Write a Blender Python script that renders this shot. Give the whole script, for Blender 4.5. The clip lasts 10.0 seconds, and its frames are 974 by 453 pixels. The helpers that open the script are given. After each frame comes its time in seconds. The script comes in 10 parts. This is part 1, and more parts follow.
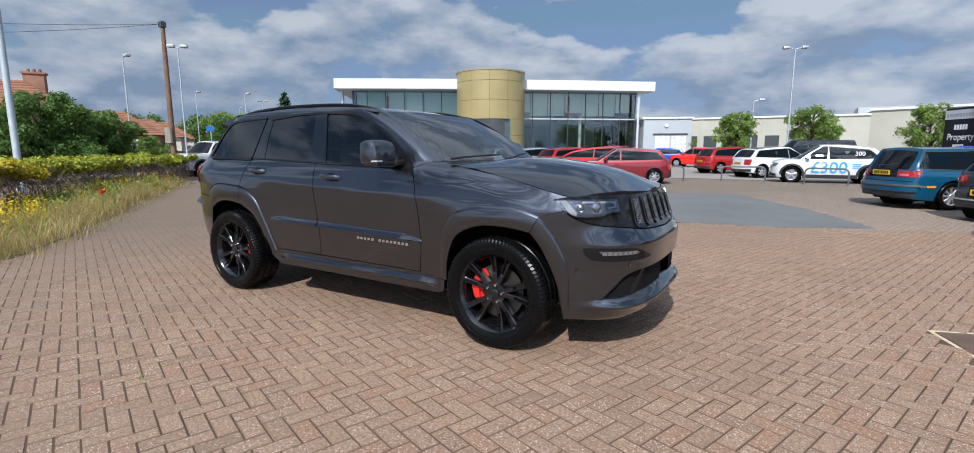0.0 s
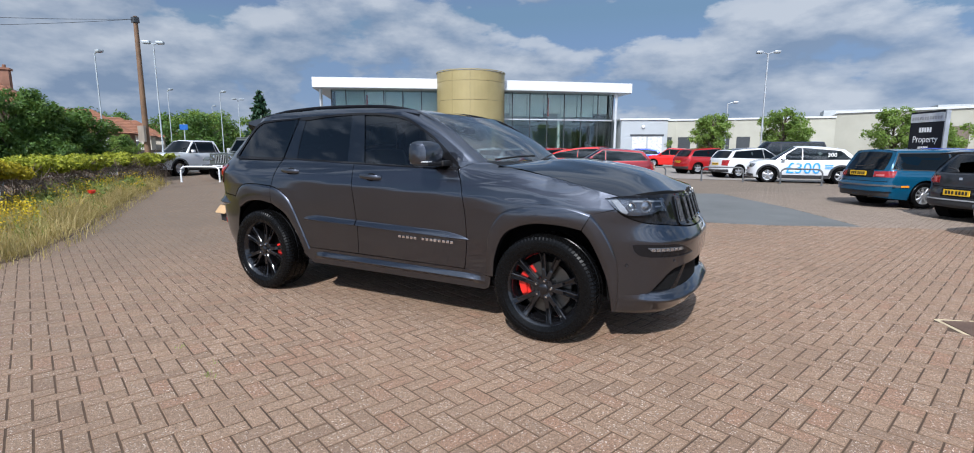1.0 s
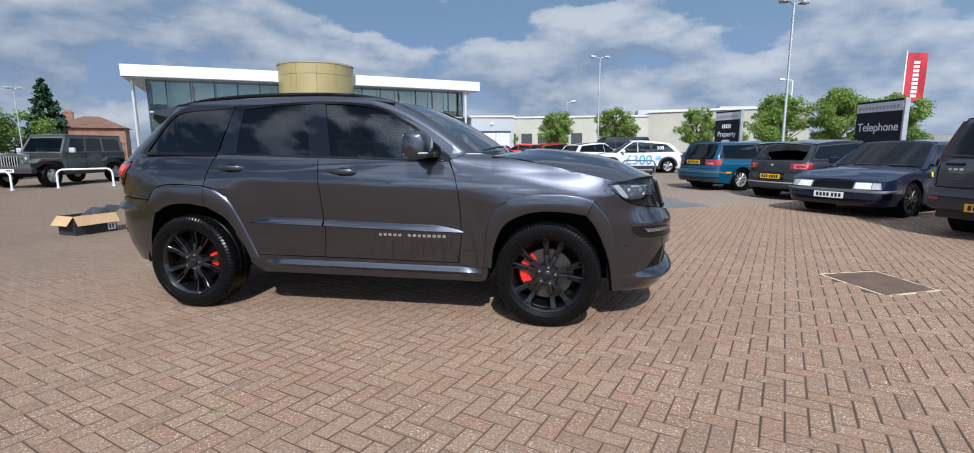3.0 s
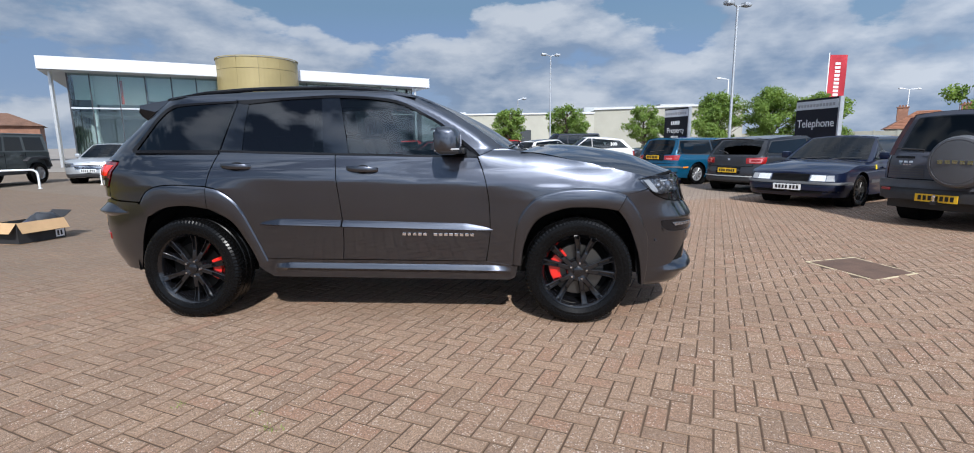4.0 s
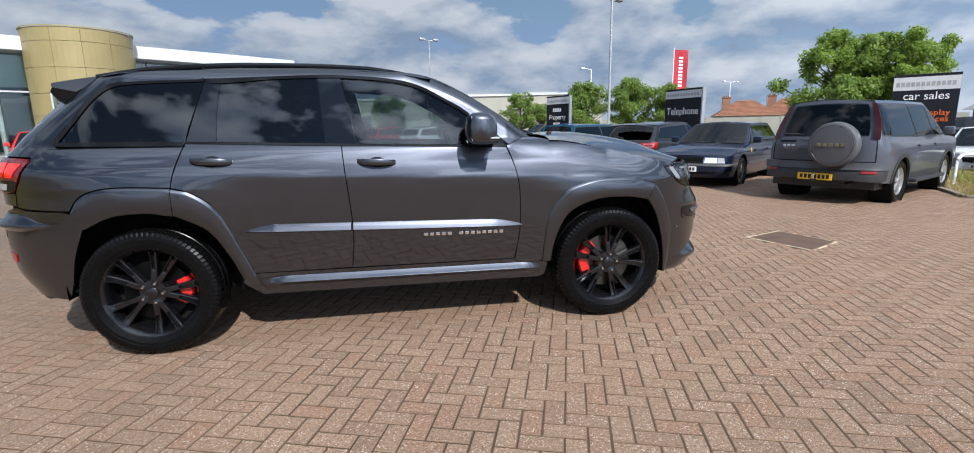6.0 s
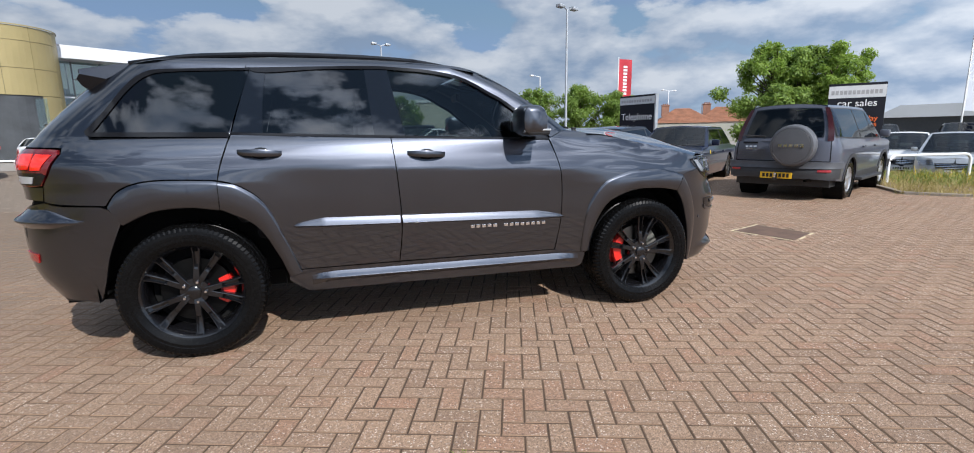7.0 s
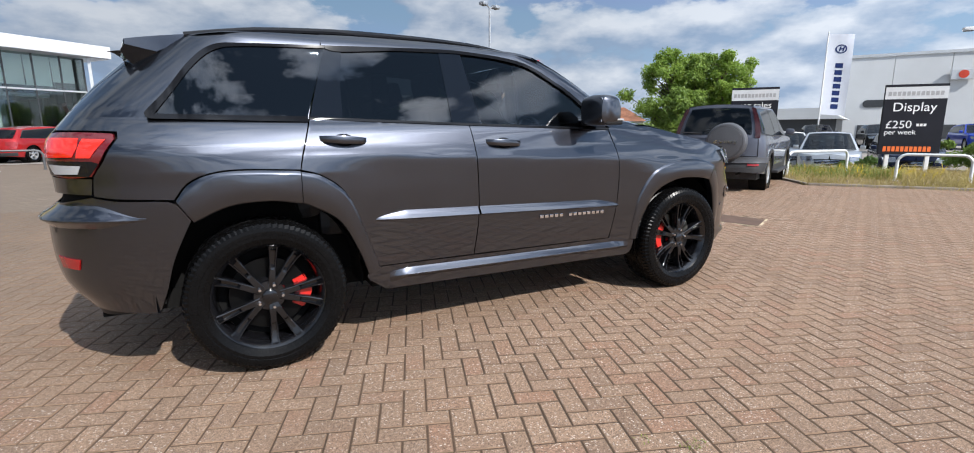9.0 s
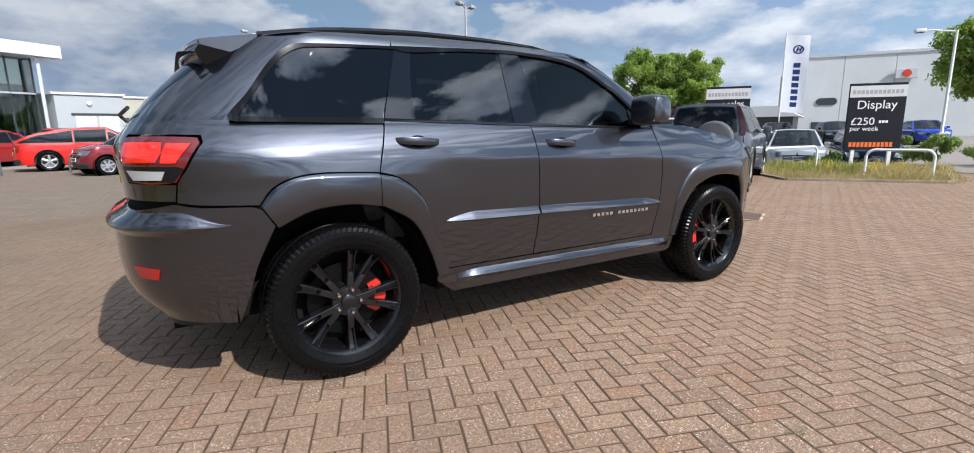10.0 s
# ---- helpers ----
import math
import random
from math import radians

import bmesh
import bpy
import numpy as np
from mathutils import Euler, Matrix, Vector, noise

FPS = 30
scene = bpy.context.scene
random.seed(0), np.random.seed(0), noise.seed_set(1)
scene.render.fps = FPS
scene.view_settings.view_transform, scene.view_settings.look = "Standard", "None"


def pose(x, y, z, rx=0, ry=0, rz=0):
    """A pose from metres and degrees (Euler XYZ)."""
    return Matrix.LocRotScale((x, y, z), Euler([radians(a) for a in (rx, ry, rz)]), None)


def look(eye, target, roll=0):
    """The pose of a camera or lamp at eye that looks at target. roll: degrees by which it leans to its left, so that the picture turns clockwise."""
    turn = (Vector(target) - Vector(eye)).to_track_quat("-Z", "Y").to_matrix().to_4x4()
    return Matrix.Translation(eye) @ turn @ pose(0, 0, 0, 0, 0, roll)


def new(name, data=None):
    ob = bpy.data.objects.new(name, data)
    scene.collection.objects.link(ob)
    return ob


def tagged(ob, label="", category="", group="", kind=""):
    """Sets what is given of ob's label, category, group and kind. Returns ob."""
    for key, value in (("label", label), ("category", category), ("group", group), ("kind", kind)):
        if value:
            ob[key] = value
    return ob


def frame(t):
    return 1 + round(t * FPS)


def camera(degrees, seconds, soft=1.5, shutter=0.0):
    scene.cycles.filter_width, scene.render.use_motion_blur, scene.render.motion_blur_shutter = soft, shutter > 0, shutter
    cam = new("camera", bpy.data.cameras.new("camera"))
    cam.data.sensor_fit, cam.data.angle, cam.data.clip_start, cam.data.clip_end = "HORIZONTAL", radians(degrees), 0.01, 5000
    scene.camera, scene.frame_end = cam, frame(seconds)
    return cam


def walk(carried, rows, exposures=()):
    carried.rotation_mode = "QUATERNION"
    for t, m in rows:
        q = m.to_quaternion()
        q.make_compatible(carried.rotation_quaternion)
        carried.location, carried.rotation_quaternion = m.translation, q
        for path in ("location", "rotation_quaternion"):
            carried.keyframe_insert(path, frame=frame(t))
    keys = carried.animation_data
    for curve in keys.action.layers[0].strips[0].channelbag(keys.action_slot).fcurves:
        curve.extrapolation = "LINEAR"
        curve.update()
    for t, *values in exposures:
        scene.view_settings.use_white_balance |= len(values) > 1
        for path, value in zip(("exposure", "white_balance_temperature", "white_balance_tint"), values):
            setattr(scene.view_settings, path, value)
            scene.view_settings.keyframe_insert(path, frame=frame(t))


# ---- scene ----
cam = camera(88.0, 10.0, soft=1.0)
PATH = [
    (0, (3.124, -3.786, 1.354), (2.104, -2.092, 1.05), 0.0),
    (0.5, (2.968, -3.958, 1.354), (2.0, -2.235, 1.048), 0.2),
    (1, (2.736, -4.161, 1.362), (1.804, -2.417, 1.058), 0.2),
    (1.5, (2.5, -4.284, 1.364), (1.66, -2.495, 1.06), -0.1),
    (2, (2.228, -4.326, 1.311), (1.585, -2.457, 1.005), -0.4),
    (2.5, (1.946, -4.402, 1.303), (1.455, -2.489, 0.991), -0.3),
    (2.7, (1.85, -4.457, 1.317), (1.412, -2.53, 1.004), -0.3),
    (3.8, (1.185, -4.512, 1.298), (0.998, -2.548, 0.974), -0.7),
    (4, (1.076, -4.498, 1.308), (0.925, -2.53, 0.98), -0.7),
    (4.5, (0.781, -4.469, 1.333), (0.742, -2.497, 1.0), -0.9),
    (5, (0.519, -4.369, 1.312), (0.649, -2.402, 0.973), -1.1),
    (5.2, (0.423, -4.298, 1.305), (0.632, -2.339, 0.961), -1.1),
    (6.3, (-0.212, -4.136, 1.336), (0.188, -2.216, 0.944), -0.7),
    (6.5, (-0.365, -4.138, 1.302), (0.077, -2.222, 0.939), -0.6),
    (7, (-0.653, -4.044, 1.25), (-0.086, -2.16, 0.887), -0.8),
    (7.5, (-0.882, -3.969, 1.227), (-0.169, -2.137, 0.856), -0.9),
    (8, (-1.161, -3.866, 1.225), (-0.333, -2.085, 0.85), -0.5),
    (8.5, (-1.411, -3.72, 1.217), (-0.528, -1.965, 0.84), -0.2),
    (9, (-1.634, -3.589, 1.205), (-0.712, -1.855, 0.83), -0.2),
    (9.5, (-1.918, -3.465, 1.209), (-0.948, -1.757, 0.833), -0.3),
    (10, (-2.13, -3.315, 1.213), (-1.094, -1.646, 0.836), -0.7),
]
walk(cam, [(t, look(eye, target, roll)) for t, eye, target, roll in PATH],
     [(0.0, 0.15, 6320, 10), (1.5, 0.15, 6200, 10), (4.0, 0.15, 6320, 10), (6.5, 0.18, 6480, 10), (8.0, 0.21, 6560, 10), (10.0, 0.27, 6580, 10)])


# ---- node helpers ----
def make_node(nt, kind, **kw):
    n = nt.nodes.new(kind)
    for k, v in kw.items():
        if k == "data_type":
            n.data_type = v
        elif k == "operation":
            n.operation = v
    return n


def plug(nt, value, socket):
    if isinstance(value, (int, float)):
        socket.default_value = value
    elif isinstance(value, tuple):
        socket.default_value = value if len(value) == len(socket.default_value) else (*value, 1.0)
    else:
        nt.links.new(value, socket)


def sums(nt, op, a, b=0.0, c=None):
    n = make_node(nt, "ShaderNodeMath", operation=op)
    plug(nt, a, n.inputs[0]), plug(nt, b, n.inputs[1])
    if c is not None:
        plug(nt, c, n.inputs[2])
    return n.outputs[0]


def noise_node(nt, vector, scale, detail=3.0, rough=0.5, offset=None, warp=0.0):
    n = nt.nodes.new("ShaderNodeTexNoise")
    n.inputs["Scale"].default_value, n.inputs["Detail"].default_value = scale, detail
    n.inputs["Roughness"].default_value, n.inputs["Distortion"].default_value = rough, warp
    if offset is not None:
        m = nt.nodes.new("ShaderNodeMapping")
        m.inputs["Location"].default_value = offset
        nt.links.new(vector, m.inputs["Vector"])
        vector = m.outputs[0]
    nt.links.new(vector, n.inputs["Vector"])
    return n.outputs[0]


def ramp_node(nt, fac, stops):
    n = nt.nodes.new("ShaderNodeValToRGB")
    els = n.color_ramp.elements
    while len(els) < len(stops):
        els.new(0.5)
    for e, (p, v) in zip(els, stops):
        e.position = p
        e.color = (v, v, v, 1) if isinstance(v, (int, float)) else (*v, 1)
    plug(nt, fac, n.inputs[0])
    return n.outputs[0]


def mix_rgb(nt, fac, a, b, blend="MIX"):
    n = make_node(nt, "ShaderNodeMix", data_type="RGBA")
    n.blend_type = blend
    plug(nt, fac, n.inputs[0]), plug(nt, a, n.inputs[6]), plug(nt, b, n.inputs[7])
    return n.outputs[2]


def material(name):
    m = bpy.data.materials.new(name)
    m.use_nodes = True
    nt = m.node_tree
    bsdf = nt.nodes["Principled BSDF"]
    return m, nt, bsdf


def coords(nt):
    return nt.nodes.new("ShaderNodeTexCoord").outputs["Object"]


def world_coords(nt):
    return nt.nodes.new("ShaderNodeNewGeometry").outputs["Position"]


def bump(nt, bsdf, height, strength=0.3, dist=0.01):
    b = nt.nodes.new("ShaderNodeBump")
    b.inputs["Strength"].default_value, b.inputs["Distance"].default_value = strength, dist
    nt.links.new(height, b.inputs["Height"])
    nt.links.new(b.outputs[0], bsdf.inputs["Normal"])


def surface(name, colour, rough=0.5, metal=0.0, vary=0.12, scale=6.0, grain=60.0, relief=0.0, coat=0.0, spec=None, dark=None, at_world=False):
    """A plain surface: colour varied at two scales, roughness varied, fine relief."""
    m, nt, p = material(name)
    v = world_coords(nt) if at_world else coords(nt)
    big, fine = noise_node(nt, v, scale, 4.0, 0.6), noise_node(nt, v, grain, 3.0, 0.6)
    lo = tuple(c * (1 - vary) for c in colour) if dark is None else dark
    hi = tuple(min(c * (1 + vary), 1.0) for c in colour)
    c = mix_rgb(nt, ramp_node(nt, big, [(0.3, 0.0), (0.7, 1.0)]), lo, hi)
    c = mix_rgb(nt, sums(nt, "MULTIPLY", fine, vary), c, tuple(x * 0.6 for x in colour))
    plug(nt, c, p.inputs["Base Color"])
    plug(nt, sums(nt, "ADD", sums(nt, "MULTIPLY", sums(nt, "SUBTRACT", fine, 0.5), min(0.16, 0.25 * rough)), rough), p.inputs["Roughness"])
    p.inputs["Metallic"].default_value = metal
    if coat:
        p.inputs["Coat Weight"].default_value, p.inputs["Coat Roughness"].default_value = coat, 0.03
    if spec is not None:
        p.inputs["Specular IOR Level"].default_value = spec
    if relief:
        bump(nt, p, fine, relief, 0.01)
    return m


def car_paint(name, colour, metal=0.5, rough=0.35, flake=0.25, lacquer=1.5, haze=0.065):
    """Lacquered paint: a flaked base under a clear coat."""
    m, nt, p = material(name)
    v = coords(nt)
    vor = nt.nodes.new("ShaderNodeTexVoronoi")
    vor.inputs["Scale"].default_value = 900.0
    nt.links.new(v, vor.inputs["Vector"])
    sp = sums(nt, "MULTIPLY", vor.outputs["Color"], flake)
    c = mix_rgb(nt, sp, colour, tuple(min(x * 2.2 + 0.03, 1.0) for x in colour))
    dust_haze = ramp_node(nt, noise_node(nt, v, 3.0, 5.0, 0.65), [(0.45, 0.0), (0.8, 0.03)])
    plug(nt, mix_rgb(nt, dust_haze, c, (0.15, 0.15, 0.16)), p.inputs["Base Color"])
    p.inputs["Metallic"].default_value = metal
    plug(nt, sums(nt, "ADD", rough, sums(nt, "MULTIPLY", dust_haze, 1.5)), p.inputs["Roughness"])
    p.inputs["Coat Weight"].default_value, p.inputs["Coat Roughness"].default_value = 1.0, haze
    p.inputs["Coat IOR"].default_value = lacquer
    p.inputs["Specular IOR Level"].default_value = 0.12
    return m


def glass(name, tint=(0.8, 0.85, 0.85), rough=0.0, dark=0.0, ior=1.75, dust_haze=0.0):
    """A pane: clear or smoked, with the gloss of glass."""
    m, nt, p = material(name)
    nt.nodes.remove(p)
    out = nt.nodes["Material Output"]
    tr = nt.nodes.new("ShaderNodeBsdfTransparent")
    tr.inputs[0].default_value = (*[c * (1 - dark) for c in tint], 1)
    gl = nt.nodes.new("ShaderNodeBsdfGlossy")
    gl.inputs["Roughness"].default_value = rough
    fr = nt.nodes.new("ShaderNodeFresnel")
    fr.inputs["IOR"].default_value = ior
    mx = nt.nodes.new("ShaderNodeMixShader")
    nt.links.new(fr.outputs[0], mx.inputs[0])
    through_it = tr.outputs[0]
    if dust_haze:  # a pale diffuse film that stands in for reflected sky haze
        film, df = nt.nodes.new("ShaderNodeMixShader"), nt.nodes.new("ShaderNodeBsdfDiffuse")
        df.inputs[0].default_value = (0.62, 0.66, 0.70, 1)
        film.inputs[0].default_value = dust_haze
        nt.links.new(through_it, film.inputs[1]), nt.links.new(df.outputs[0], film.inputs[2])
        through_it = film.outputs[0]
    nt.links.new(through_it, mx.inputs[1]), nt.links.new(gl.outputs[0], mx.inputs[2])
    nt.links.new(mx.outputs[0], out.inputs[0])
    return m


# ---- mesh helpers ----
def part(name, bm, mat, parent=None, label="", smooth=False, m=None):
    """Links a bmesh (or finished mesh) as one mesh object under a thing or a part."""
    if isinstance(bm, bmesh.types.BMesh):
        me = bpy.data.meshes.new(name)
        bmesh.ops.recalc_face_normals(bm, faces=bm.faces)
        bm.to_mesh(me)
        bm.free()
        if smooth:
            for poly in me.polygons:
                poly.use_smooth = True
            me.set_sharp_from_angle(angle=radians(38))
    else:
        me = bm
    if mat is not None and not me.materials:
        me.materials.append(mat)
    ob = new(name, me)
    if parent is not None:
        ob.parent = parent
    if m is not None:
        ob.matrix_basis = m
    if label:
        tagged(ob, label)
    return ob


def thing(name, label, category, group="", m=None, kind=""):
    ob = new(name)
    tagged(ob, label, category, group, kind)
    if m is not None:
        ob.matrix_basis = m
    return ob


def box(bm, x0, x1, y0, y1, z0, z1, bevel=0.0, m=None):
    """Adds a box to bm, its edges rounded by bevel."""
    r = bmesh.ops.create_cube(bm, size=1.0)
    vs = r["verts"]
    for v in vs:
        v.co = Vector((x0 + (v.co.x + 0.5) * (x1 - x0), y0 + (v.co.y + 0.5) * (y1 - y0), z0 + (v.co.z + 0.5) * (z1 - z0)))
    if bevel:
        es = list({e for v in vs for e in v.link_edges})
        r2 = bmesh.ops.bevel(bm, geom=es, offset=bevel, segments=2, affect="EDGES", profile=0.6)
        vs = list({v for f in r2["faces"] for v in f.verts} | {v for v in vs if v.is_valid})
    if m is not None:
        bmesh.ops.transform(bm, matrix=m, verts=[v for v in vs if v.is_valid])
    return vs


def boxed(*a, **k):
    bm = bmesh.new()
    box(bm, *a, **k)
    return bm


def lathe(bm, rows, n=24, m=None, cap=True):
    """Turns rows of (radius, height) round z."""
    rings = []
    for r, z in rows:
        if r < 1e-5:
            rings.append([bm.verts.new((0, 0, z))])
        else:
            rings.append([bm.verts.new((r * math.cos(2 * math.pi * i / n), r * math.sin(2 * math.pi * i / n), z)) for i in range(n)])
    for a, b in zip(rings, rings[1:]):
        for i in range(n):
            j = (i + 1) % n
            q = [a[i % len(a)], a[j % len(a)], b[j % len(b)], b[i % len(b)]]
            q = [v for k, v in enumerate(q) if v not in q[:k]]
            if len(q) > 2:
                bm.faces.new(q)
    if cap:
        for ring in (rings[0], rings[-1]):
            if len(ring) > 2:
                bm.faces.new(ring)
    if m is not None:
        bmesh.ops.transform(bm, matrix=m, verts=[v for ring in rings for v in ring])
    return [v for ring in rings for v in ring]


def tube(bm, pts, r, n=10, r2=None):
    """A round bar along pts."""
    pts = [Vector(p) for p in pts]
    rings = []
    up = Vector((0, 0, 1))
    for i, p in enumerate(pts):
        d = (pts[min(i + 1, len(pts) - 1)] - pts[max(i - 1, 0)]).normalized()
        a = d.cross(up if abs(d.z) < 0.95 else Vector((1, 0, 0))).normalized()
        b = d.cross(a)
        rr = r if r2 is None else r + (r2 - r) * i / (len(pts) - 1)
        rings.append([bm.verts.new(p + rr * (math.cos(2 * math.pi * k / n) * a + math.sin(2 * math.pi * k / n) * b)) for k in range(n)])
    for s, t in zip(rings, rings[1:]):
        for k in range(n):
            bm.faces.new((s[k], s[(k + 1) % n], t[(k + 1) % n], t[k]))
    bm.faces.new(rings[0]), bm.faces.new(rings[-1])


def prism(bm, pts, y0, y1):
    """A plate from an outline in x, z between two y."""
    a = [bm.verts.new((x, y0, z)) for x, z in pts]
    b = [bm.verts.new((x, y1, z)) for x, z in pts]
    bm.faces.new(a), bm.faces.new(b[::-1])
    for i in range(len(pts)):
        j = (i + 1) % len(pts)
        bm.faces.new((a[i], b[i], b[j], a[j]))


def slab(bm, pts, z0, z1):
    """A plate from an outline in x, y between two heights."""
    a = [bm.verts.new((x, y, z0)) for x, y in pts]
    b = [bm.verts.new((x, y, z1)) for x, y in pts]
    bm.faces.new(a[::-1]), bm.faces.new(b)
    for i in range(len(pts)):
        j = (i + 1) % len(pts)
        bm.faces.new((a[i], a[j], b[j], b[i]))


def flow(*runs, step=0.03):
    """A closed outline from runs of points; each run is a smooth curve, runs meet in corners."""
    out = []
    for run in runs:
        p = [Vector(q) for q in run]
        for i in range(len(p) - 1):
            a, b, c, d = p[max(i - 1, 0)], p[i], p[i + 1], p[min(i + 2, len(p) - 1)]
            n = max(1, int((c - b).length / step + 0.5))
            for k in range(n):
                t = k / n
                if len(p) == 2:
                    out.append(b.lerp(c, t))
                else:
                    out.append(0.5 * (2 * b + (c - a) * t + (2 * a - 5 * b + 4 * c - d) * t * t + (3 * b - 3 * c + d - a) * t ** 3))
    return [(v.x, v.y) for v in out]


def inside(x, y, poly):
    hit = False
    for (x0, y0), (x1, y1) in zip(poly, poly[1:] + poly[:1]):
        if (y0 > y) != (y1 > y) and x < (x1 - x0) * (y - y0) / (y1 - y0) + x0:
            hit = not hit
    return hit


def panel_mesh(name, outline, f, step=0.04, rim=0.012, mirror=False, thick=None):
    """A skin panel: the outline filled with a fine net, laid on the surface f(u, v, out), with its edge folded in by rim."""
    edge = list(outline)
    pts = list(outline)
    n0 = len(pts)
    us, vs = [p[0] for p in pts], [p[1] for p in pts]
    rim_arr = np.array(pts)
    u = min(us) + step * 0.5
    while u < max(us):
        v = min(vs) + step * 0.5
        while v < max(vs):
            if inside(u, v, edge) and np.min(np.hypot(rim_arr[:, 0] - u, rim_arr[:, 1] - v)) > 0.45 * step:
                pts.append((u, v))
            v += step
        u += step
    from mathutils.geometry import delaunay_2d_cdt
    edges = [(i, (i + 1) % n0) for i in range(n0)]
    vv, _, faces, _, _, _ = delaunay_2d_cdt([Vector(p) for p in pts], edges, [], 1, 1e-6)
    sgn = -1.0 if mirror else 1.0
    co, no = [], []
    for p in vv:
        a = Vector(f(p.x, p.y, 0.0))
        e = 4e-3
        n = (Vector(f(p.x + e, p.y, 0.0)) - Vector(f(p.x - e, p.y, 0.0))).cross(Vector(f(p.x, p.y + e, 0.0)) - Vector(f(p.x, p.y - e, 0.0)))
        n.normalize()
        q = Vector(f(p.x, p.y, 0.01)) - a
        if n.dot(q) < 0:
            n = -n
        co.append(Vector((a.x, sgn * a.y, a.z))), no.append(Vector((n.x, sgn * n.y, n.z)))
    fs = []
    for t in faces:
        t = list(t)
        n = (co[t[1]] - co[t[0]]).cross(co[t[2]] - co[t[0]])
        fs.append(t if n.dot(no[t[0]]) > 0 else t[::-1])
    if rim:
        count = {}
        for t in fs:
            for a, b in zip(t, t[1:] + t[:1]):
                count[(a, b)] = 1
        for (a, b) in list(count):
            if (b, a) not in count:
                k = len(co)
                for i in (a, b):
                    co.append(co[i].copy()), no.append(Vector((0, 0, 0)))
                for i in (a, b):
                    p = vv[i]
                    w = Vector(f(p.x, p.y, -rim))
                    co.append(Vector((w.x, sgn * w.y, w.z))), no.append(Vector((0, 0, 0)))
                fs.append([k + 1, k, k + 2, k + 3])
    me = bpy.data.meshes.new(name)
    me.from_pydata(co, [], fs)
    for poly in me.polygons:
        poly.use_smooth = True
    me.normals_split_custom_set_from_vertices(no)
    me.update()
    return me


def grid_mesh(name, f, us, vs):
    """A smooth net over f(u, v)."""
    me = bpy.data.meshes.new(name)
    co = [f(u, v) for u in us for v in vs]
    n = len(vs)
    me.from_pydata(co, [], [(i * n + j, i * n + j + 1, (i + 1) * n + j + 1, (i + 1) * n + j) for i in range(len(us) - 1) for j in range(n - 1)])
    for poly in me.polygons:
        poly.use_smooth = True
    return me


def spread(a, b, n):
    return [a + (b - a) * i / n for i in range(n + 1)]


def lettering(name, text, size, mat, parent, m, depth=0.004, align="CENTER"):
    """Raised letters in the built-in font, as a mesh."""
    cu = bpy.data.curves.new(name, "FONT")
    cu.body, cu.size, cu.extrude, cu.align_x = text, size, depth, align
    tmp = bpy.data.objects.new(name, cu)
    scene.collection.objects.link(tmp)
    dg = bpy.context.evaluated_depsgraph_get()
    me = bpy.data.meshes.new_from_object(tmp.evaluated_get(dg))
    bpy.data.objects.remove(tmp)
    bpy.data.curves.remove(cu)
    me.materials.clear()
    return part(name, me, mat, parent, m=m)

# ---- sky, sun ----
SUN_WAY = Vector((0.26, -1.10, 1.0)).normalized()
world = bpy.data.worlds.new("sky")
scene.world = world
world.use_nodes = True


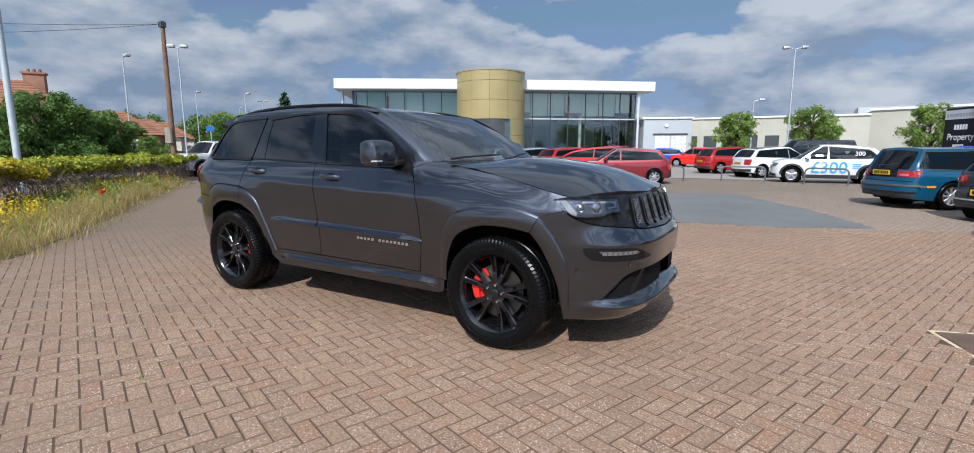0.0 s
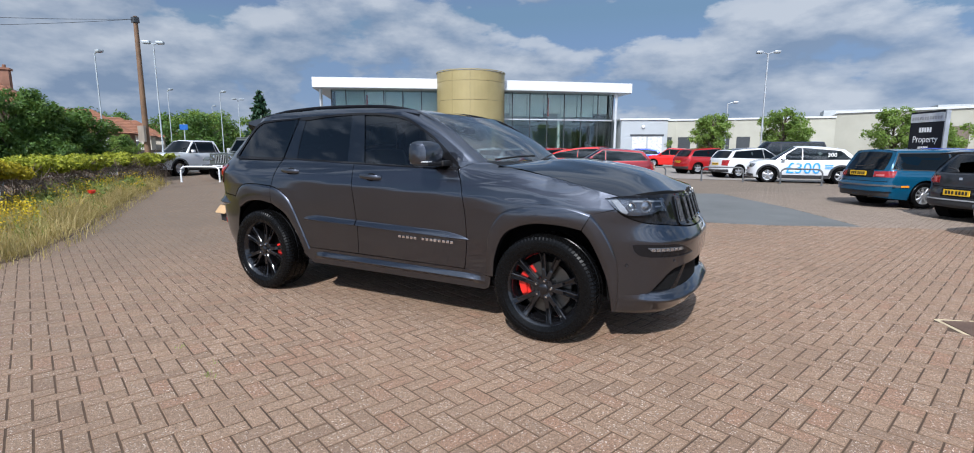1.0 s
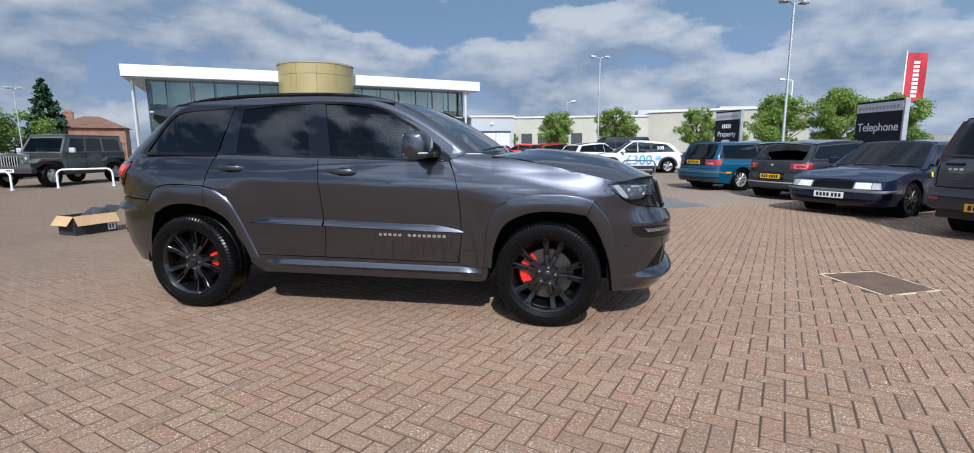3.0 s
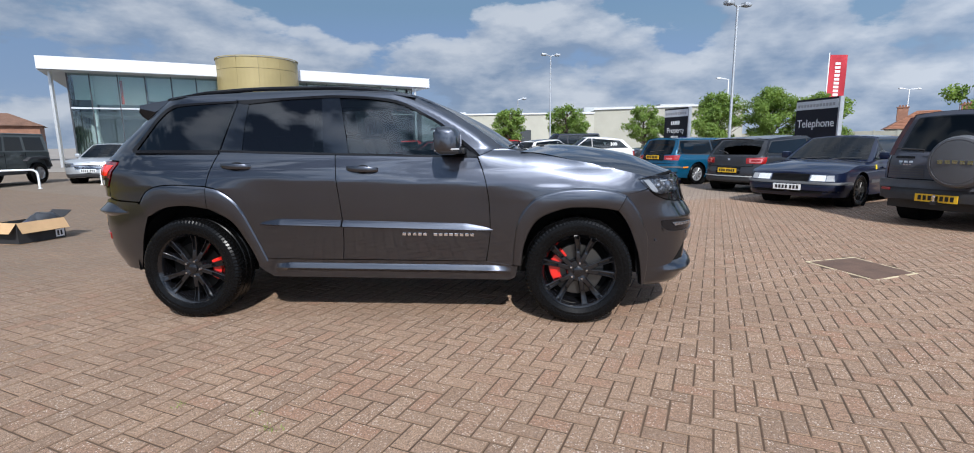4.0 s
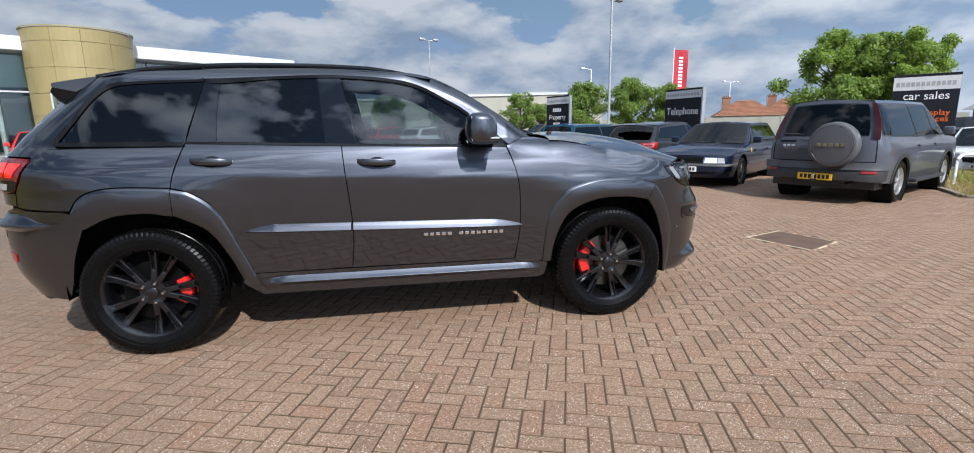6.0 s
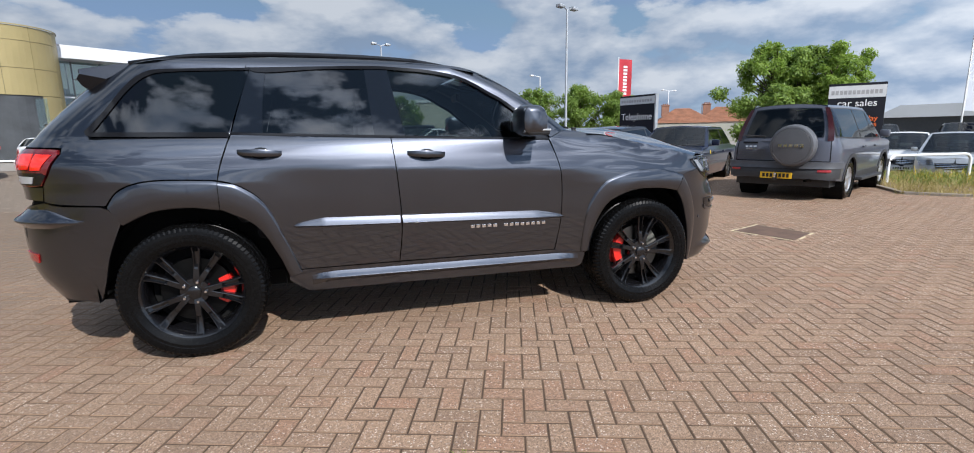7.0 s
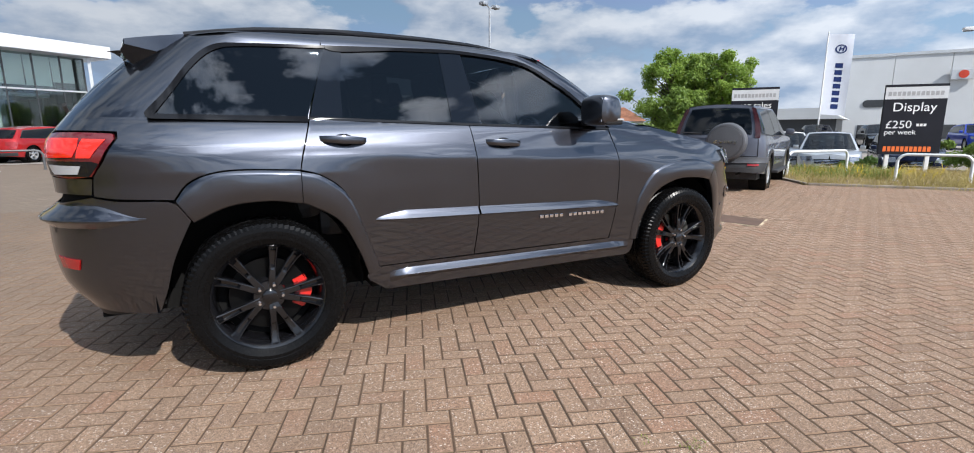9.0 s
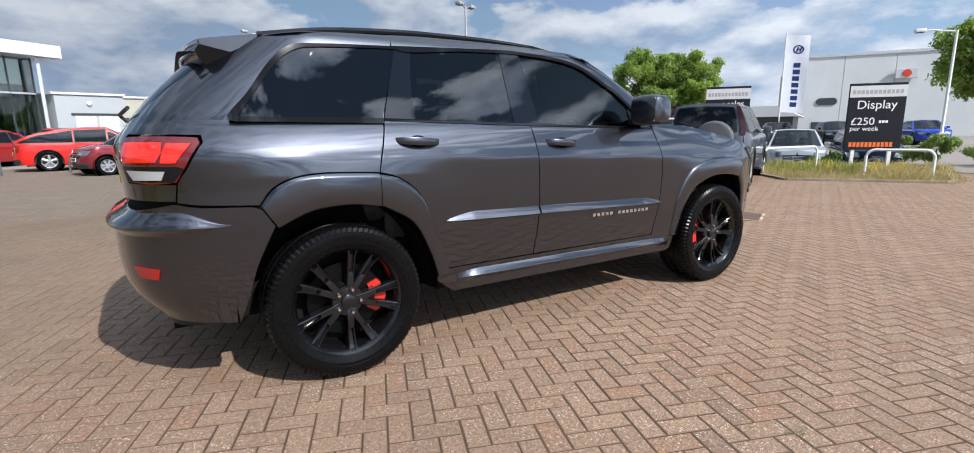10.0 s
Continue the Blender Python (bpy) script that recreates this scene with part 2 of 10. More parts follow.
def sky_nodes():
    nt = world.node_tree
    nt.nodes.clear()
    N = lambda kind, **kw: make_node(nt, kind, **kw)
    out = N("ShaderNodeOutputWorld")
    bg = N("ShaderNodeBackground")
    bg.inputs["Strength"].default_value = 0.068
    sky = N("ShaderNodeTexSky")
    sky.sky_type = "NISHITA"
    sky.sun_disc = False
    sky.sun_elevation = math.asin(SUN_WAY.z)
    sky.sun_rotation = math.atan2(SUN_WAY.x, SUN_WAY.y)
    sky.air_density, sky.dust_density, sky.ozone_density = 1.0, 0.6, 1.6
    co = N("ShaderNodeTexCoord")
    sep = N("ShaderNodeSeparateXYZ")
    nt.links.new(co.outputs["Generated"], sep.inputs[0])
    # cumulus: noise over the directions, flattened, denser low down and towards -x
    zc = sums(nt, "MAXIMUM", sep.outputs["Z"], 0.0)
    comb = N("ShaderNodeCombineXYZ")
    nt.links.new(sep.outputs["X"], comb.inputs[0]), nt.links.new(sep.outputs["Y"], comb.inputs[1])
    nt.links.new(sums(nt, "MULTIPLY", zc, 2.3), comb.inputs[2])
    big = noise_node(nt, comb.outputs[0], 4.8, 9.0, 0.54, offset=(3.1, 7.7, 0.35))
    veil = noise_node(nt, comb.outputs[0], 1.1, 3.0, 0.5, offset=(11.0, 2.0, 4.0))
    mixed = sums(nt, "ADD", sums(nt, "MULTIPLY", big, 0.74), sums(nt, "MULTIPLY", veil, 0.26))
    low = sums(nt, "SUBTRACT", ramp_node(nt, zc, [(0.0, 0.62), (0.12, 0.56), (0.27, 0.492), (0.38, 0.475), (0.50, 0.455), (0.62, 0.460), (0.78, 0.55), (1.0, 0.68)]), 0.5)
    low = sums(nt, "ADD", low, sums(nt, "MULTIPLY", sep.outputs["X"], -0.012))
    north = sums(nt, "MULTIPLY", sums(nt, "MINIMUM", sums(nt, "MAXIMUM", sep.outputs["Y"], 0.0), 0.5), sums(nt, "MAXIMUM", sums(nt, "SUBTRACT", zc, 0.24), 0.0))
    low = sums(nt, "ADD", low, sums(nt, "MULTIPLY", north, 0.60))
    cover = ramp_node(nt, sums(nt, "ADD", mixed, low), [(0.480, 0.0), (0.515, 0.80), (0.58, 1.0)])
    # lit tops and grey bases: the same noise read a little higher up
    lit = noise_node(nt, comb.outputs[0], 4.8, 9.0, 0.54, offset=(3.1, 7.7, 0.35 + 0.07))
    edge = sums(nt, "SUBTRACT", big, lit)
    tone = ramp_node(nt, sums(nt, "ADD", sums(nt, "MULTIPLY", edge, 2.1), 0.46), [(0.22, 0.0), (0.75, 1.0)])
    cloud = N("ShaderNodeMix", data_type="RGBA")
    cloud.inputs[6].default_value = (4.5, 6.1, 8.7, 1)
    cloud.inputs[7].default_value = (10.8, 11.8, 13.3, 1)
    nt.links.new(tone, cloud.inputs[0])
    # the sky brightens round the sun
    dot = make_node(nt, "ShaderNodeVectorMath", operation="DOT_PRODUCT")
    nt.links.new(co.outputs["Generated"], dot.inputs[0])
    dot.inputs[1].default_value = SUN_WAY
    glow = ramp_node(nt, dot.outputs["Value"], [(0.15, 0.0), (0.75, 0.35), (0.98, 1.0)])
    # blue between the clouds, never whiter than a clear sky; clouds brighten round the sun
    boost = mix_rgb(nt, 1.0, sky.outputs[0], (1.7, 1.6, 1.5), "MULTIPLY")
    blue = mix_rgb(nt, 1.0, mix_rgb(nt, 1.0, boost, (3.7, 6.1, 10.2), "DARKEN"), (3.2, 5.4, 9.2), "LIGHTEN")
    lift = N("ShaderNodeMix", data_type="RGBA")
    nt.links.new(glow, lift.inputs[0])
    lift.inputs[6].default_value = (1, 1, 1, 1)
    lift.inputs[7].default_value = (4.4, 4.5, 4.7, 1)
    white = mix_rgb(nt, 1.0, cloud.outputs[2], lift.outputs[2], "MULTIPLY")
    blue = mix_rgb(nt, glow, blue, mix_rgb(nt, 1.0, blue, (1.5, 1.5, 1.5), "MULTIPLY"))
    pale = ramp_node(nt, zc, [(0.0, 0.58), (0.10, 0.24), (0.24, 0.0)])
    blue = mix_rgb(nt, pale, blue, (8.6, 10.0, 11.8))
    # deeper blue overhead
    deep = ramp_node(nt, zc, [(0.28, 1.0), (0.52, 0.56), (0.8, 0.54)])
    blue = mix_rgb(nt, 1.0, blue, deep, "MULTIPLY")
    mix = N("ShaderNodeMix", data_type="RGBA")
    nt.links.new(cover, mix.inputs[0])
    nt.links.new(blue, mix.inputs[6])
    nt.links.new(white, mix.inputs[7])
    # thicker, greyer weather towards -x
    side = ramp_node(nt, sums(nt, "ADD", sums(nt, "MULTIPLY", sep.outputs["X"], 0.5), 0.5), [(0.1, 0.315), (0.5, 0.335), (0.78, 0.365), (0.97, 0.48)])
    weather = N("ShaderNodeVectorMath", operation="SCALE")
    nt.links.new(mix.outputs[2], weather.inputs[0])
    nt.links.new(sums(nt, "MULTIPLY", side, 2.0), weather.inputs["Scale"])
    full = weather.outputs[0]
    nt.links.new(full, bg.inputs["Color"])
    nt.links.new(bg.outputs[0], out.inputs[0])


sky_nodes()
sun = new("sun", bpy.data.lights.new("sun", "SUN"))
sun.data.energy, sun.data.angle, sun.data.color = 5.0, radians(0.6), (1.0, 0.975, 0.945)
sun.matrix_world = look(SUN_WAY * 60, (0, 0, 0))

# ---- materials ----
M_PAINT = car_paint("dark_grey_lacquer", (0.037, 0.041, 0.053), 1.0, 0.34, 0.2, 1.72, 0.035)
M_BLACK = surface("black_plastic", (0.014, 0.014, 0.015), 0.5, vary=0.1, spec=0.25)
M_GLOSSBLACK = surface("gloss_black", (0.008, 0.008, 0.009), 0.04, vary=0.05, spec=0.25)
M_SATIN = surface("satin_black_alloy", (0.005, 0.005, 0.006), 0.15, 0.0, vary=0.08, coat=0.0, spec=0.62)
M_LINER = surface("wheel_liner", (0.008, 0.008, 0.008), 0.9, vary=0.2, spec=0.1)
M_TYRE = surface("tyre_rubber", (0.0035, 0.0035, 0.0037), 0.27, vary=0.25, grain=40, relief=0.02, spec=0.12)
M_CHROME = surface("chrome", (0.75, 0.75, 0.76), 0.12, 1.0, vary=0.03)
M_STEEL = surface("brushed_steel", (0.10, 0.098, 0.092), 0.4, 1.0, vary=0.1)
M_DARKSTEEL = surface("dull_dark_steel", (0.014, 0.014, 0.014), 0.5, 1.0, vary=0.2)
M_CALIPER = surface("red_caliper", (0.60, 0.016, 0.010), 0.3, vary=0.06, coat=0.5)
M_SMOKED = glass("smoked_glass", (0.30, 0.33, 0.36), dark=0.86, ior=1.78)
M_REARGLASS = surface("dark_rear_glass", (0.006, 0.008, 0.012), 0.02, vary=0.02)
M_TINT = glass("tinted_glass", (0.62, 0.72, 0.72), dark=0.35)
M_SMOKYLENS = glass("headlamp_lens", (0.85, 0.87, 0.90), dark=0.08, ior=1.5)
# sky haze on the windscreen is mixed into its colour as a pale film
M_SCREEN = glass("windscreen_glass", (0.70, 0.82, 0.88), dark=0.15, ior=2.05, dust_haze=0.065)
M_LAMP = surface("lamp_reflector", (0.42, 0.43, 0.45), 0.2, 0.9, vary=0.1)
M_RED = surface("red_lens", (0.80, 0.022, 0.010), 0.12, vary=0.15, coat=1.0)
M_REDDARK = surface("dark_red_lens", (0.040, 0.006, 0.007), 0.15, vary=0.3, coat=0.4)
M_REDRIM = surface("dark_lamp_rim", (0.11, 0.007, 0.009), 0.12, vary=0.2, coat=1.0)
M_REDDEEP = surface("deep_red_lens", (0.30, 0.006, 0.006), 0.12, vary=0.15, coat=1.0)
M_WHITELENS = surface("white_lens", (0.38, 0.39, 0.40), 0.12, vary=0.06, coat=1.0)
M_LAMPGLASS = surface("dusty_lamp_glass", (0.22, 0.23, 0.23), 0.5, vary=0.1)
M_AMBER = surface("amber_lens", (0.75, 0.25, 0.02), 0.15, vary=0.05, coat=1.0)
M_SEAT = surface("black_leather", (0.02, 0.02, 0.021), 0.5, vary=0.2, relief=0.1)
M_YELLOWPLATE = surface("yellow_plate", (0.80, 0.48, 0.02), 0.4, vary=0.05)
M_WHITEPLATE = surface("white_plate", (0.75, 0.76, 0.76), 0.4, vary=0.05)
M_DARKTEXT = surface("black_print", (0.012, 0.012, 0.012), 0.5)
M_GALV = surface("galvanised_steel", (0.42, 0.44, 0.46), 0.45, 0.6, vary=0.15, scale=3)
M_GREYPOST = surface("grey_painted_steel", (0.36, 0.40, 0.42), 0.4, 0.1, vary=0.12)
M_WHITEPOST = surface("white_painted_steel", (0.78, 0.78, 0.77), 0.4, vary=0.08)
M_HOOPDARK = surface("dark_painted_hoop", (0.10, 0.105, 0.11), 0.45, 0.1, vary=0.2)
M_HOOPWHITE = surface("white_painted_hoop", (0.72, 0.74, 0.75), 0.4, vary=0.1)
M_SIGN = surface("black_sign_face", (0.014, 0.015, 0.021), 0.55, vary=0.12, scale=2, spec=0.2)
M_SIGNBAND = surface("silver_sign_band", (0.60, 0.61, 0.62), 0.4, vary=0.06)
M_PRINTWHITE = surface("white_print", (0.82, 0.82, 0.82), 0.5, vary=0.03)
M_PRINTORANGE = surface("orange_print", (0.80, 0.16, 0.03), 0.5, vary=0.04)
M_PRINTBLUE = surface("blue_print", (0.02, 0.30, 0.75), 0.4, vary=0.04)
M_PRINTNAVY = surface("navy_print", (0.01, 0.03, 0.14), 0.4, vary=0.04)
M_CARD = surface("brown_cardboard", (0.42, 0.27, 0.14), 0.8, vary=0.12, scale=4, grain=90)
M_CREAM = surface("cream_cladding", (0.38, 0.37, 0.31), 0.55, vary=0.08, scale=0.5, at_world=True)
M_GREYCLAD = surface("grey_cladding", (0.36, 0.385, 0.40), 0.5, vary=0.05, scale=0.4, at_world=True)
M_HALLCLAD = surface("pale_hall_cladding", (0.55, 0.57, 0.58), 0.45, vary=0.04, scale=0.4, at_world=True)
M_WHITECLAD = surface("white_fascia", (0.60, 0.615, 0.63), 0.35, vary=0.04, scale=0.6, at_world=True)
M_GOLD = surface("gold_panel", (0.315, 0.255, 0.115), 0.45, 0.15, vary=0.07, scale=0.7, at_world=True)
M_TILE = surface("orange_roof_tile", (0.25, 0.110, 0.062), 0.8, vary=0.28, scale=1.5, grain=8, at_world=True)
M_BROWNTILE = surface("brown_roof_tile", (0.17, 0.095, 0.065), 0.8, vary=0.22, scale=1.5, grain=8, at_world=True)
M_HOUSEBRICK = surface("house_brick", (0.26, 0.13, 0.085), 0.85, vary=0.2, scale=2, grain=12, at_world=True)
M_RENDER = surface("pale_render", (0.55, 0.50, 0.42), 0.8, vary=0.1, scale=1, at_world=True)
M_WOODPOLE = surface("weathered_timber_pole", (0.16, 0.095, 0.055), 0.85, vary=0.25, scale=2, grain=30)
M_FENCE = surface("weathered_fence", (0.17, 0.135, 0.105), 0.85, vary=0.3, scale=2, grain=30)
M_TRUNK = surface("bark", (0.10, 0.075, 0.055), 0.9, vary=0.3, scale=5, grain=30, relief=0.4)
M_FRAME = surface("dark_window_frame", (0.05, 0.055, 0.06), 0.4, 0.2, vary=0.1)
M_ALU = surface("pale_aluminium", (0.60, 0.62, 0.63), 0.4, 0.5, vary=0.06)
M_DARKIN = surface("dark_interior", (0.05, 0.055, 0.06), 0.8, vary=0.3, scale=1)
M_SHOWFLOOR = surface("showroom_floor", (0.35, 0.36, 0.36), 0.3, vary=0.1)
M_REDFLAG = surface("red_flag_cloth", (0.48, 0.03, 0.045), 0.7, vary=0.08, scale=1.5)
M_WHITEFLAG = surface("white_flag_cloth", (0.72, 0.75, 0.82), 0.7, vary=0.06, scale=1.5)


def leaf_mat(name, lo, hi, trans=0.25):
    m, nt, p = material(name)
    geo = nt.nodes.new("ShaderNodeNewGeometry")
    c = mix_rgb(nt, geo.outputs["Random Per Island"], lo, hi)
    c = mix_rgb(nt, ramp_node(nt, noise_node(nt, geo.outputs["Position"], 1.2, 3.0), [(0.35, 0.0), (0.65, 0.55)]), c, tuple(x * 0.7 for x in lo))
    plug(nt, c, p.inputs["Base Color"])
    p.inputs["Roughness"].default_value = 0.5
    p.inputs["Specular IOR Level"].default_value = 0.35
    tr = nt.nodes.new("ShaderNodeBsdfTranslucent")
    plug(nt, mix_rgb(nt, 0.35, c, (0.25, 0.32, 0.03)), tr.inputs[0])
    mx = nt.nodes.new("ShaderNodeMixShader")
    mx.inputs[0].default_value = trans
    out = nt.nodes["Material Output"]
    nt.links.new(p.outputs[0], mx.inputs[1]), nt.links.new(tr.outputs[0], mx.inputs[2])
    nt.links.new(mx.outputs[0], out.inputs[0])
    return m


M_LEAF = leaf_mat("tree_leaf", (0.14, 0.235, 0.05), (0.34, 0.46, 0.12), 0.55)
M_LEAFLIGHT = leaf_mat("fresh_tree_leaf", (0.20, 0.32, 0.055), (0.42, 0.56, 0.14), 0.6)
M_LEAFDARK = leaf_mat("dark_tree_leaf", (0.050, 0.115, 0.025), (0.14, 0.24, 0.05), 0.35)
M_LEAFCONIFER = leaf_mat("conifer_leaf", (0.014, 0.045, 0.022), (0.03, 0.075, 0.035), 0.1)
M_LEAFGOLD = leaf_mat("golden_hedge_leaf", (0.17, 0.21, 0.016), (0.50, 0.50, 0.05))
M_LEAFAMBER = leaf_mat("yellow_hedge_leaf", (0.45, 0.36, 0.016), (0.62, 0.50, 0.04))
M_TWIG = surface("hedge_twigs", (0.15, 0.11, 0.08), 0.9, vary=0.3, scale=8)
M_GRASS = leaf_mat("dry_grass", (0.30, 0.21, 0.075), (0.66, 0.53, 0.25), 0.45)
M_GRASSGREEN = leaf_mat("green_weeds", (0.13, 0.19, 0.04), (0.34, 0.38, 0.10), 0.4)
M_FLOWER = leaf_mat("yellow_flowers", (0.60, 0.42, 0.01), (0.75, 0.55, 0.02), 0.2)
M_POPPY = surface("red_poppy", (0.6, 0.03, 0.01), 0.6)


def paver_mat(name, a, b, c3, speck=0.9):
    """Concrete block pavers: each with its own tone, pale aggregate, stains over many blocks."""
    m, nt, p = material(name)
    geo = nt.nodes.new("ShaderNodeNewGeometry")
    inf = nt.nodes.new("ShaderNodeObjectInfo")
    rnd = sums(nt, "FRACT", sums(nt, "ADD", geo.outputs["Random Per Island"], inf.outputs["Random"]))
    pos = geo.outputs["Position"]
    base = ramp_node(nt, rnd, [(0.0, a), (0.35, b), (0.8, tuple((x + y) / 2 for x, y in zip(a, b))), (0.97, c3)])
    stain = noise_node(nt, pos, 0.55, 5.0, 0.62)
    base = mix_rgb(nt, ramp_node(nt, stain, [(0.38, 0.0), (0.7, 0.45)]), base, tuple(x * 0.72 for x in b))
    patch = noise_node(nt, pos, 6.0, 4.0, 0.6)
    base = mix_rgb(nt, ramp_node(nt, patch, [(0.45, 0.0), (0.75, 0.28)]), base, (0.31, 0.235, 0.18))
    vor = nt.nodes.new("ShaderNodeTexVoronoi")
    vor.inputs["Scale"].default_value = 82.0
    nt.links.new(pos, vor.inputs["Vector"])
    pick = sums(nt, "LESS_THAN", vor.outputs["Distance"], 0.34)
    some = sums(nt, "GREATER_THAN", vor.outputs["Color"], 0.56)
    many = ramp_node(nt, noise_node(nt, pos, 2.5, 3.0), [(0.3, 0.15), (0.7, 1.0)])
    dots = sums(nt, "MULTIPLY", sums(nt, "MULTIPLY", pick, some), sums(nt, "MULTIPLY", many, speck))
    base = mix_rgb(nt, dots, base, (0.86, 0.76, 0.66))
    pit = noise_node(nt, pos, 210.0, 2.0, 0.6)
    base = mix_rgb(nt, ramp_node(nt, pit, [(0.38, 0.95), (0.55, 0.0)]), base, (0.09, 0.061, 0.044))
    mottle = noise_node(nt, pos, 62.0, 3.0, 0.65)
    base = mix_rgb(nt, ramp_node(nt, mottle, [(0.36, 0.55), (0.52, 0.0)]), base, (0.12, 0.078, 0.052))
    base = mix_rgb(nt, ramp_node(nt, mottle, [(0.54, 0.0), (0.72, 0.45)]), base, (0.50, 0.38, 0.28))
    # darker, greyer tone towards the hedge's side, and again below y = -1.8
    xyz = nt.nodes.new("ShaderNodeSeparateXYZ")
    nt.links.new(pos, xyz.inputs[0])
    far = sums(nt, "ADD", sums(nt, "MULTIPLY", xyz.outputs["X"], -0.10), sums(nt, "MULTIPLY", xyz.outputs["Y"], 0.06))
    greyed = ramp_node(nt, sums(nt, "ADD", far, sums(nt, "MULTIPLY", stain, 0.6)), [(0.22, 0.0), (0.55, 0.34), (1.0, 0.85)])
    greyed = sums(nt, "ADD", greyed, ramp_node(nt, sums(nt, "MULTIPLY", xyz.outputs["Y"], -0.25), [(0.45, 0.0), (0.75, 0.20)]))
    base = mix_rgb(nt, greyed, base, (0.128, 0.102, 0.078))
    plug(nt, base, p.inputs["Base Color"])
    p.inputs["Roughness"].default_value = 0.82
    p.inputs["Specular IOR Level"].default_value = 0.25
    fine = noise_node(nt, pos, 140.0, 3.0, 0.7)
    bump(nt, p, fine, 0.45, 0.004)
    return m


M_PAVER = paver_mat("red_brown_pavers", (0.268, 0.171, 0.115), (0.400, 0.262, 0.175), (0.362, 0.200, 0.128))
M_BUFF = paver_mat("buff_pavers", (0.33, 0.262, 0.212), (0.37, 0.298, 0.24), (0.30, 0.235, 0.185), 0.3)
M_JOINT = surface("sand_joint", (0.075, 0.045, 0.027), 0.95, vary=0.45, scale=1.2, grain=60, at_world=True)
M_EDGEDIRT = surface("dirty_paver_edge", (0.195, 0.124, 0.078), 0.95, vary=0.4, scale=1.5, grain=50, at_world=True)
M_BUFFEDGE = surface("sandy_paver_edge", (0.230, 0.180, 0.138), 0.95, vary=0.3, scale=1.5, grain=50, at_world=True)
M_TARMAC = surface("grey_tarmac", (0.125, 0.128, 0.125), 0.9, vary=0.16, scale=0.8, grain=120, relief=0.3, at_world=True)
M_ROAD = surface("car_park_ground", (0.24, 0.215, 0.19), 0.9, vary=0.14, scale=0.2, grain=20, at_world=True)
M_SOIL = surface("dry_soil", (0.16, 0.11, 0.07), 0.95, vary=0.3, scale=3, grain=40, at_world=True)
M_KERB = surface("concrete_kerb", (0.25, 0.215, 0.175), 0.85, vary=0.15, scale=2, at_world=True)
M_RUST = surface("rusty_cover_plate", (0.125, 0.075, 0.052), 0.75, 0.15, vary=0.22, scale=4, grain=70, relief=0.2, at_world=True)
M_PALEEDGE = surface("pale_mortar", (0.52, 0.43, 0.28), 0.9, vary=0.2, scale=8, at_world=True)

# ---- ground ----
LOW = -0.56


def ground_sheet():
    bm = bmesh.new()
    # one sheet, with the lower forecourt beyond the planting bed
    rim = [(13.9, 7.2), (17.3, 3.3), (25.5, 7.6), (21.2, 14.0)]
    foot = [(13.95, 7.25), (17.35, 3.4), (22.2, 6.0), (18.6, 11.8)]
    far = [bm.verts.new((x, y, -0.016)) for x, y in ((-900, -900), (900, -900), (900, 900), (-900, 900))]
    top = [bm.verts.new((x, y, -0.016)) for x, y in rim]
    low = [bm.verts.new((x, y, LOW)) for x, y in foot]
    for i in range(4):
        j = (i + 1) % 4
        bm.faces.new((top[i], low[i], low[j], top[j]))
    bm.faces.new(low)
    # the rim's corners joined to the outer corners, nearest to nearest
    for i, k in enumerate((3, 0, 1, 2)):
        bm.faces.new((far[k], far[(k + 1) % 4], top[(i + 1) % 4], top[i]))
    bmesh.ops.recalc_face_normals(bm, faces=bm.faces[:])
    g = part("ground", bm, M_ROAD)
    tagged(g, "worn buff car park ground reaching far behind the buildings", "ground", kind="structure")


ground_sheet()
# the boundary between the red-brown and the buff pavers
EDGE = [(-30.0, 17.5), (-20.0, 12.5), (-8.0, 7.2), (-2.0, 6.0), (0.0, 5.95), (1.4, 6.05), (3.0, 6.3), (4.4, 6.8), (6.2, 7.5), (9.0, 9.2), (14.0, 12.5)]


def joint_bed():
    bm = bmesh.new()
    slab(bm, [(-26, -16), (15, -16), (15, 21.5), (-26, 21.5)], -0.05, -0.0034)
    tagged(part("pavement", bm, M_JOINT), "dark sandy joints under the block paving", "paving", kind="structure")


joint_bed()


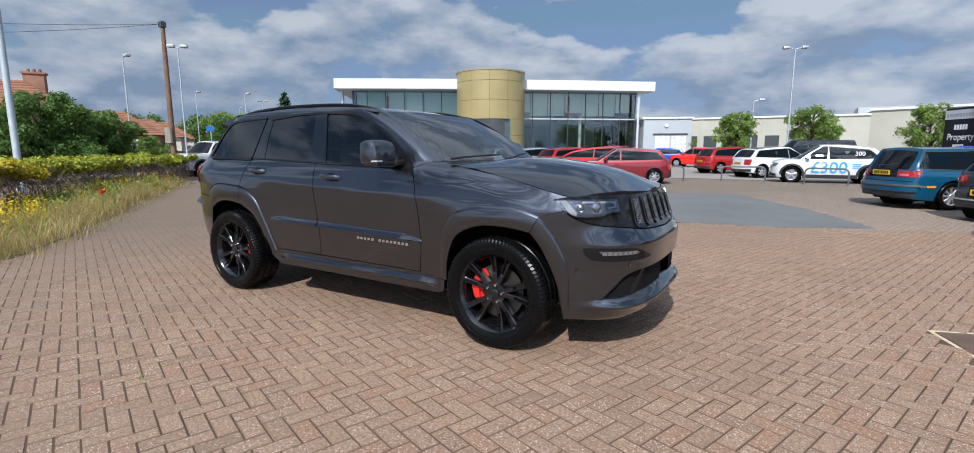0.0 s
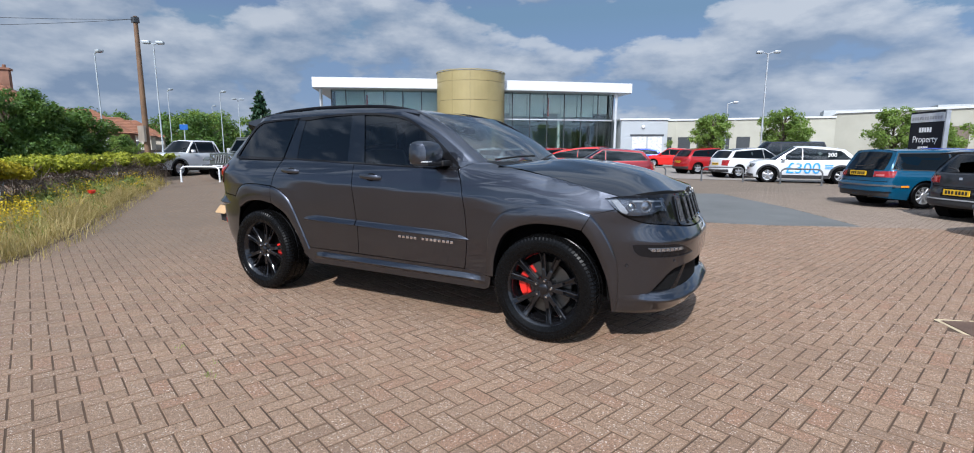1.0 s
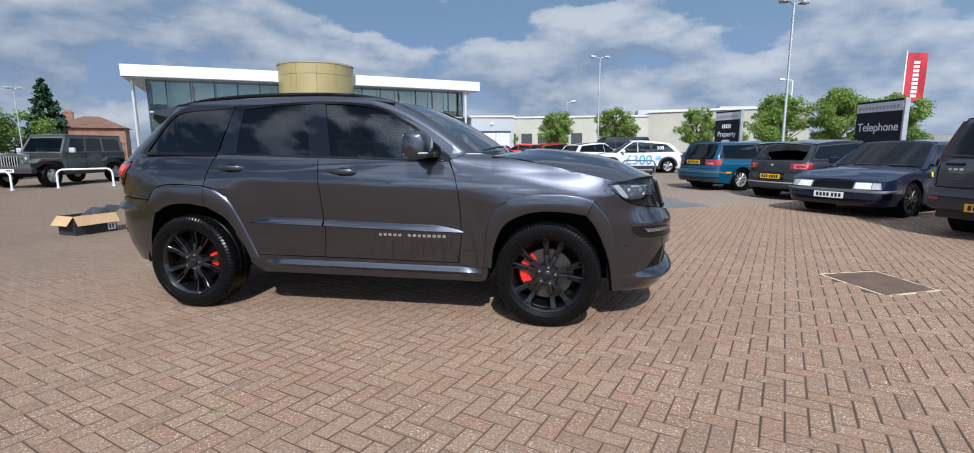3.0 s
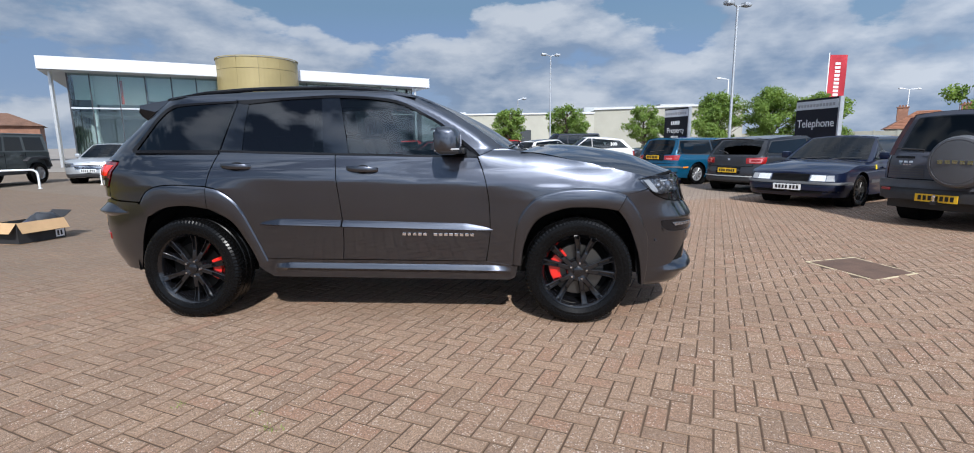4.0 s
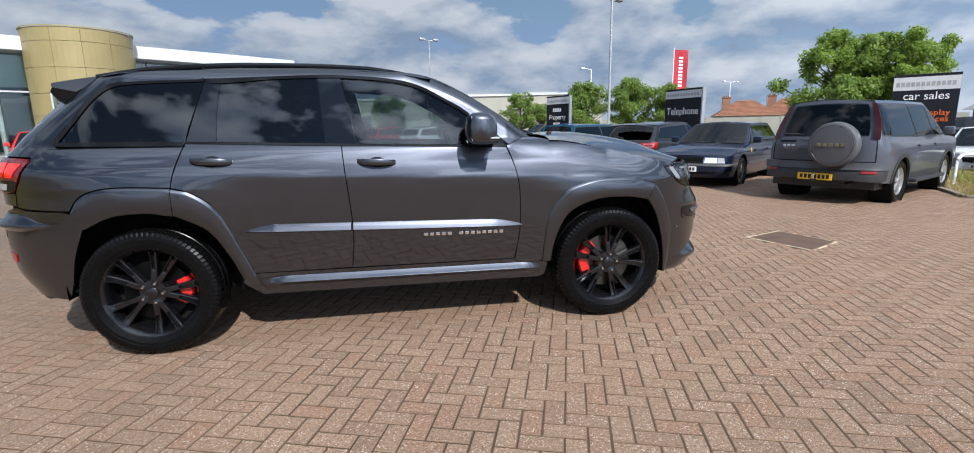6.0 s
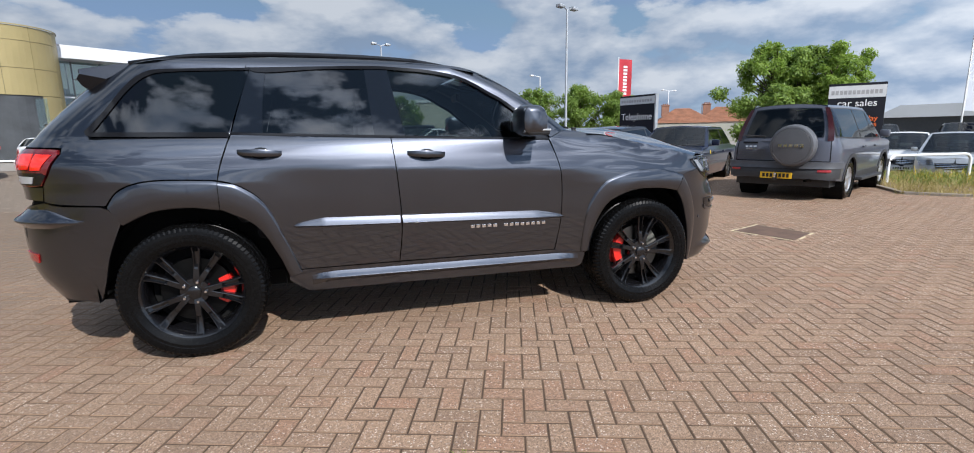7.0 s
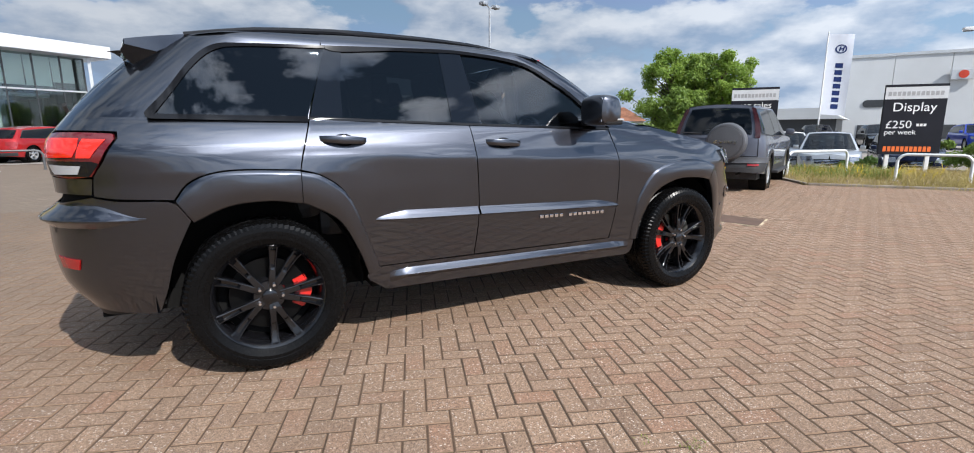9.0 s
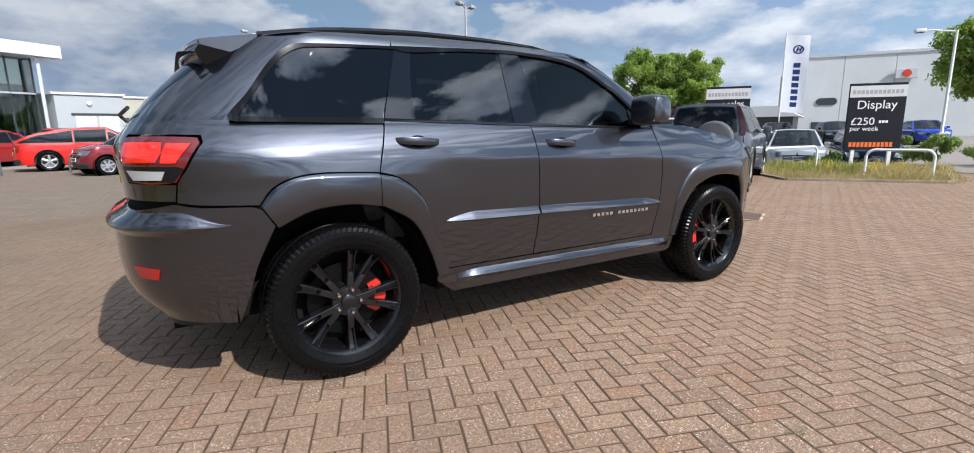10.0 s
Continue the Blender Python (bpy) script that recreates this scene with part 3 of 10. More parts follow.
# ---- plants ----
def leaf_cloud(name, centres, radii, count, size, mat, rng, squash=0.8, shell=0.25, droop=0.0):
    """Many small folded leaves in clumps; centres and radii give the clumps."""
    centres, radii = np.array(centres, float), np.array(radii, float)
    share = radii ** 2 / (radii ** 2).sum()
    pick = rng.choice(len(centres), count, p=share)
    d = rng.normal(size=(count, 3))
    d /= np.linalg.norm(d, axis=1)[:, None]
    r = radii[pick] * (shell + (1 - shell) * rng.random(count) ** 0.6) * (1 + 0.12 * rng.normal(size=count))
    pos = centres[pick] + d * r[:, None] * np.array([1, 1, squash])
    # each leaf: four corners folded along its middle
    n = d + rng.normal(0, 0.7, (count, 3)) + np.array([0, 0, 0.35])
    n /= np.linalg.norm(n, axis=1)[:, None]
    a = np.cross(n, rng.normal(size=(count, 3)))
    a /= np.linalg.norm(a, axis=1)[:, None]
    b = np.cross(n, a)
    s = size * rng.uniform(0.6, 1.3, count)[:, None]
    q = np.stack([pos - a * s, pos + b * s * 0.45 + n * s * 0.12, pos + a * s, pos - b * s * 0.45 + n * s * 0.12], 1)
    return quad_mesh(name, q, mat)


def quad_mesh(name, q, mat):
    n = len(q)
    me = bpy.data.meshes.new(name)
    me.vertices.add(n * 4)
    me.vertices.foreach_set("co", q.reshape(-1).astype(np.float32))
    me.loops.add(n * 4)
    me.loops.foreach_set("vertex_index", np.arange(n * 4, dtype=np.int32))
    me.polygons.add(n)
    me.polygons.foreach_set("loop_start", np.arange(0, n * 4, 4, dtype=np.int32))
    me.update(calc_edges=True)
    me.materials.append(mat)
    return me


def tree(x, y, h, r, mat, label, seed, leaves=5000, leaf=0.16, trunk=0.28, kind="broad"):
    leaves, leaf = int(leaves * 2.1), leaf * 0.62
    rng = np.random.default_rng(seed)
    t = thing("tree", label, "tree", "trees round the car park", pose(x, y, 0))
    bm = bmesh.new()
    top = h * 0.72
    lean = rng.normal(0, 0.15, 2)
    tube(bm, [(lean[0] * k * k, lean[1] * k * k, top * k) for k in spread(0, 1, 5)], 0.045 * h * 0.55, 8, 0.012 * h)
    cs, rs = [], []
    n = 64
    for i in range(n):
        a, k = rng.uniform(0, 2 * math.pi), rng.uniform(0, 1)
        z = h * (trunk + (0.92 - trunk) * (i + 0.5) / n)
        f = math.sin(math.pi * min(max((z / h - trunk + 0.10) / (1.10 - trunk), 0.02), 0.98)) ** 0.7
        d = r * f * rng.uniform(0.30, 0.95)
        c = (d * math.cos(a * 1.0 + i * 2.4), d * math.sin(a * 0.0 + i * 2.4), z)
        cs.append(c), rs.append(r * rng.uniform(0.13, 0.29) * (0.6 + 0.5 * f))
        z0 = max(h * trunk * 0.8, z - d * 0.9)
        tube(bm, [(0, 0, min(z0, top)), (c[0] * 0.5, c[1] * 0.5, (z0 + z) / 2), c], 0.018 * h * 0.4, 5, 0.006 * h * 0.5)
    part("trunk", bm, M_TRUNK, t, "", True)
    part("crown", leaf_cloud("crown", cs, rs, leaves, leaf, mat, rng), None, t, "leafy crown with gaps")
    return t


def conifer(x, y, h, r, seed):
    rng = np.random.default_rng(seed)
    t = thing("conifer_tree", "tall dark green conifer behind the parked cars", "tree", "", pose(x, y, 0))
    bm = bmesh.new()
    tube(bm, [(0, 0, 0), (0, 0, h * 0.95)], 0.2, 7, 0.04)
    cs, rs = [], []
    for i in range(46):
        k = (i + 0.5) / 46
        z = h * (0.10 + 0.90 * k)
        a = i * 2.4
        d = r * (1 - k) ** 0.85 * rng.uniform(0.35, 0.85)
        cs.append((d * math.cos(a), d * math.sin(a), z - 0.15 * d)), rs.append(0.25 + r * 0.33 * (1 - k))
        tube(bm, [(0, 0, z), (cs[-1][0], cs[-1][1], cs[-1][2])], 0.04, 4, 0.015)
    part("trunk", bm, M_TRUNK, t, "", True)
    part("crown", leaf_cloud("crown", cs, rs, 5200, 0.24, M_LEAFCONIFER, rng, 0.55), None, t, "dense dark needles")


def shrub_row(name, pts, h, w, mat, label, seed, leaves, leaf=0.09, twigs=True, z0=0.0):
    """A hedge along pts, height h, width w."""
    rng = np.random.default_rng(seed)
    hd = thing(name, label, "hedge")
    cs, rs = [], []
    bm = bmesh.new()
    for (xa, ya), (xb, yb) in zip(pts, pts[1:]):
        n = max(1, int(math.hypot(xb - xa, yb - ya) / 0.42))
        for i in range(n):
            k = (i + rng.random()) / n
            px, py = xa + (xb - xa) * k, ya + (yb - ya) * k
            for _ in range(3):
                ox, oy = rng.normal(0, w * 0.30, 2)
                z = z0 + h * (rng.uniform(0.74, 0.93) if twigs else rng.uniform(0.25, 0.88))
                cs.append((px + ox, py + oy, z)), rs.append(rng.uniform(0.15, 0.27) * w)
                if twigs:
                    for _ in range(7):
                        bx, by = px + rng.normal(0, w * 0.22), py + rng.normal(0, w * 0.22)
                        tube(bm, [(bx, by, 0), (bx + rng.normal(0, 0.12), by + rng.normal(0, 0.12), h * 0.45), (px + ox + rng.normal(0, 0.12), py + oy + rng.normal(0, 0.12), z)], 0.010, 3, 0.004)
    if twigs:
        part("undergrowth", bm, M_TWIG, hd, "bare brown twigs under the leaves")
    else:
        bm.free()
    part("foliage", leaf_cloud("foliage", cs, rs, leaves, leaf, mat, rng, 0.7, 0.3), None, hd, "")
    return hd


def grass_patch(name, poly, count, hmin, hmax, mat, label, seed, width=0.006, bias=None, kind="stuff", parent=None):
    """Bent blades over a patch of ground."""
    rng = np.random.default_rng(seed)
    xs, ys = [p[0] for p in poly], [p[1] for p in poly]
    x, y = rng.uniform(min(xs), max(xs), count * 4), rng.uniform(min(ys), max(ys), count * 4)
    ok = inside_many(x, y, poly)
    x, y = x[ok][:count], y[ok][:count]
    clump = np.sin(x * 3.1 + 1.3 * np.sin(y * 2.3)) * np.sin(y * 2.7 + x) * 0.5 + 0.5
    broad = np.sin(x * 1.1 + 0.7 * np.sin(y * 1.7)) * np.sin(y * 1.3 - 0.6 * x) * 0.5 + 0.5
    h = (hmin + (hmax - hmin) * rng.random(len(x)) ** 1.8) * (0.30 + 0.55 * clump + 0.45 * broad)
    a = rng.uniform(0, 2 * np.pi, len(x))
    bend = rng.uniform(0.15, 1.6, len(x)) * h
    d = np.stack([np.cos(a), np.sin(a), 0 * a], 1)
    s = np.stack([-np.sin(a), np.cos(a), 0 * a], 1) * (width * rng.uniform(0.6, 1.5, len(x)))[:, None]
    p0 = np.stack([x, y, np.zeros_like(x)], 1)
    p1 = p0 + d * (bend * 0.3)[:, None] + np.array([0, 0, 1]) * (h * 0.6)[:, None]
    p2 = p0 + d * bend[:, None] + np.array([0, 0, 1]) * h[:, None]
    q = np.concatenate([np.stack([p0 - s, p0 + s, p1 + s * 0.8, p1 - s * 0.8], 1), np.stack([p1 - s * 0.8, p1 + s * 0.8, p2 + s * 0.25, p2 - s * 0.25], 1)])
    return tagged(new(name, quad_mesh(name, q, mat)), label, "grass", kind=kind)


def inside_many(x, y, poly):
    hit = np.zeros(len(x), bool)
    for (x0, y0), (x1, y1) in zip(poly, poly[1:] + poly[:1]):
        if y0 != y1:
            hit ^= ((y0 > y) != (y1 > y)) & (x < (x1 - x0) * (y - y0) / (y1 - y0) + x0)
    return hit

# ---- beds, tarmac patch, cover ----
VERGE = [(-4.4, -2.6), (-5.3, -1.45), (-6.8, -0.24), (-9.5, 1.57), (-13.9, 4.56), (-17.3, 7.1), (-18.6, 5.6), (-15.2, 2.2), (-10.6, -1.3), (-8.2, -3.2), (-6.2, -5.6)]
BED = [(9.75, 2.85), (11.5, 0.55), (11.95, 0.5), (16.6, 2.2), (17.2, 3.2), (14.2, 6.6), (12.2, 6.2), (10.6, 4.0)]
BEDS = [VERGE, BED]
PATCH = [(-1.2, 6.0), (0.0, 5.98), (1.4, 6.08), (3.0, 6.33), (4.45, 6.95), (3.5, 9.6), (1.75, 13.2), (-0.1, 12.4), (-3.2, 11.6)]
COVER = [(4.09, 1.06), (4.73, 1.29), (4.90, 0.57), (4.32, 0.29)]


def ground_pieces():
    bm = bmesh.new()
    slab(bm, PATCH, -0.03, 0.001)
    tagged(part("tarmac_patch", bm, M_TARMAC), "smooth grey tarmac patch set into the block paving", "tarmac", kind="structure")
    for name, poly in (("verge", VERGE), ("planting_bed", BED)):
        bm = bmesh.new()
        slab(bm, poly, -0.03, 0.005)
        tagged(part(name, bm, M_SOIL), "dry soil under weeds and grass", "soil", kind="structure")
    # a low kerb round the front of the bed
    bm = bmesh.new()
    pts = [(10.55, 3.95), (9.75, 2.85), (11.5, 0.55), (11.95, 0.5), (16.4, 2.1)]
    for (xa, ya), (xb, yb) in zip(pts, pts[1:]):
        d = math.hypot(xb - xa, yb - ya)
        box(bm, 0, d, -0.05, 0.05, -0.05, 0.05, 0.012, pose(xa, ya, 0, 0, 0, math.degrees(math.atan2(yb - ya, xb - xa))))
    tagged(part("kerb", bm, M_KERB), "low concrete kerb round the planting bed", "kerb", kind="structure")
    # cover plate with a pale mortar edge
    cx, cy = sum(p[0] for p in COVER) / 4, sum(p[1] for p in COVER) / 4
    c = thing("manhole_cover", "flat rusty brown access cover with pale mortar edges", "cover")
    bm = bmesh.new()
    slab(bm, [(cx + (x - cx) * 0.90, cy + (y - cy) * 0.90) for x, y in COVER], -0.02, 0.004)
    bmesh.ops.bevel(bm, geom=list(bm.edges), offset=0.002, segments=1, affect="EDGES")
    part("plate", bm, M_RUST, c)
    for i in range(4):
        a, b = Vector((*COVER[i], 0)), Vector((*COVER[(i + 1) % 4], 0))
        mid = Vector((cx, cy, 0))
        bm = bmesh.new()
        slab(bm, [tuple(mid + (p - mid) * k)[:2] for p, k in ((a, 1.0), (b, 1.0), (b, 0.915), (a, 0.915))], -0.02, 0.0)
        part("mortar_edge", bm, M_PALEEDGE, c, "pale crumbling mortar strip")


ground_pieces()


# ---- buildings ----
def wall_run(bm, a, b, z0, z1, thick=0.2):
    """A straight wall from a to b; its outer face on the line."""
    d = math.hypot(b[0] - a[0], b[1] - a[1])
    box(bm, 0, d, 0, thick, z0, z1, 0, pose(a[0], a[1], 0, 0, 0, math.degrees(math.atan2(b[1] - a[1], b[0] - a[0]))))


def arc_points(a, b, c, n):
    """Points on the circle through a, b, c."""
    (ax, ay), (bx, by), (cx, cy) = a, b, c
    d = 2 * (ax * (by - cy) + bx * (cy - ay) + cx * (ay - by))
    ux = ((ax * ax + ay * ay) * (by - cy) + (bx * bx + by * by) * (cy - ay) + (cx * cx + cy * cy) * (ay - by)) / d
    uy = ((ax * ax + ay * ay) * (cx - bx) + (bx * bx + by * by) * (ax - cx) + (cx * cx + cy * cy) * (bx - ax)) / d
    r = math.hypot(ax - ux, ay - uy)
    t0, t1 = math.atan2(ay - uy, ax - ux), math.atan2(cy - uy, cx - ux)
    while t1 - t0 > math.pi:
        t1 -= 2 * math.pi
    while t1 - t0 < -math.pi:
        t1 += 2 * math.pi
    return (ux, uy), r, [(ux + r * math.cos(t0 + (t1 - t0) * k), uy + r * math.sin(t0 + (t1 - t0) * k)) for k in spread(0, 1, n)]


def showroom():
    b = thing("car_showroom", "curved glass car showroom with a white roof and gold tower", "building")
    A, B, C = (-29.9, 26.5), (-18.6, 34.05), (-7.65, 42.5)
    mid, R, eave = arc_points(A, B, C, 24)
    back = Vector((-0.6, 0.8))
    inn = lambda p, d: (p[0] + back.x * d, p[1] + back.y * d)
    # roof with its deep white edge
    bm = bmesh.new()
    far = [inn(p, 15.0) for p in eave]
    slab(bm, eave + far[::-1], 6.32, 7.12)
    part("roof_edge", bm, M_WHITECLAD, b, "deep white roof edge")
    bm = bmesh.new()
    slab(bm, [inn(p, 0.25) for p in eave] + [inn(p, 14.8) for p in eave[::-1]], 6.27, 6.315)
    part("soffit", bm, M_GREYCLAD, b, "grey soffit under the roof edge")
    # glazed front, one pane at a time
    inner = [inn(p, 1.35) for p in eave]
    line = [(inner[0][0] + 1.1, inner[0][1] + 0.75)] + inner[1:-1] + [(inner[-1][0] - 0.95, inner[-1][1] - 0.75)]
    total = [0.0]
    for p, q in zip(line, line[1:]):
        total.append(total[-1] + math.hypot(q[0] - p[0], q[1] - p[1]))
    def along(s):
        return float(np.interp(s, total, [p[0] for p in line])), float(np.interp(s, total, [p[1] for p in line]))
    n = int(total[-1] / 1.55)
    stops = [along(total[-1] * i / n) for i in range(n + 1)]
    for i, (p, q) in enumerate(zip(stops, stops[1:])):
        ang = math.degrees(math.atan2(q[1] - p[1], q[0] - p[0]))
        d = math.hypot(q[0] - p[0], q[1] - p[1])
        for z0, z1 in ((0.12, 3.92), (4.02, 6.27)):
            pane = part("pane", boxed(0.03, d - 0.03, -0.01, 0.01, z0, z1), M_SHOWGLASS, b, m=pose(p[0], p[1], 0, 0, 0, ang))
            pane.visible_shadow = False
        part("mullion", boxed(-0.03, 0.03, -0.05, 0.09, 0, 6.27), M_FRAME, b, m=pose(p[0], p[1], 0, 0, 0, ang))
        part("transom", boxed(0.03, d - 0.03, -0.07, 0.07, 3.92, 4.02), M_ALU, b, m=pose(p[0], p[1], 0, 0, 0, ang))
        # added pale sheet behind the upper pane stands in for reflected sky
        part("blind", boxed(0.05, d - 0.05, 1.10, 1.12, 4.3 if i % 3 else 4.6, 6.25), M_SKYBACKING, b, "pale sheet standing in for sky reflected in the panes", m=pose(p[0], p[1], 0, 0, 0, ang))
        if i % 5 == 2:
            part("banner_strip", boxed(0.05, 0.22, 0.25, 0.28, 4.3, 5.9), M_REDFLAG if i % 2 else M_PRINTRED, b, "red hanging banner", m=pose(p[0], p[1], 0, 0, 0, ang))
        if i % 4 == 1:
            bm = bmesh.new()
            lathe(bm, [(0.16, 0), (0.16, 6.25)], 14)
            part("column", bm, M_ALU, b, "", True, m=pose(*inn(p, 1.6), 0))
    # end panes
    for p, k in ((line[0], 1), (line[-1], -1)):
        q = inn(p, 12.0)
        ang = math.degrees(math.atan2(q[1] - p[1], q[0] - p[0]))
        for i in range(6):
            e = part("pane", boxed(2 * i + 0.03, 2 * i + 1.97, -0.01, 0.01, 0.12, 6.27), M_SHOWGLASS, b, m=pose(p[0], p[1], 0, 0, 0, ang))
            e.visible_shadow = False
            part("mullion", boxed(2 * i - 0.03, 2 * i + 0.03, -0.05, 0.05, 0, 6.27), M_FRAME, b, m=pose(p[0], p[1], 0, 0, 0, ang))
        part("end_post", boxed(-0.09, 0.09, -0.09, 0.09, 0, 6.3), M_ALU, b, m=pose(p[0] + 0.5 * -k, p[1] - 0.7, 0))
    # inside: floor, back wall, upper floor
    bm = bmesh.new()
    slab(bm, line + [inn(p, 12.0) for p in line[::-1]], 0.0, 0.06)
    part("showroom_floor", bm, M_SHOWFLOOR, b)
    bm = bmesh.new()
    slab(bm, [inn(p, 5.0) for p in line] + [inn(p, 12.0) for p in line[::-1]], 3.75, 4.0)
    part("upper_floor", bm, M_GREYCLAD, b)
    bm = bmesh.new()
    slab(bm, [inn(p, 11.8) for p in line] + [inn(p, 12.1) for p in line[::-1]], 0.06, 6.27)
    part("back_wall", bm, M_GREYCLAD, b)
    bm = bmesh.new()
    for i in range(0, n, 3):
        p = inn(stops[i], 5.2)
        box(bm, p[0], p[0] + 1.5, p[1], p[1] + 0.08, 4.0, 4.95)
    part("balustrade", bm, M_FRAME, b)
    # round tower with panel joints and its glazed doors
    cx, cy, r = -19.2, 33.9, 2.85
    face = math.atan2(-37.5, 20.5)
    z_rows = (0.0, 2.45, 3.75, 5.25, 6.75, 7.55)
    gap = 0.62
    for k in range(len(z_rows) - 1):
        for s in range(12):
            a0, a1 = face + gap + (2 * math.pi - 2 * gap) * s / 12 + 0.003, face + gap + (2 * math.pi - 2 * gap) * (s + 1) / 12 - 0.003
            if k >= 2:
                a0, a1 = face + 2 * math.pi * s / 12 + 0.003, face + 2 * math.pi * (s + 1) / 12 - 0.003
            bm = bmesh.new()
            ring = [(cx + q * math.cos(a0 + (a1 - a0) * t), cy + q * math.sin(a0 + (a1 - a0) * t)) for q in (r, r - 0.08) for t in (spread(0, 1, 5) if q == r else spread(1, 0, 5))]
            slab(bm, ring, z_rows[k] + 0.012, z_rows[k + 1] - 0.012)
            part("gold_panel", bm, M_GOLD, b)
    bm = bmesh.new()
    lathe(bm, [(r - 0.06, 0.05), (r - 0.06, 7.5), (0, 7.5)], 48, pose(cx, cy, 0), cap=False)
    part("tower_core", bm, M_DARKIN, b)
    bm = bmesh.new()
    lathe(bm, [(r + 0.06, 7.55), (r + 0.06, 7.62), (r - 0.1, 7.62)], 48, pose(cx, cy, 0), cap=False)
    part("tower_cap", bm, M_GOLD, b, "", True)
    dr = thing("door", "", "")
    dr.parent = b
    tagged(dr, "glazed sliding entrance doors")
    ca, sa = math.cos(face), math.sin(face)
    dm = pose(cx + (r - 0.35) * ca, cy + (r - 0.35) * sa, 0, 0, 0, math.degrees(face) + 90)
    for i in range(4):
        e = part("pane", boxed(-1.8 + 0.9 * i + 0.04, -0.9 + 0.9 * i - 0.04, -0.01, 0.01, 0.1, 3.6), M_SHOWGLASS, dr, m=dm)
        e.visible_shadow = False
        part("frame", boxed(-1.8 + 0.9 * i - 0.04, -1.8 + 0.9 * i + 0.04, -0.05, 0.05, 0.0, 3.75), M_ALU, dr, m=dm)
    part("notice", boxed(-1.55, -0.95, -0.05, -0.03, 1.9, 2.7), M_PRINTWHITE, dr, "small printed notice", m=dm)
    part("notice", boxed(-1.55, -0.95, -0.056, -0.05, 1.9, 2.2), M_PRINTBLUE, dr, m=dm)
    # low annex with posters
    an = thing("annex", "low pale grey annex beside the glass showroom", "building")
    p, q = (-8.4, 42.2), (-4.6, 43.4)
    bm = bmesh.new()
    slab(bm, [p, q, (q[0] - 4, q[1] + 8), (p[0] - 4, p[1] + 8)], 0, 3.95)
    part("wall", bm, M_GREYCLAD, an)
    bm = bmesh.new()
    slab(bm, [(p[0] - 0.1, p[1] - 0.15), (q[0] + 0.15, q[1] - 0.1), (q[0] - 4, q[1] + 8.1), (p[0] - 4.1, p[1] + 8)], 3.95, 4.1)
    part("roof", bm, M_WHITECLAD, an)
    ang = math.degrees(math.atan2(q[1] - p[1], q[0] - p[0]))
    for i in range(2):
        part("poster", boxed(1.0 + 1.35 * i, 2.2 + 1.35 * i, -0.05, -0.01, 0.6, 2.5), M_POSTER, an, "pale wall poster", m=pose(p[0], p[1], 0, 0, 0, ang))
    part("lintel", boxed(0.8, 3.7, -0.06, -0.01, 2.55, 2.7), M_FRAME, an, m=pose(p[0], p[1], 0, 0, 0, ang))
    bm = bmesh.new()
    lathe(bm, [(0.16, 0), (0.16, 0.06), (0.10, 0.14), (0, 0.16)], 16, pose(p[0], p[1], 0, 0, 0, ang) @ pose(1.9, -0.02, 3.35, 90, 0, 0))
    part("wall_light", bm, M_WHITEPOST, an, "round white wall light", True)


M_SHOWGLASS = glass("showroom_glass", (0.80, 0.90, 0.88), dark=0.03, ior=1.75)
M_PRINTRED = surface("red_print", (0.55, 0.05, 0.02), 0.5)
# paleness of the sky's reflection, put into the colour of an added sheet
M_SKYBACKING = surface("pale_sky_backing", (0.80, 0.84, 0.83), 0.8, vary=0.12, scale=0.8)
M_POSTER = surface("washed_out_poster", (0.62, 0.62, 0.62), 0.5, vary=0.35, scale=5, grain=14)
showroom()


def warehouse():
    w = thing("warehouse", "long low cream-clad warehouse behind the car park", "building")
    bm = bmesh.new()
    slab(bm, [(-9.5, 54.5), (9, 55.5), (9, 75), (-9.5, 75)], 0, 4.45)
    part("wall", bm, M_CREAM, w)
    bm = bmesh.new()
    slab(bm, [(9, 55.5), (23.5, 50.5), (28, 62), (9, 75)], 0, 4.85)
    part("wall", bm, M_CREAM, w, "taller cream wall")
    bm = bmesh.new()
    slab(bm, [(-9.6, 54.35), (9, 55.35), (9, 55.6), (-9.6, 54.6)], 4.45, 4.62)
    slab(bm, [(8.9, 55.35), (23.7, 50.3), (23.7, 50.6), (9, 55.65)], 4.85, 5.05)
    part("parapet_trim", bm, M_WHITECLAD, w)
    for x, y, dx, h in ((8.5, 62, 7.0, 5.6), (17.5, 60, 4.0, 5.7), (22, 60, 2.0, 5.3)):
        bm = bmesh.new()
        box(bm, x, x + dx, y, y + 4, 4.2, h)
        part("plant_room", bm, M_GREYCLAD, w)
    for i in range(6):
        x = -9.0 + 1.9 * i
        part("window", boxed(0, 1.25, -0.10, -0.02, 1.0, 2.7), M_FRAME, w, "dark recessed window", m=pose(x, 54.53 + (x + 9.5) * 0.054, 0, 0, 0, 3.1))
        part("pilaster", boxed(-0.35, -0.2, -0.14, -0.02, 0, 4.4), M_CREAM, w, m=pose(x, 54.53 + (x + 9.5) * 0.054, 0, 0, 0, 3.1))
    part("window", boxed(0, 1.6, -0.10, -0.02, 1.4, 3.4), M_FENCE, w, "brown shuttered window", m=pose(16.5, 52.9, 0, 0, 0, -19))


warehouse()


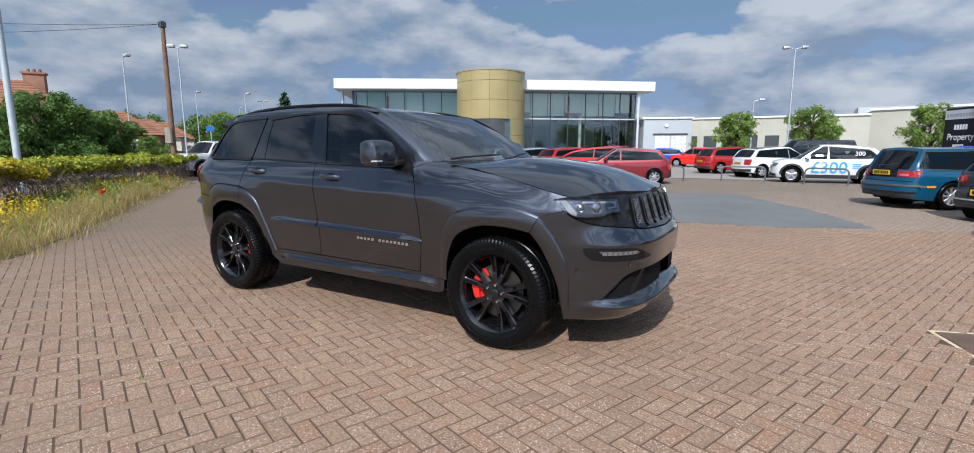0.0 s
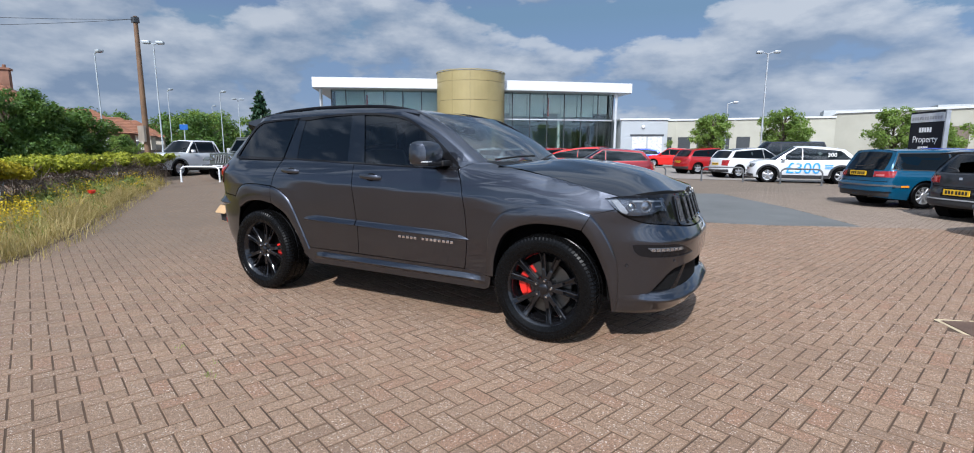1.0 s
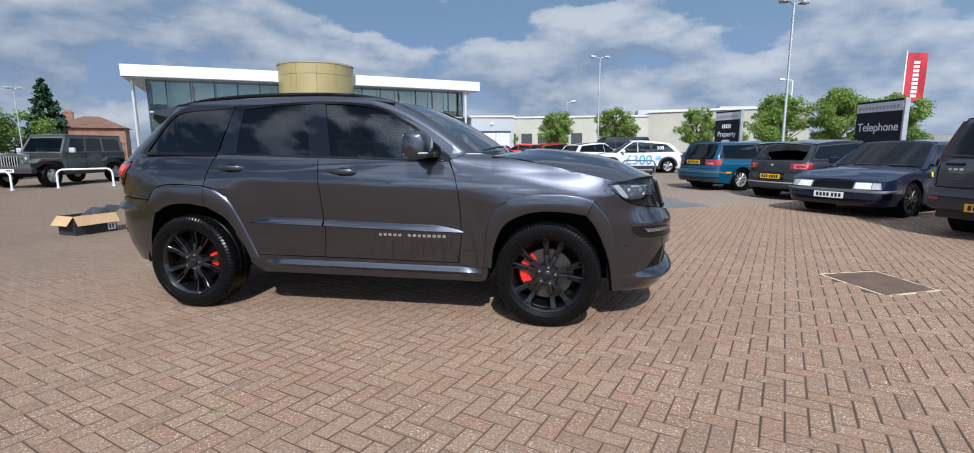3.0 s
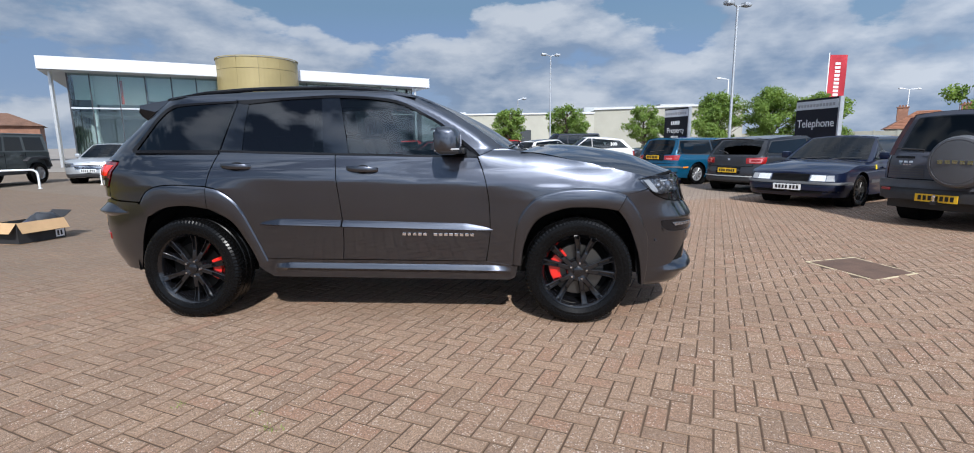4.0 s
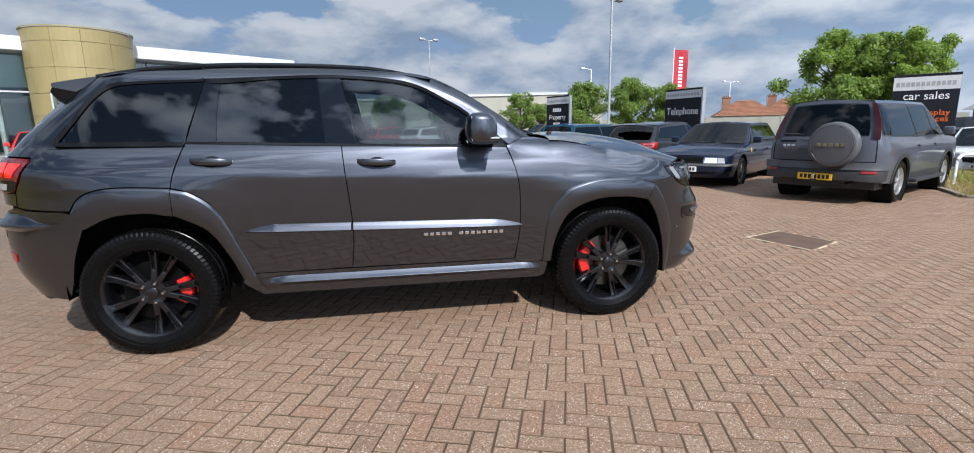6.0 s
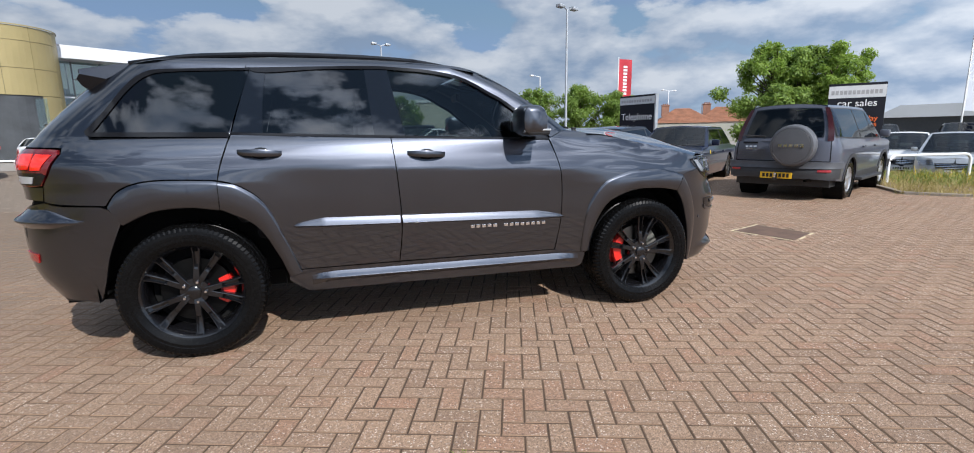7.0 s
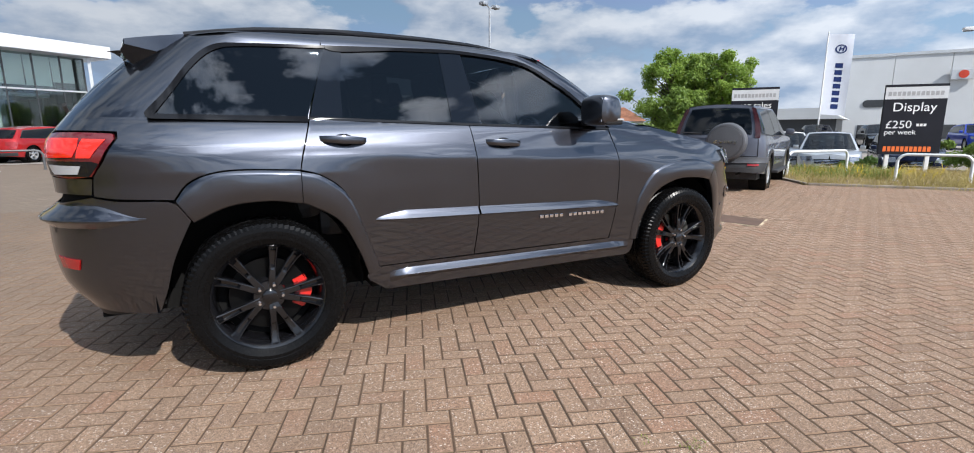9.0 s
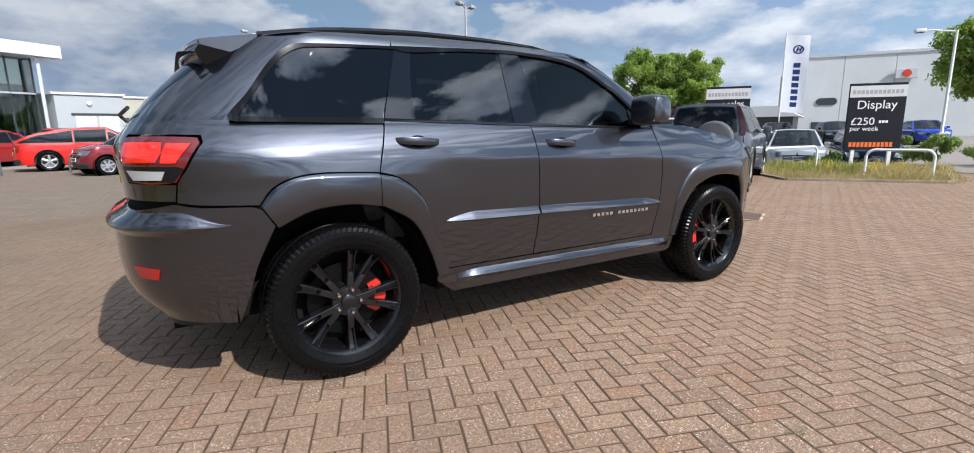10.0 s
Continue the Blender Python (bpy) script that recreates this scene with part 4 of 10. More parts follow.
def grey_hall():
    w = thing("industrial_hall", "large pale grey clad hall with one rounded window", "building")
    p, q = (58.0, 28.0), (82.0, -10.0)
    d = math.hypot(q[0] - p[0], q[1] - p[1])
    m = pose(p[0], p[1], 0, 0, 0, math.degrees(math.atan2(q[1] - p[1], q[0] - p[0])))
    n = 10
    for i in range(n):
        part("wall_panel", boxed(d * i / n + 0.02, d * (i + 1) / n - 0.02, 0, 0.3, 0, 8.5), M_HALLCLAD, w, m=m)
    part("wall", boxed(0, d, 0.3, 22, 0, 8.4), M_GREYCLAD, w, m=m)
    part("roof_trim", boxed(-0.1, d + 0.1, -0.12, 0.32, 8.5, 8.78), M_ALU, w, m=m)
    bm = bmesh.new()
    pts = [(3.2 + (1.0 if c > 0 else 0) * 1.2 - 0.6 + 0.38 * math.cos(t), 3.8 + 0.38 * math.sin(t)) for t in spread(-math.pi / 2, 1.5 * math.pi, 24)[:-1] for c in (math.cos(t),)]
    prism(bm, pts, -0.08, -0.02)
    part("window", bm, M_FRAME, w, "dark rounded window", m=m)
    part("door_panel", boxed(2, 10, -0.06, -0.01, 0.2, 1.6), M_FRAME, w, m=m)
    for i in range(5):
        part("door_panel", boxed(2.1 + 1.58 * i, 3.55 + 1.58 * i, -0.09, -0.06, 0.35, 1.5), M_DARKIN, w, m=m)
    sg = thing("wall_sign", "", "")
    sg.parent = w
    bm = bmesh.new()
    box(bm, 8.9, 10.8, -0.45, -0.15, 5.9, 6.9, 0.05)
    part("sign_box", bm, M_ALU, sg, m=m)
    bm = bmesh.new()
    lathe(bm, [(0.38, 0), (0.38, 0.06), (0, 0.07)], 24, m @ pose(9.85, -0.46, 6.4, 90, 0, 0))
    part("sign_disc", bm, M_PRINTRED, sg, "round red sign disc")
    # low pitched building in front of the hall
    h = thing("low_showroom", "low grey-roofed sales building with a dark glazed front", "building")
    x, y = 47, 25
    mm = pose(x, y, 0, 0, 0, -66)
    part("wall", boxed(-4.2, 2.6, 0, 8, 0, 2.1), M_FRAME, h, m=mm)
    bm = bmesh.new()
    prism(bm, [(-4.8, 2.1), (3.2, 2.1), (1.4, 3.1), (-3.0, 3.1)], -0.6, 9)
    part("roof", bm, M_HALLCLAD, h, "pale grey pitched roof", m=mm)


grey_hall()


def house(x, y, turn, w, d, eaves, ridge, tile, wall, label, chimneys=1, hip=True):
    h = thing("house", label, "house", "houses beyond the car park", pose(x, y, 0, 0, 0, turn))
    bm = bmesh.new()
    box(bm, -w / 2, w / 2, -d / 2, d / 2, 0, eaves)
    part("wall", bm, wall, h)
    bm = bmesh.new()
    o, c = 0.35, (d * 0.42 if hip else 0.0)
    lo = [bm.verts.new((sx * (w / 2 + o), sy * (d / 2 + o), eaves - 0.1)) for sx, sy in ((-1, -1), (1, -1), (1, 1), (-1, 1))]
    hi = [bm.verts.new((sx * (w / 2 + o - c), 0, ridge)) for sx in (-1, 1)]
    for f in ((lo[0], lo[1], hi[1], hi[0]), (lo[1], lo[2], hi[1]), (lo[2], lo[3], hi[0], hi[1]), (lo[3], lo[0], hi[0]), lo[::-1]):
        bm.faces.new(f)
    rf = part("roof", bm, tile, h, "tiled roof")
    # courses of tiles as thin steps
    bm = bmesh.new()
    n = 12
    for i in range(1, n):
        k = i / n
        for sy in (-1, 1):
            hw = (w / 2 + o) - c * k
            yy, zz = sy * (d / 2 + o) * (1 - k), eaves - 0.1 + (ridge - eaves + 0.1) * k
            box(bm, -hw, hw, yy - 0.05, yy + 0.05, zz - 0.01, zz + 0.035)
    part("tile_course", bm, tile, rf)
    for k in range(chimneys):
        cx = (-0.32 + 0.6 * k) * w
        bm = bmesh.new()
        box(bm, cx - 0.45, cx + 0.45, -0.3, 0.3, ridge - 1.0, ridge + 0.42)
        box(bm, cx - 0.52, cx + 0.52, -0.37, 0.37, ridge + 0.34, ridge + 0.44)
        ch = part("chimney", bm, M_HOUSEBRICK, h, "brick chimney stack")
        for q in (-0.25, 0.0, 0.25):
            bm = bmesh.new()
            lathe(bm, [(0.09, 0), (0.075, 0.18)], 10, pose(cx + q, 0, ridge + 0.44))
            part("chimney_pot", bm, M_TILE, ch)
    for sx in (-0.3, 0.05, 0.32):
        for z in (0.9, 3.0):
            if z + 1.2 < eaves + 0.1:
                wi = thing("window", "", "")
                wi.parent = h
                part("frame", boxed(sx * w - 0.65, sx * w + 0.65, -d / 2 - 0.05, -d / 2 + 0.02, z, z + 1.15), M_WHITEPOST, wi)
                for q in (-0.31, 0.31):
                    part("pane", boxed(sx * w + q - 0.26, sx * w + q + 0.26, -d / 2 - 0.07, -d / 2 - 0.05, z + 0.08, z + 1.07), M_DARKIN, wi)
    return h


house(-34.2, 5.6, 60, 9.5, 7.0, 3.2, 5.05, M_TILE, M_HOUSEBRICK, "orange-tiled house behind a garden tree", 2)
house(-42.5, 14.6, 60, 8.0, 6.5, 2.5, 4.2, M_TILE, M_HOUSEBRICK, "low house with an orange tiled roof", 1)
house(-53.6, 22.2, 58, 8, 7, 2.6, 4.3, M_TILE, M_RENDER, "small house with an orange tiled roof", 1)
house(-60.0, 27.0, 58, 8, 7, 2.6, 4.4, M_TILE, M_RENDER, "small house with an orange tiled roof", 1)
house(-53.9, 45.6, 42, 6.5, 7, 3.7, 5.0, M_BROWNTILE, M_HOUSEBRICK, "brown-roofed brick house beyond the parked cars", 1)
house(-69.2, 35.0, 55, 8, 8, 3.0, 4.5, M_TILE, M_RENDER, "pale house with an orange tiled roof", 1)
house(42.4, 51.8, -30, 6.5, 6.5, 2.3, 4.05, M_TILE, M_RENDER, "detached house with an orange tiled hipped roof", 1)
house(47.5, 50.5, -35, 6, 6, 2.4, 4.2, M_TILE, M_RENDER, "detached house with an orange tiled roof", 1)


def garden_wall(x0, y0, x1, y1, h, mat, label):
    bm = bmesh.new()
    wall_run(bm, (x0, y0), (x1, y1), 0, h, 0.12)
    d = math.hypot(x1 - x0, y1 - y0)
    m = pose(x0, y0, 0, 0, 0, math.degrees(math.atan2(y1 - y0, x1 - x0)))
    f = thing("garden_fence", label, "fence")
    part("panel", bm, mat, f)
    for i in range(int(d / 1.9) + 1):
        part("post", boxed(1.9 * i - 0.05, 1.9 * i + 0.05, -0.05, 0.0, 0, h + 0.1), mat, f, m=m)


garden_wall(-24.5, -2.0, -32.0, 11.5, 1.25, M_FENCE, "weathered boarded garden fence across the road")
garden_wall(-34.0, 14.0, -46.0, 25.0, 1.2, M_FENCE, "weathered boarded garden fence across the road")
garden_wall(24.0, 62.0, 52.0, 34.0, 2.0, M_CREAM, "long pale boundary fence")


# ---- trees and hedges ----
def greenery():
    tree(-22.6, 4.6, 3.75, 2.0, M_LEAFDARK, "broad dark green garden tree over the fence", 3, 15300, 0.11, 0.12)
    tree(-23.4, 7.0, 3.1, 1.7, M_LEAFDARK, "dark green garden tree over the fence", 4, 10200, 0.11, 0.12)
    tree(-22.4, 2.2, 2.9, 1.8, M_LEAFDARK, "dark green garden shrub tree over the fence", 14, 8500, 0.11, 0.1)
    tree(-30.5, 12.2, 2.2, 1.2, M_LEAF, "small rounded garden bush", 5, 2200, 0.13, 0.1)
    tree(-44.5, 27.5, 5.0, 3.4, M_LEAF, "round leafy tree beyond the road", 6, 6000, 0.22, 0.15)
    tree(-41.0, 24.0, 4.4, 2.6, M_LEAFDARK, "round leafy tree beyond the road", 7, 4500, 0.2, 0.15)
    tree(-60.0, 33.0, 5.5, 4.0, M_LEAFDARK, "far dark tree beyond the houses", 8, 4000, 0.28, 0.15)
    tree(-70.0, 30.0, 6.0, 4.5, M_LEAFDARK, "far dark tree beyond the houses", 9, 4000, 0.3, 0.15)
    conifer(-45.2, 33.4, 7.4, 2.5, 10)
    tree(0.1, 31.0, 3.75, 1.35, M_LEAF, "small leafy car park tree by the warehouse", 11, 3600, 0.13, 0.32)
    tree(3.9, 31.2, 3.95, 1.55, M_LEAF, "small leafy car park tree by the warehouse", 12, 3600, 0.13, 0.34)
    tree(9.3, 32.0, 3.95, 1.4, M_LEAF, "thin leafy car park tree", 13, 2600, 0.13, 0.34)
    tree(10.9, 31.5, 3.1, 1.3, M_LEAF, "thin leafy car park tree", 15, 2400, 0.13, 0.3)
    tree(-5.8, 44.6, 3.6, 1.4, M_LEAF, "small leafy tree beside the annex", 30, 2400, 0.14, 0.25)
    tree(15.2, 35.0, 4.9, 2.2, M_LEAF, "leafy tree behind the sign boards", 16, 5200, 0.17, 0.25)
    tree(18.6, 33.5, 5.1, 2.2, M_LEAF, "leafy tree behind the sign boards", 17, 5200, 0.17, 0.25)
    tree(21.2, 32.5, 4.5, 2.0, M_LEAF, "leafy tree behind the sign boards", 18, 4800, 0.17, 0.25)
    tree(20.3, 16.3, 5.6, 2.0, M_LEAFLIGHT, "tall leafy roadside tree behind the parked cars", 19, 12500, 0.125, 0.16)
    tree(21.6, 14.2, 5.3, 1.8, M_LEAFLIGHT, "tall leafy roadside tree behind the parked cars", 20, 10000, 0.125, 0.16)
    tree(20.9, 15.3, 5.3, 1.9, M_LEAF, "tall leafy roadside tree behind the parked cars", 21, 10000, 0.125, 0.16)
    tree(18.9, 14.6, 3.4, 1.6, M_LEAF, "leafy roadside bush behind the sign", 23, 4200, 0.14, 0.1)
    tree(30.6, 4.8, 6.4, 2.6, M_LEAFLIGHT, "spreading roadside tree with a bare trunk", 24, 9000, 0.19, 0.42)
    shrub_row("golden_hedge", [(-8.6, -1.7), (-9.9, -0.42), (-10.7, 0.23)], 1.12, 1.05, M_LEAFAMBER, "yellow flowering hedge with bare lower twigs", 31, 16000, 0.040)
    shrub_row("golden_hedge", [(-10.5, 0.07), (-12.0, 1.3), (-16.0, 4.2), (-18.2, 6.6)], 1.15, 1.05, M_LEAFGOLD, "golden green hedge with bare lower twigs", 32, 52000, 0.042)
    shrub_row("roadside_hedge", [(-18.5, 6.5), (-24.0, 11.5), (-33.0, 17.0)], 1.05, 1.0, M_LEAFGOLD, "golden green hedge along the road", 33, 8000, 0.10)
    shrub_row("clipped_hedge", [(16.7, 4.9), (17.5, 4.7)], 0.95, 0.8, M_LEAFDARK, "dark green clipped hedge", 34, 2500, 0.07, False, LOW)
    shrub_row("clipped_hedge", [(17.5, 3.2), (18.2, 1.4), (19.4, -1.8), (21.0, -5.0)], 0.88, 1.2, M_LEAF, "green clipped hedge along the road", 35, 21000, 0.055, False)
    # grass and weeds
    grass_patch("dry_grass", [(-5.2, -1.5), (-6.8, -0.3), (-9.5, 1.5), (-13.9, 4.5), (-17.2, 7.0), (-17.8, 6.3), (-14.8, 3.4), (-10.6, -0.2), (-7.9, -2.2), (-5.9, -4.4), (-4.6, -3.0)], 38000, 0.08, 0.50, M_GRASS, "tall dry straw grass along the verge", 41, 0.0032)
    grass_patch("green_weeds", [(-8.0, -0.2), (-13.9, 4.0), (-17.0, 6.8), (-17.8, 6.2), (-14.5, 3.0), (-9.3, -0.9)], 1500, 0.12, 0.60, M_GRASSGREEN, "green weeds among the dry grass", 42, 0.008)
    grass_patch("green_weeds", [(-6.2, -1.2), (-6.8, -0.5), (-8.2, -0.2), (-9.3, -0.9), (-7.8, -2.2)], 500, 0.10, 0.5, M_GRASSGREEN, "green weeds among the dry grass", 46, 0.008)
    grass_patch("verge_fringe", [(-4.2, -2.9), (-4.9, -1.35), (-6.6, -0.02), (-9.3, 1.80), (-13.7, 4.80), (-17.2, 7.35), (-17.4, 6.9), (-13.9, 4.3), (-9.6, 1.3), (-6.9, -0.5), (-5.5, -1.7)], 7000, 0.04, 0.34, M_GRASS, "short dry grass creeping over the paving edge", 47, 0.003)
    rng = np.random.default_rng(77)
    for nm, mat, lab, n, leaf, lo, hi, count in (("leafy_weeds", M_GRASSGREEN, "leafy green weeds at the foot of the hedge", 80, 0.045, 0.10, 0.40, 4600), ("flower_heads", M_FLOWER, "small yellow flower heads over the verge", 220, 0.022, 0.15, 0.48, 4600)):
        k = rng.uniform(0.42, 0.85, n) if nm == "leafy_weeds" else rng.uniform(0.15, 1, n) ** 1.5
        wx, wy = np.interp(k, [0, 0.35, 1], [-5.6, -8.6, -17.2]), np.interp(k, [0, 0.35, 1], [-3.0, -0.45, 6.2])
        cs = np.stack([wx + rng.normal(0, 0.38, n), wy + rng.normal(0, 0.38, n), rng.uniform(lo, hi, n)], 1)
        tagged(new(nm, leaf_cloud(nm, cs, rng.uniform(0.10, 0.24, n), count, leaf, mat, rng, 0.9, 0.6)), lab, "weeds", kind="stuff")
    grass_patch("yellow_flowers", [(-6.1, -1.6), (-8.6, 0.3), (-10.6, 1.6), (-11.2, 0.6), (-9.0, -1.2), (-7.0, -2.8)], 700, 0.12, 0.42, M_FLOWER, "yellow wild flowers on the verge", 43, 0.005)
    grass_patch("dry_grass", [(9.85, 2.85), (11.55, 0.65), (16.3, 2.25), (16.9, 3.2), (14.2, 6.3), (12.4, 6.0), (10.7, 3.95)], 11000, 0.04, 0.27, M_GRASS, "dry grass and seed heads in the planting bed", 44, 0.0035)
    grass_patch("green_weeds", [(11.2, 3.9), (12.6, 2.2), (14.5, 3.3), (14.0, 5.6), (12.6, 5.4)], 1500, 0.06, 0.34, M_GRASSGREEN, "green weeds in the planting bed", 45, 0.009)
    grass_patch("bed_fringe", [(9.6, 2.9), (11.4, 0.35), (12.0, 0.3), (16.6, 1.95), (16.6, 2.5), (11.9, 0.95), (10.1, 3.2)], 3200, 0.03, 0.26, M_GRASS, "short dry grass over the bed edge", 48, 0.003)
    grass_patch("yellow_flowers", [(11.6, 4.4), (13.0, 1.9), (16.0, 2.7), (14.2, 5.6)], 420, 0.12, 0.34, M_FLOWER, "yellow wild flowers in the planting bed", 49, 0.006)
    # tufts in the paving joints
    for i, (x, y) in enumerate(((-0.08, -2.41), (-0.70, -2.24), (-0.25, -2.29), (-0.13, -2.40), (-16.9, 8.2), (3.6, 19.2))):
        grass_patch("weed", [(x - 0.035, y - 0.03), (x + 0.035, y - 0.03), (x + 0.035, y + 0.03), (x - 0.035, y + 0.03)], 14, 0.008, 0.02, M_GRASSGREEN, "small green weed in a paving joint", 60 + i, 0.002)
    pp = thing("poppy", "single red poppy in the dry grass", "flower", m=pose(-9.0, 1.0, 0))
    bm = bmesh.new()
    tube(bm, [(0, 0, 0), (0.02, 0, 0.45)], 0.005, 4)
    part("stem", bm, M_GRASSGREEN, pp)
    bm = bmesh.new()
    lathe(bm, [(0.0, 0.44), (0.05, 0.46), (0.075, 0.52)], 10, cap=False)
    part("petals", bm, M_POPPY, pp, "red petals")


greenery()


# ---- vehicle skins: a plan outline swept by height ----
def table(keys):
    """A smooth curve through keys that never overshoots."""
    ks = sorted(keys)
    xs, ys = [k for k, _ in ks], [v for _, v in ks]
    m = []
    for i in range(len(xs)):
        a, b = max(i - 1, 0), min(i + 1, len(xs) - 1)
        m.append((ys[b] - ys[a]) / (xs[b] - xs[a]))
    for i in range(len(xs) - 1):
        d = (ys[i + 1] - ys[i]) / (xs[i + 1] - xs[i])
        if abs(d) < 1e-9:
            m[i] = m[i + 1] = 0.0
        else:
            for j in (i, i + 1):
                if m[j] / d < 0:
                    m[j] = 0.0
                elif m[j] / d > 3:
                    m[j] = 3 * d

    def f(x):
        if x <= xs[0]:
            return ys[0]
        if x >= xs[-1]:
            return ys[-1]
        i = 0
        while xs[i + 1] < x:
            i += 1
        h = xs[i + 1] - xs[i]
        t = (x - xs[i]) / h
        return (ys[i] * (1 + 2 * t) * (1 - t) ** 2 + m[i] * h * t * (1 - t) ** 2
                + ys[i + 1] * t * t * (3 - 2 * t) + m[i + 1] * h * t * t * (t - 1))
    return f


class Skin:
    """The right side of a vehicle: u runs along the plan outline (u is x on the flank), z is height."""

    def __init__(self, half, nose, tail, front, rear, nf, nr, flank_in, nose_in, tail_in, seam=None, fall=0.0, swell=(), flat=None, slide=None):
        self.swell, self.flat, self.slide = swell, flat, slide
        self.half, self.nose, self.tail = half, nose, tail
        self.fall = fall
        self.flank_in, self.nose_in, self.tail_in, self.seam = flank_in, nose_in, tail_in, seam

        def quarter(cx, a, n):
            pts = []
            for i in range(161):
                th = math.pi / 2 * i / 160
                pts.append((cx + a * abs(math.sin(th)) ** (2 / n), -half * abs(math.cos(th)) ** (2 / n)))
            return pts
        fr, re = quarter(front, nose - front, nf), quarter(rear, tail - rear, nr)
        rows = [(front, *fr[0])]
        for p, q in zip(fr, fr[1:]):
            rows.append((rows[-1][0] + math.hypot(q[0] - p[0], q[1] - p[1]), *q))
        back = [(rear, *re[0])]
        for p, q in zip(re, re[1:]):
            back.append((back[-1][0] - math.hypot(q[0] - p[0], q[1] - p[1]), *q))
        self.plan = np.array(back[::-1] + rows)
        self.u0, self.u1 = self.plan[0, 0], self.plan[-1, 0]

    def at(self, u, z, out=0.0):
        p = self.plan
        u = min(max(u, self.u0), self.u1)
        e = 0.02
        x, xa, xb = np.interp([u, u - e, u + e], p[:, 0], p[:, 1])
        y, ya, yb = np.interp([u, u - e, u + e], p[:, 0], p[:, 2])
        tx, ty = xb - xa, yb - ya
        if u > self.u1 - e:
            tx, ty = 0.0, 1.0
        if u < self.u0 + e:
            tx, ty = 0.0, -1.0
        n = math.hypot(tx, ty)
        nx, ny = ty / n, -tx / n
        w = nx * nx
        zf = z + self.fall * x if 0.6 < z < 1.2 else z
        if self.fall:
            k = max(0.0, 1 - abs(z - 1.05) / 0.16)
            zf = z + self.fall * x * min(1.0, 2 * k)
        d = self.flank_in(zf) * (1 - w) + (self.nose_in(z) if u > 0 else self.tail_in(z)) * w
        if self.seam is not None and 0.75 < u < 2.1:  # the wing rolls over to the bonnet's edge
            t = min(max((z - self.seam(x) + 0.15) / 0.15, 0.0), 1.0)
            k = min((u - 0.75) / 0.3, 1.0) * min(1.0, max(0.0, (1.85 - u) / 0.4))
            d += k * 0.045 * t ** 2.0
        for xc in self.swell:  # the flank swells out over the wheels
            k = abs(x - xc) / 0.66
            if k < 1.0:
                d -= 0.024 * (1 - k * k) ** 2 * min(max((1.05 - self.fall * x - z) / 0.10, 0.0), 1.0) * (1 - w)
        if self.flat is not None and u < 0:  # the tail is flatter across than the corner's curve
            d += self.flat(z) * w ** 3
        d -= out
        if self.slide is not None and u < -1.35:  # the hatch leans forward as one curved sheet
            t = min((-1.35 - u) / 1.05, 1.0)
            x += self.slide(z) * t * (1.25 - 0.25 * t)
        return float(x - nx * d), float(y - ny * d), z

    def lift(self, extra):
        return lambda u, z, out: self.at(u, z, out + extra)


def smooth_step(t):
    t = min(max(t, 0.0), 1.0)
    return t * t * (3 - 2 * t)


def both_sides(name, outline, f, mat, parent, step=0.04, rim=0.012, label=""):
    """The same panel on the right and on the left."""
    made = []
    for mirror in (False, True):
        made.append(part(name, panel_mesh(name, outline, f, step, rim, mirror), mat, parent, label))
    return made


# ---- wheels ----
def tyre_bm(r, rim_r, w, blocks=84, groove=0.006):
    """A tyre round y, centred, with shoulder blocks."""
    bm = bmesh.new()
    h = w / 2
    n = blocks * 2
    prof = [(rim_r - 0.012, -h * 0.78), (rim_r + 0.006, -h * 0.90), (rim_r + 0.035, -h * 0.985), (rim_r + 0.052, -h * 0.985), (rim_r + 0.054, -h), ((r + rim_r) / 2 + 0.012, -h), (r - 0.030, -h * 0.985), (r - 0.026, -h * 0.955),
            (r - 0.009, -h * 0.875), (r - 0.001, -h * 0.74), (r, -h * 0.52), (r, -h * 0.30), (r - 0.007, -h * 0.27), (r - 0.007, -h * 0.21), (r, -h * 0.18)]
    prof = prof + [(a, -b) for a, b in prof[::-1]]
    rings = []
    for a, y in prof:
        ring = []
        for i in range(n):
            cut = groove if (i % 2 and a > r - 0.03 and abs(y) > h * 0.55) else 0.0
            th = 2 * math.pi * (i + (0.35 if i % 2 else 0)) / n
            ring.append(bm.verts.new(((a - cut) * math.cos(th), y, (a - cut) * math.sin(th))))
        rings.append(ring)
    for a, b in zip(rings, rings[1:]):
        for i in range(n):
            j = (i + 1) % n
            bm.faces.new((a[i], a[j], b[j], b[i]))
    return bm


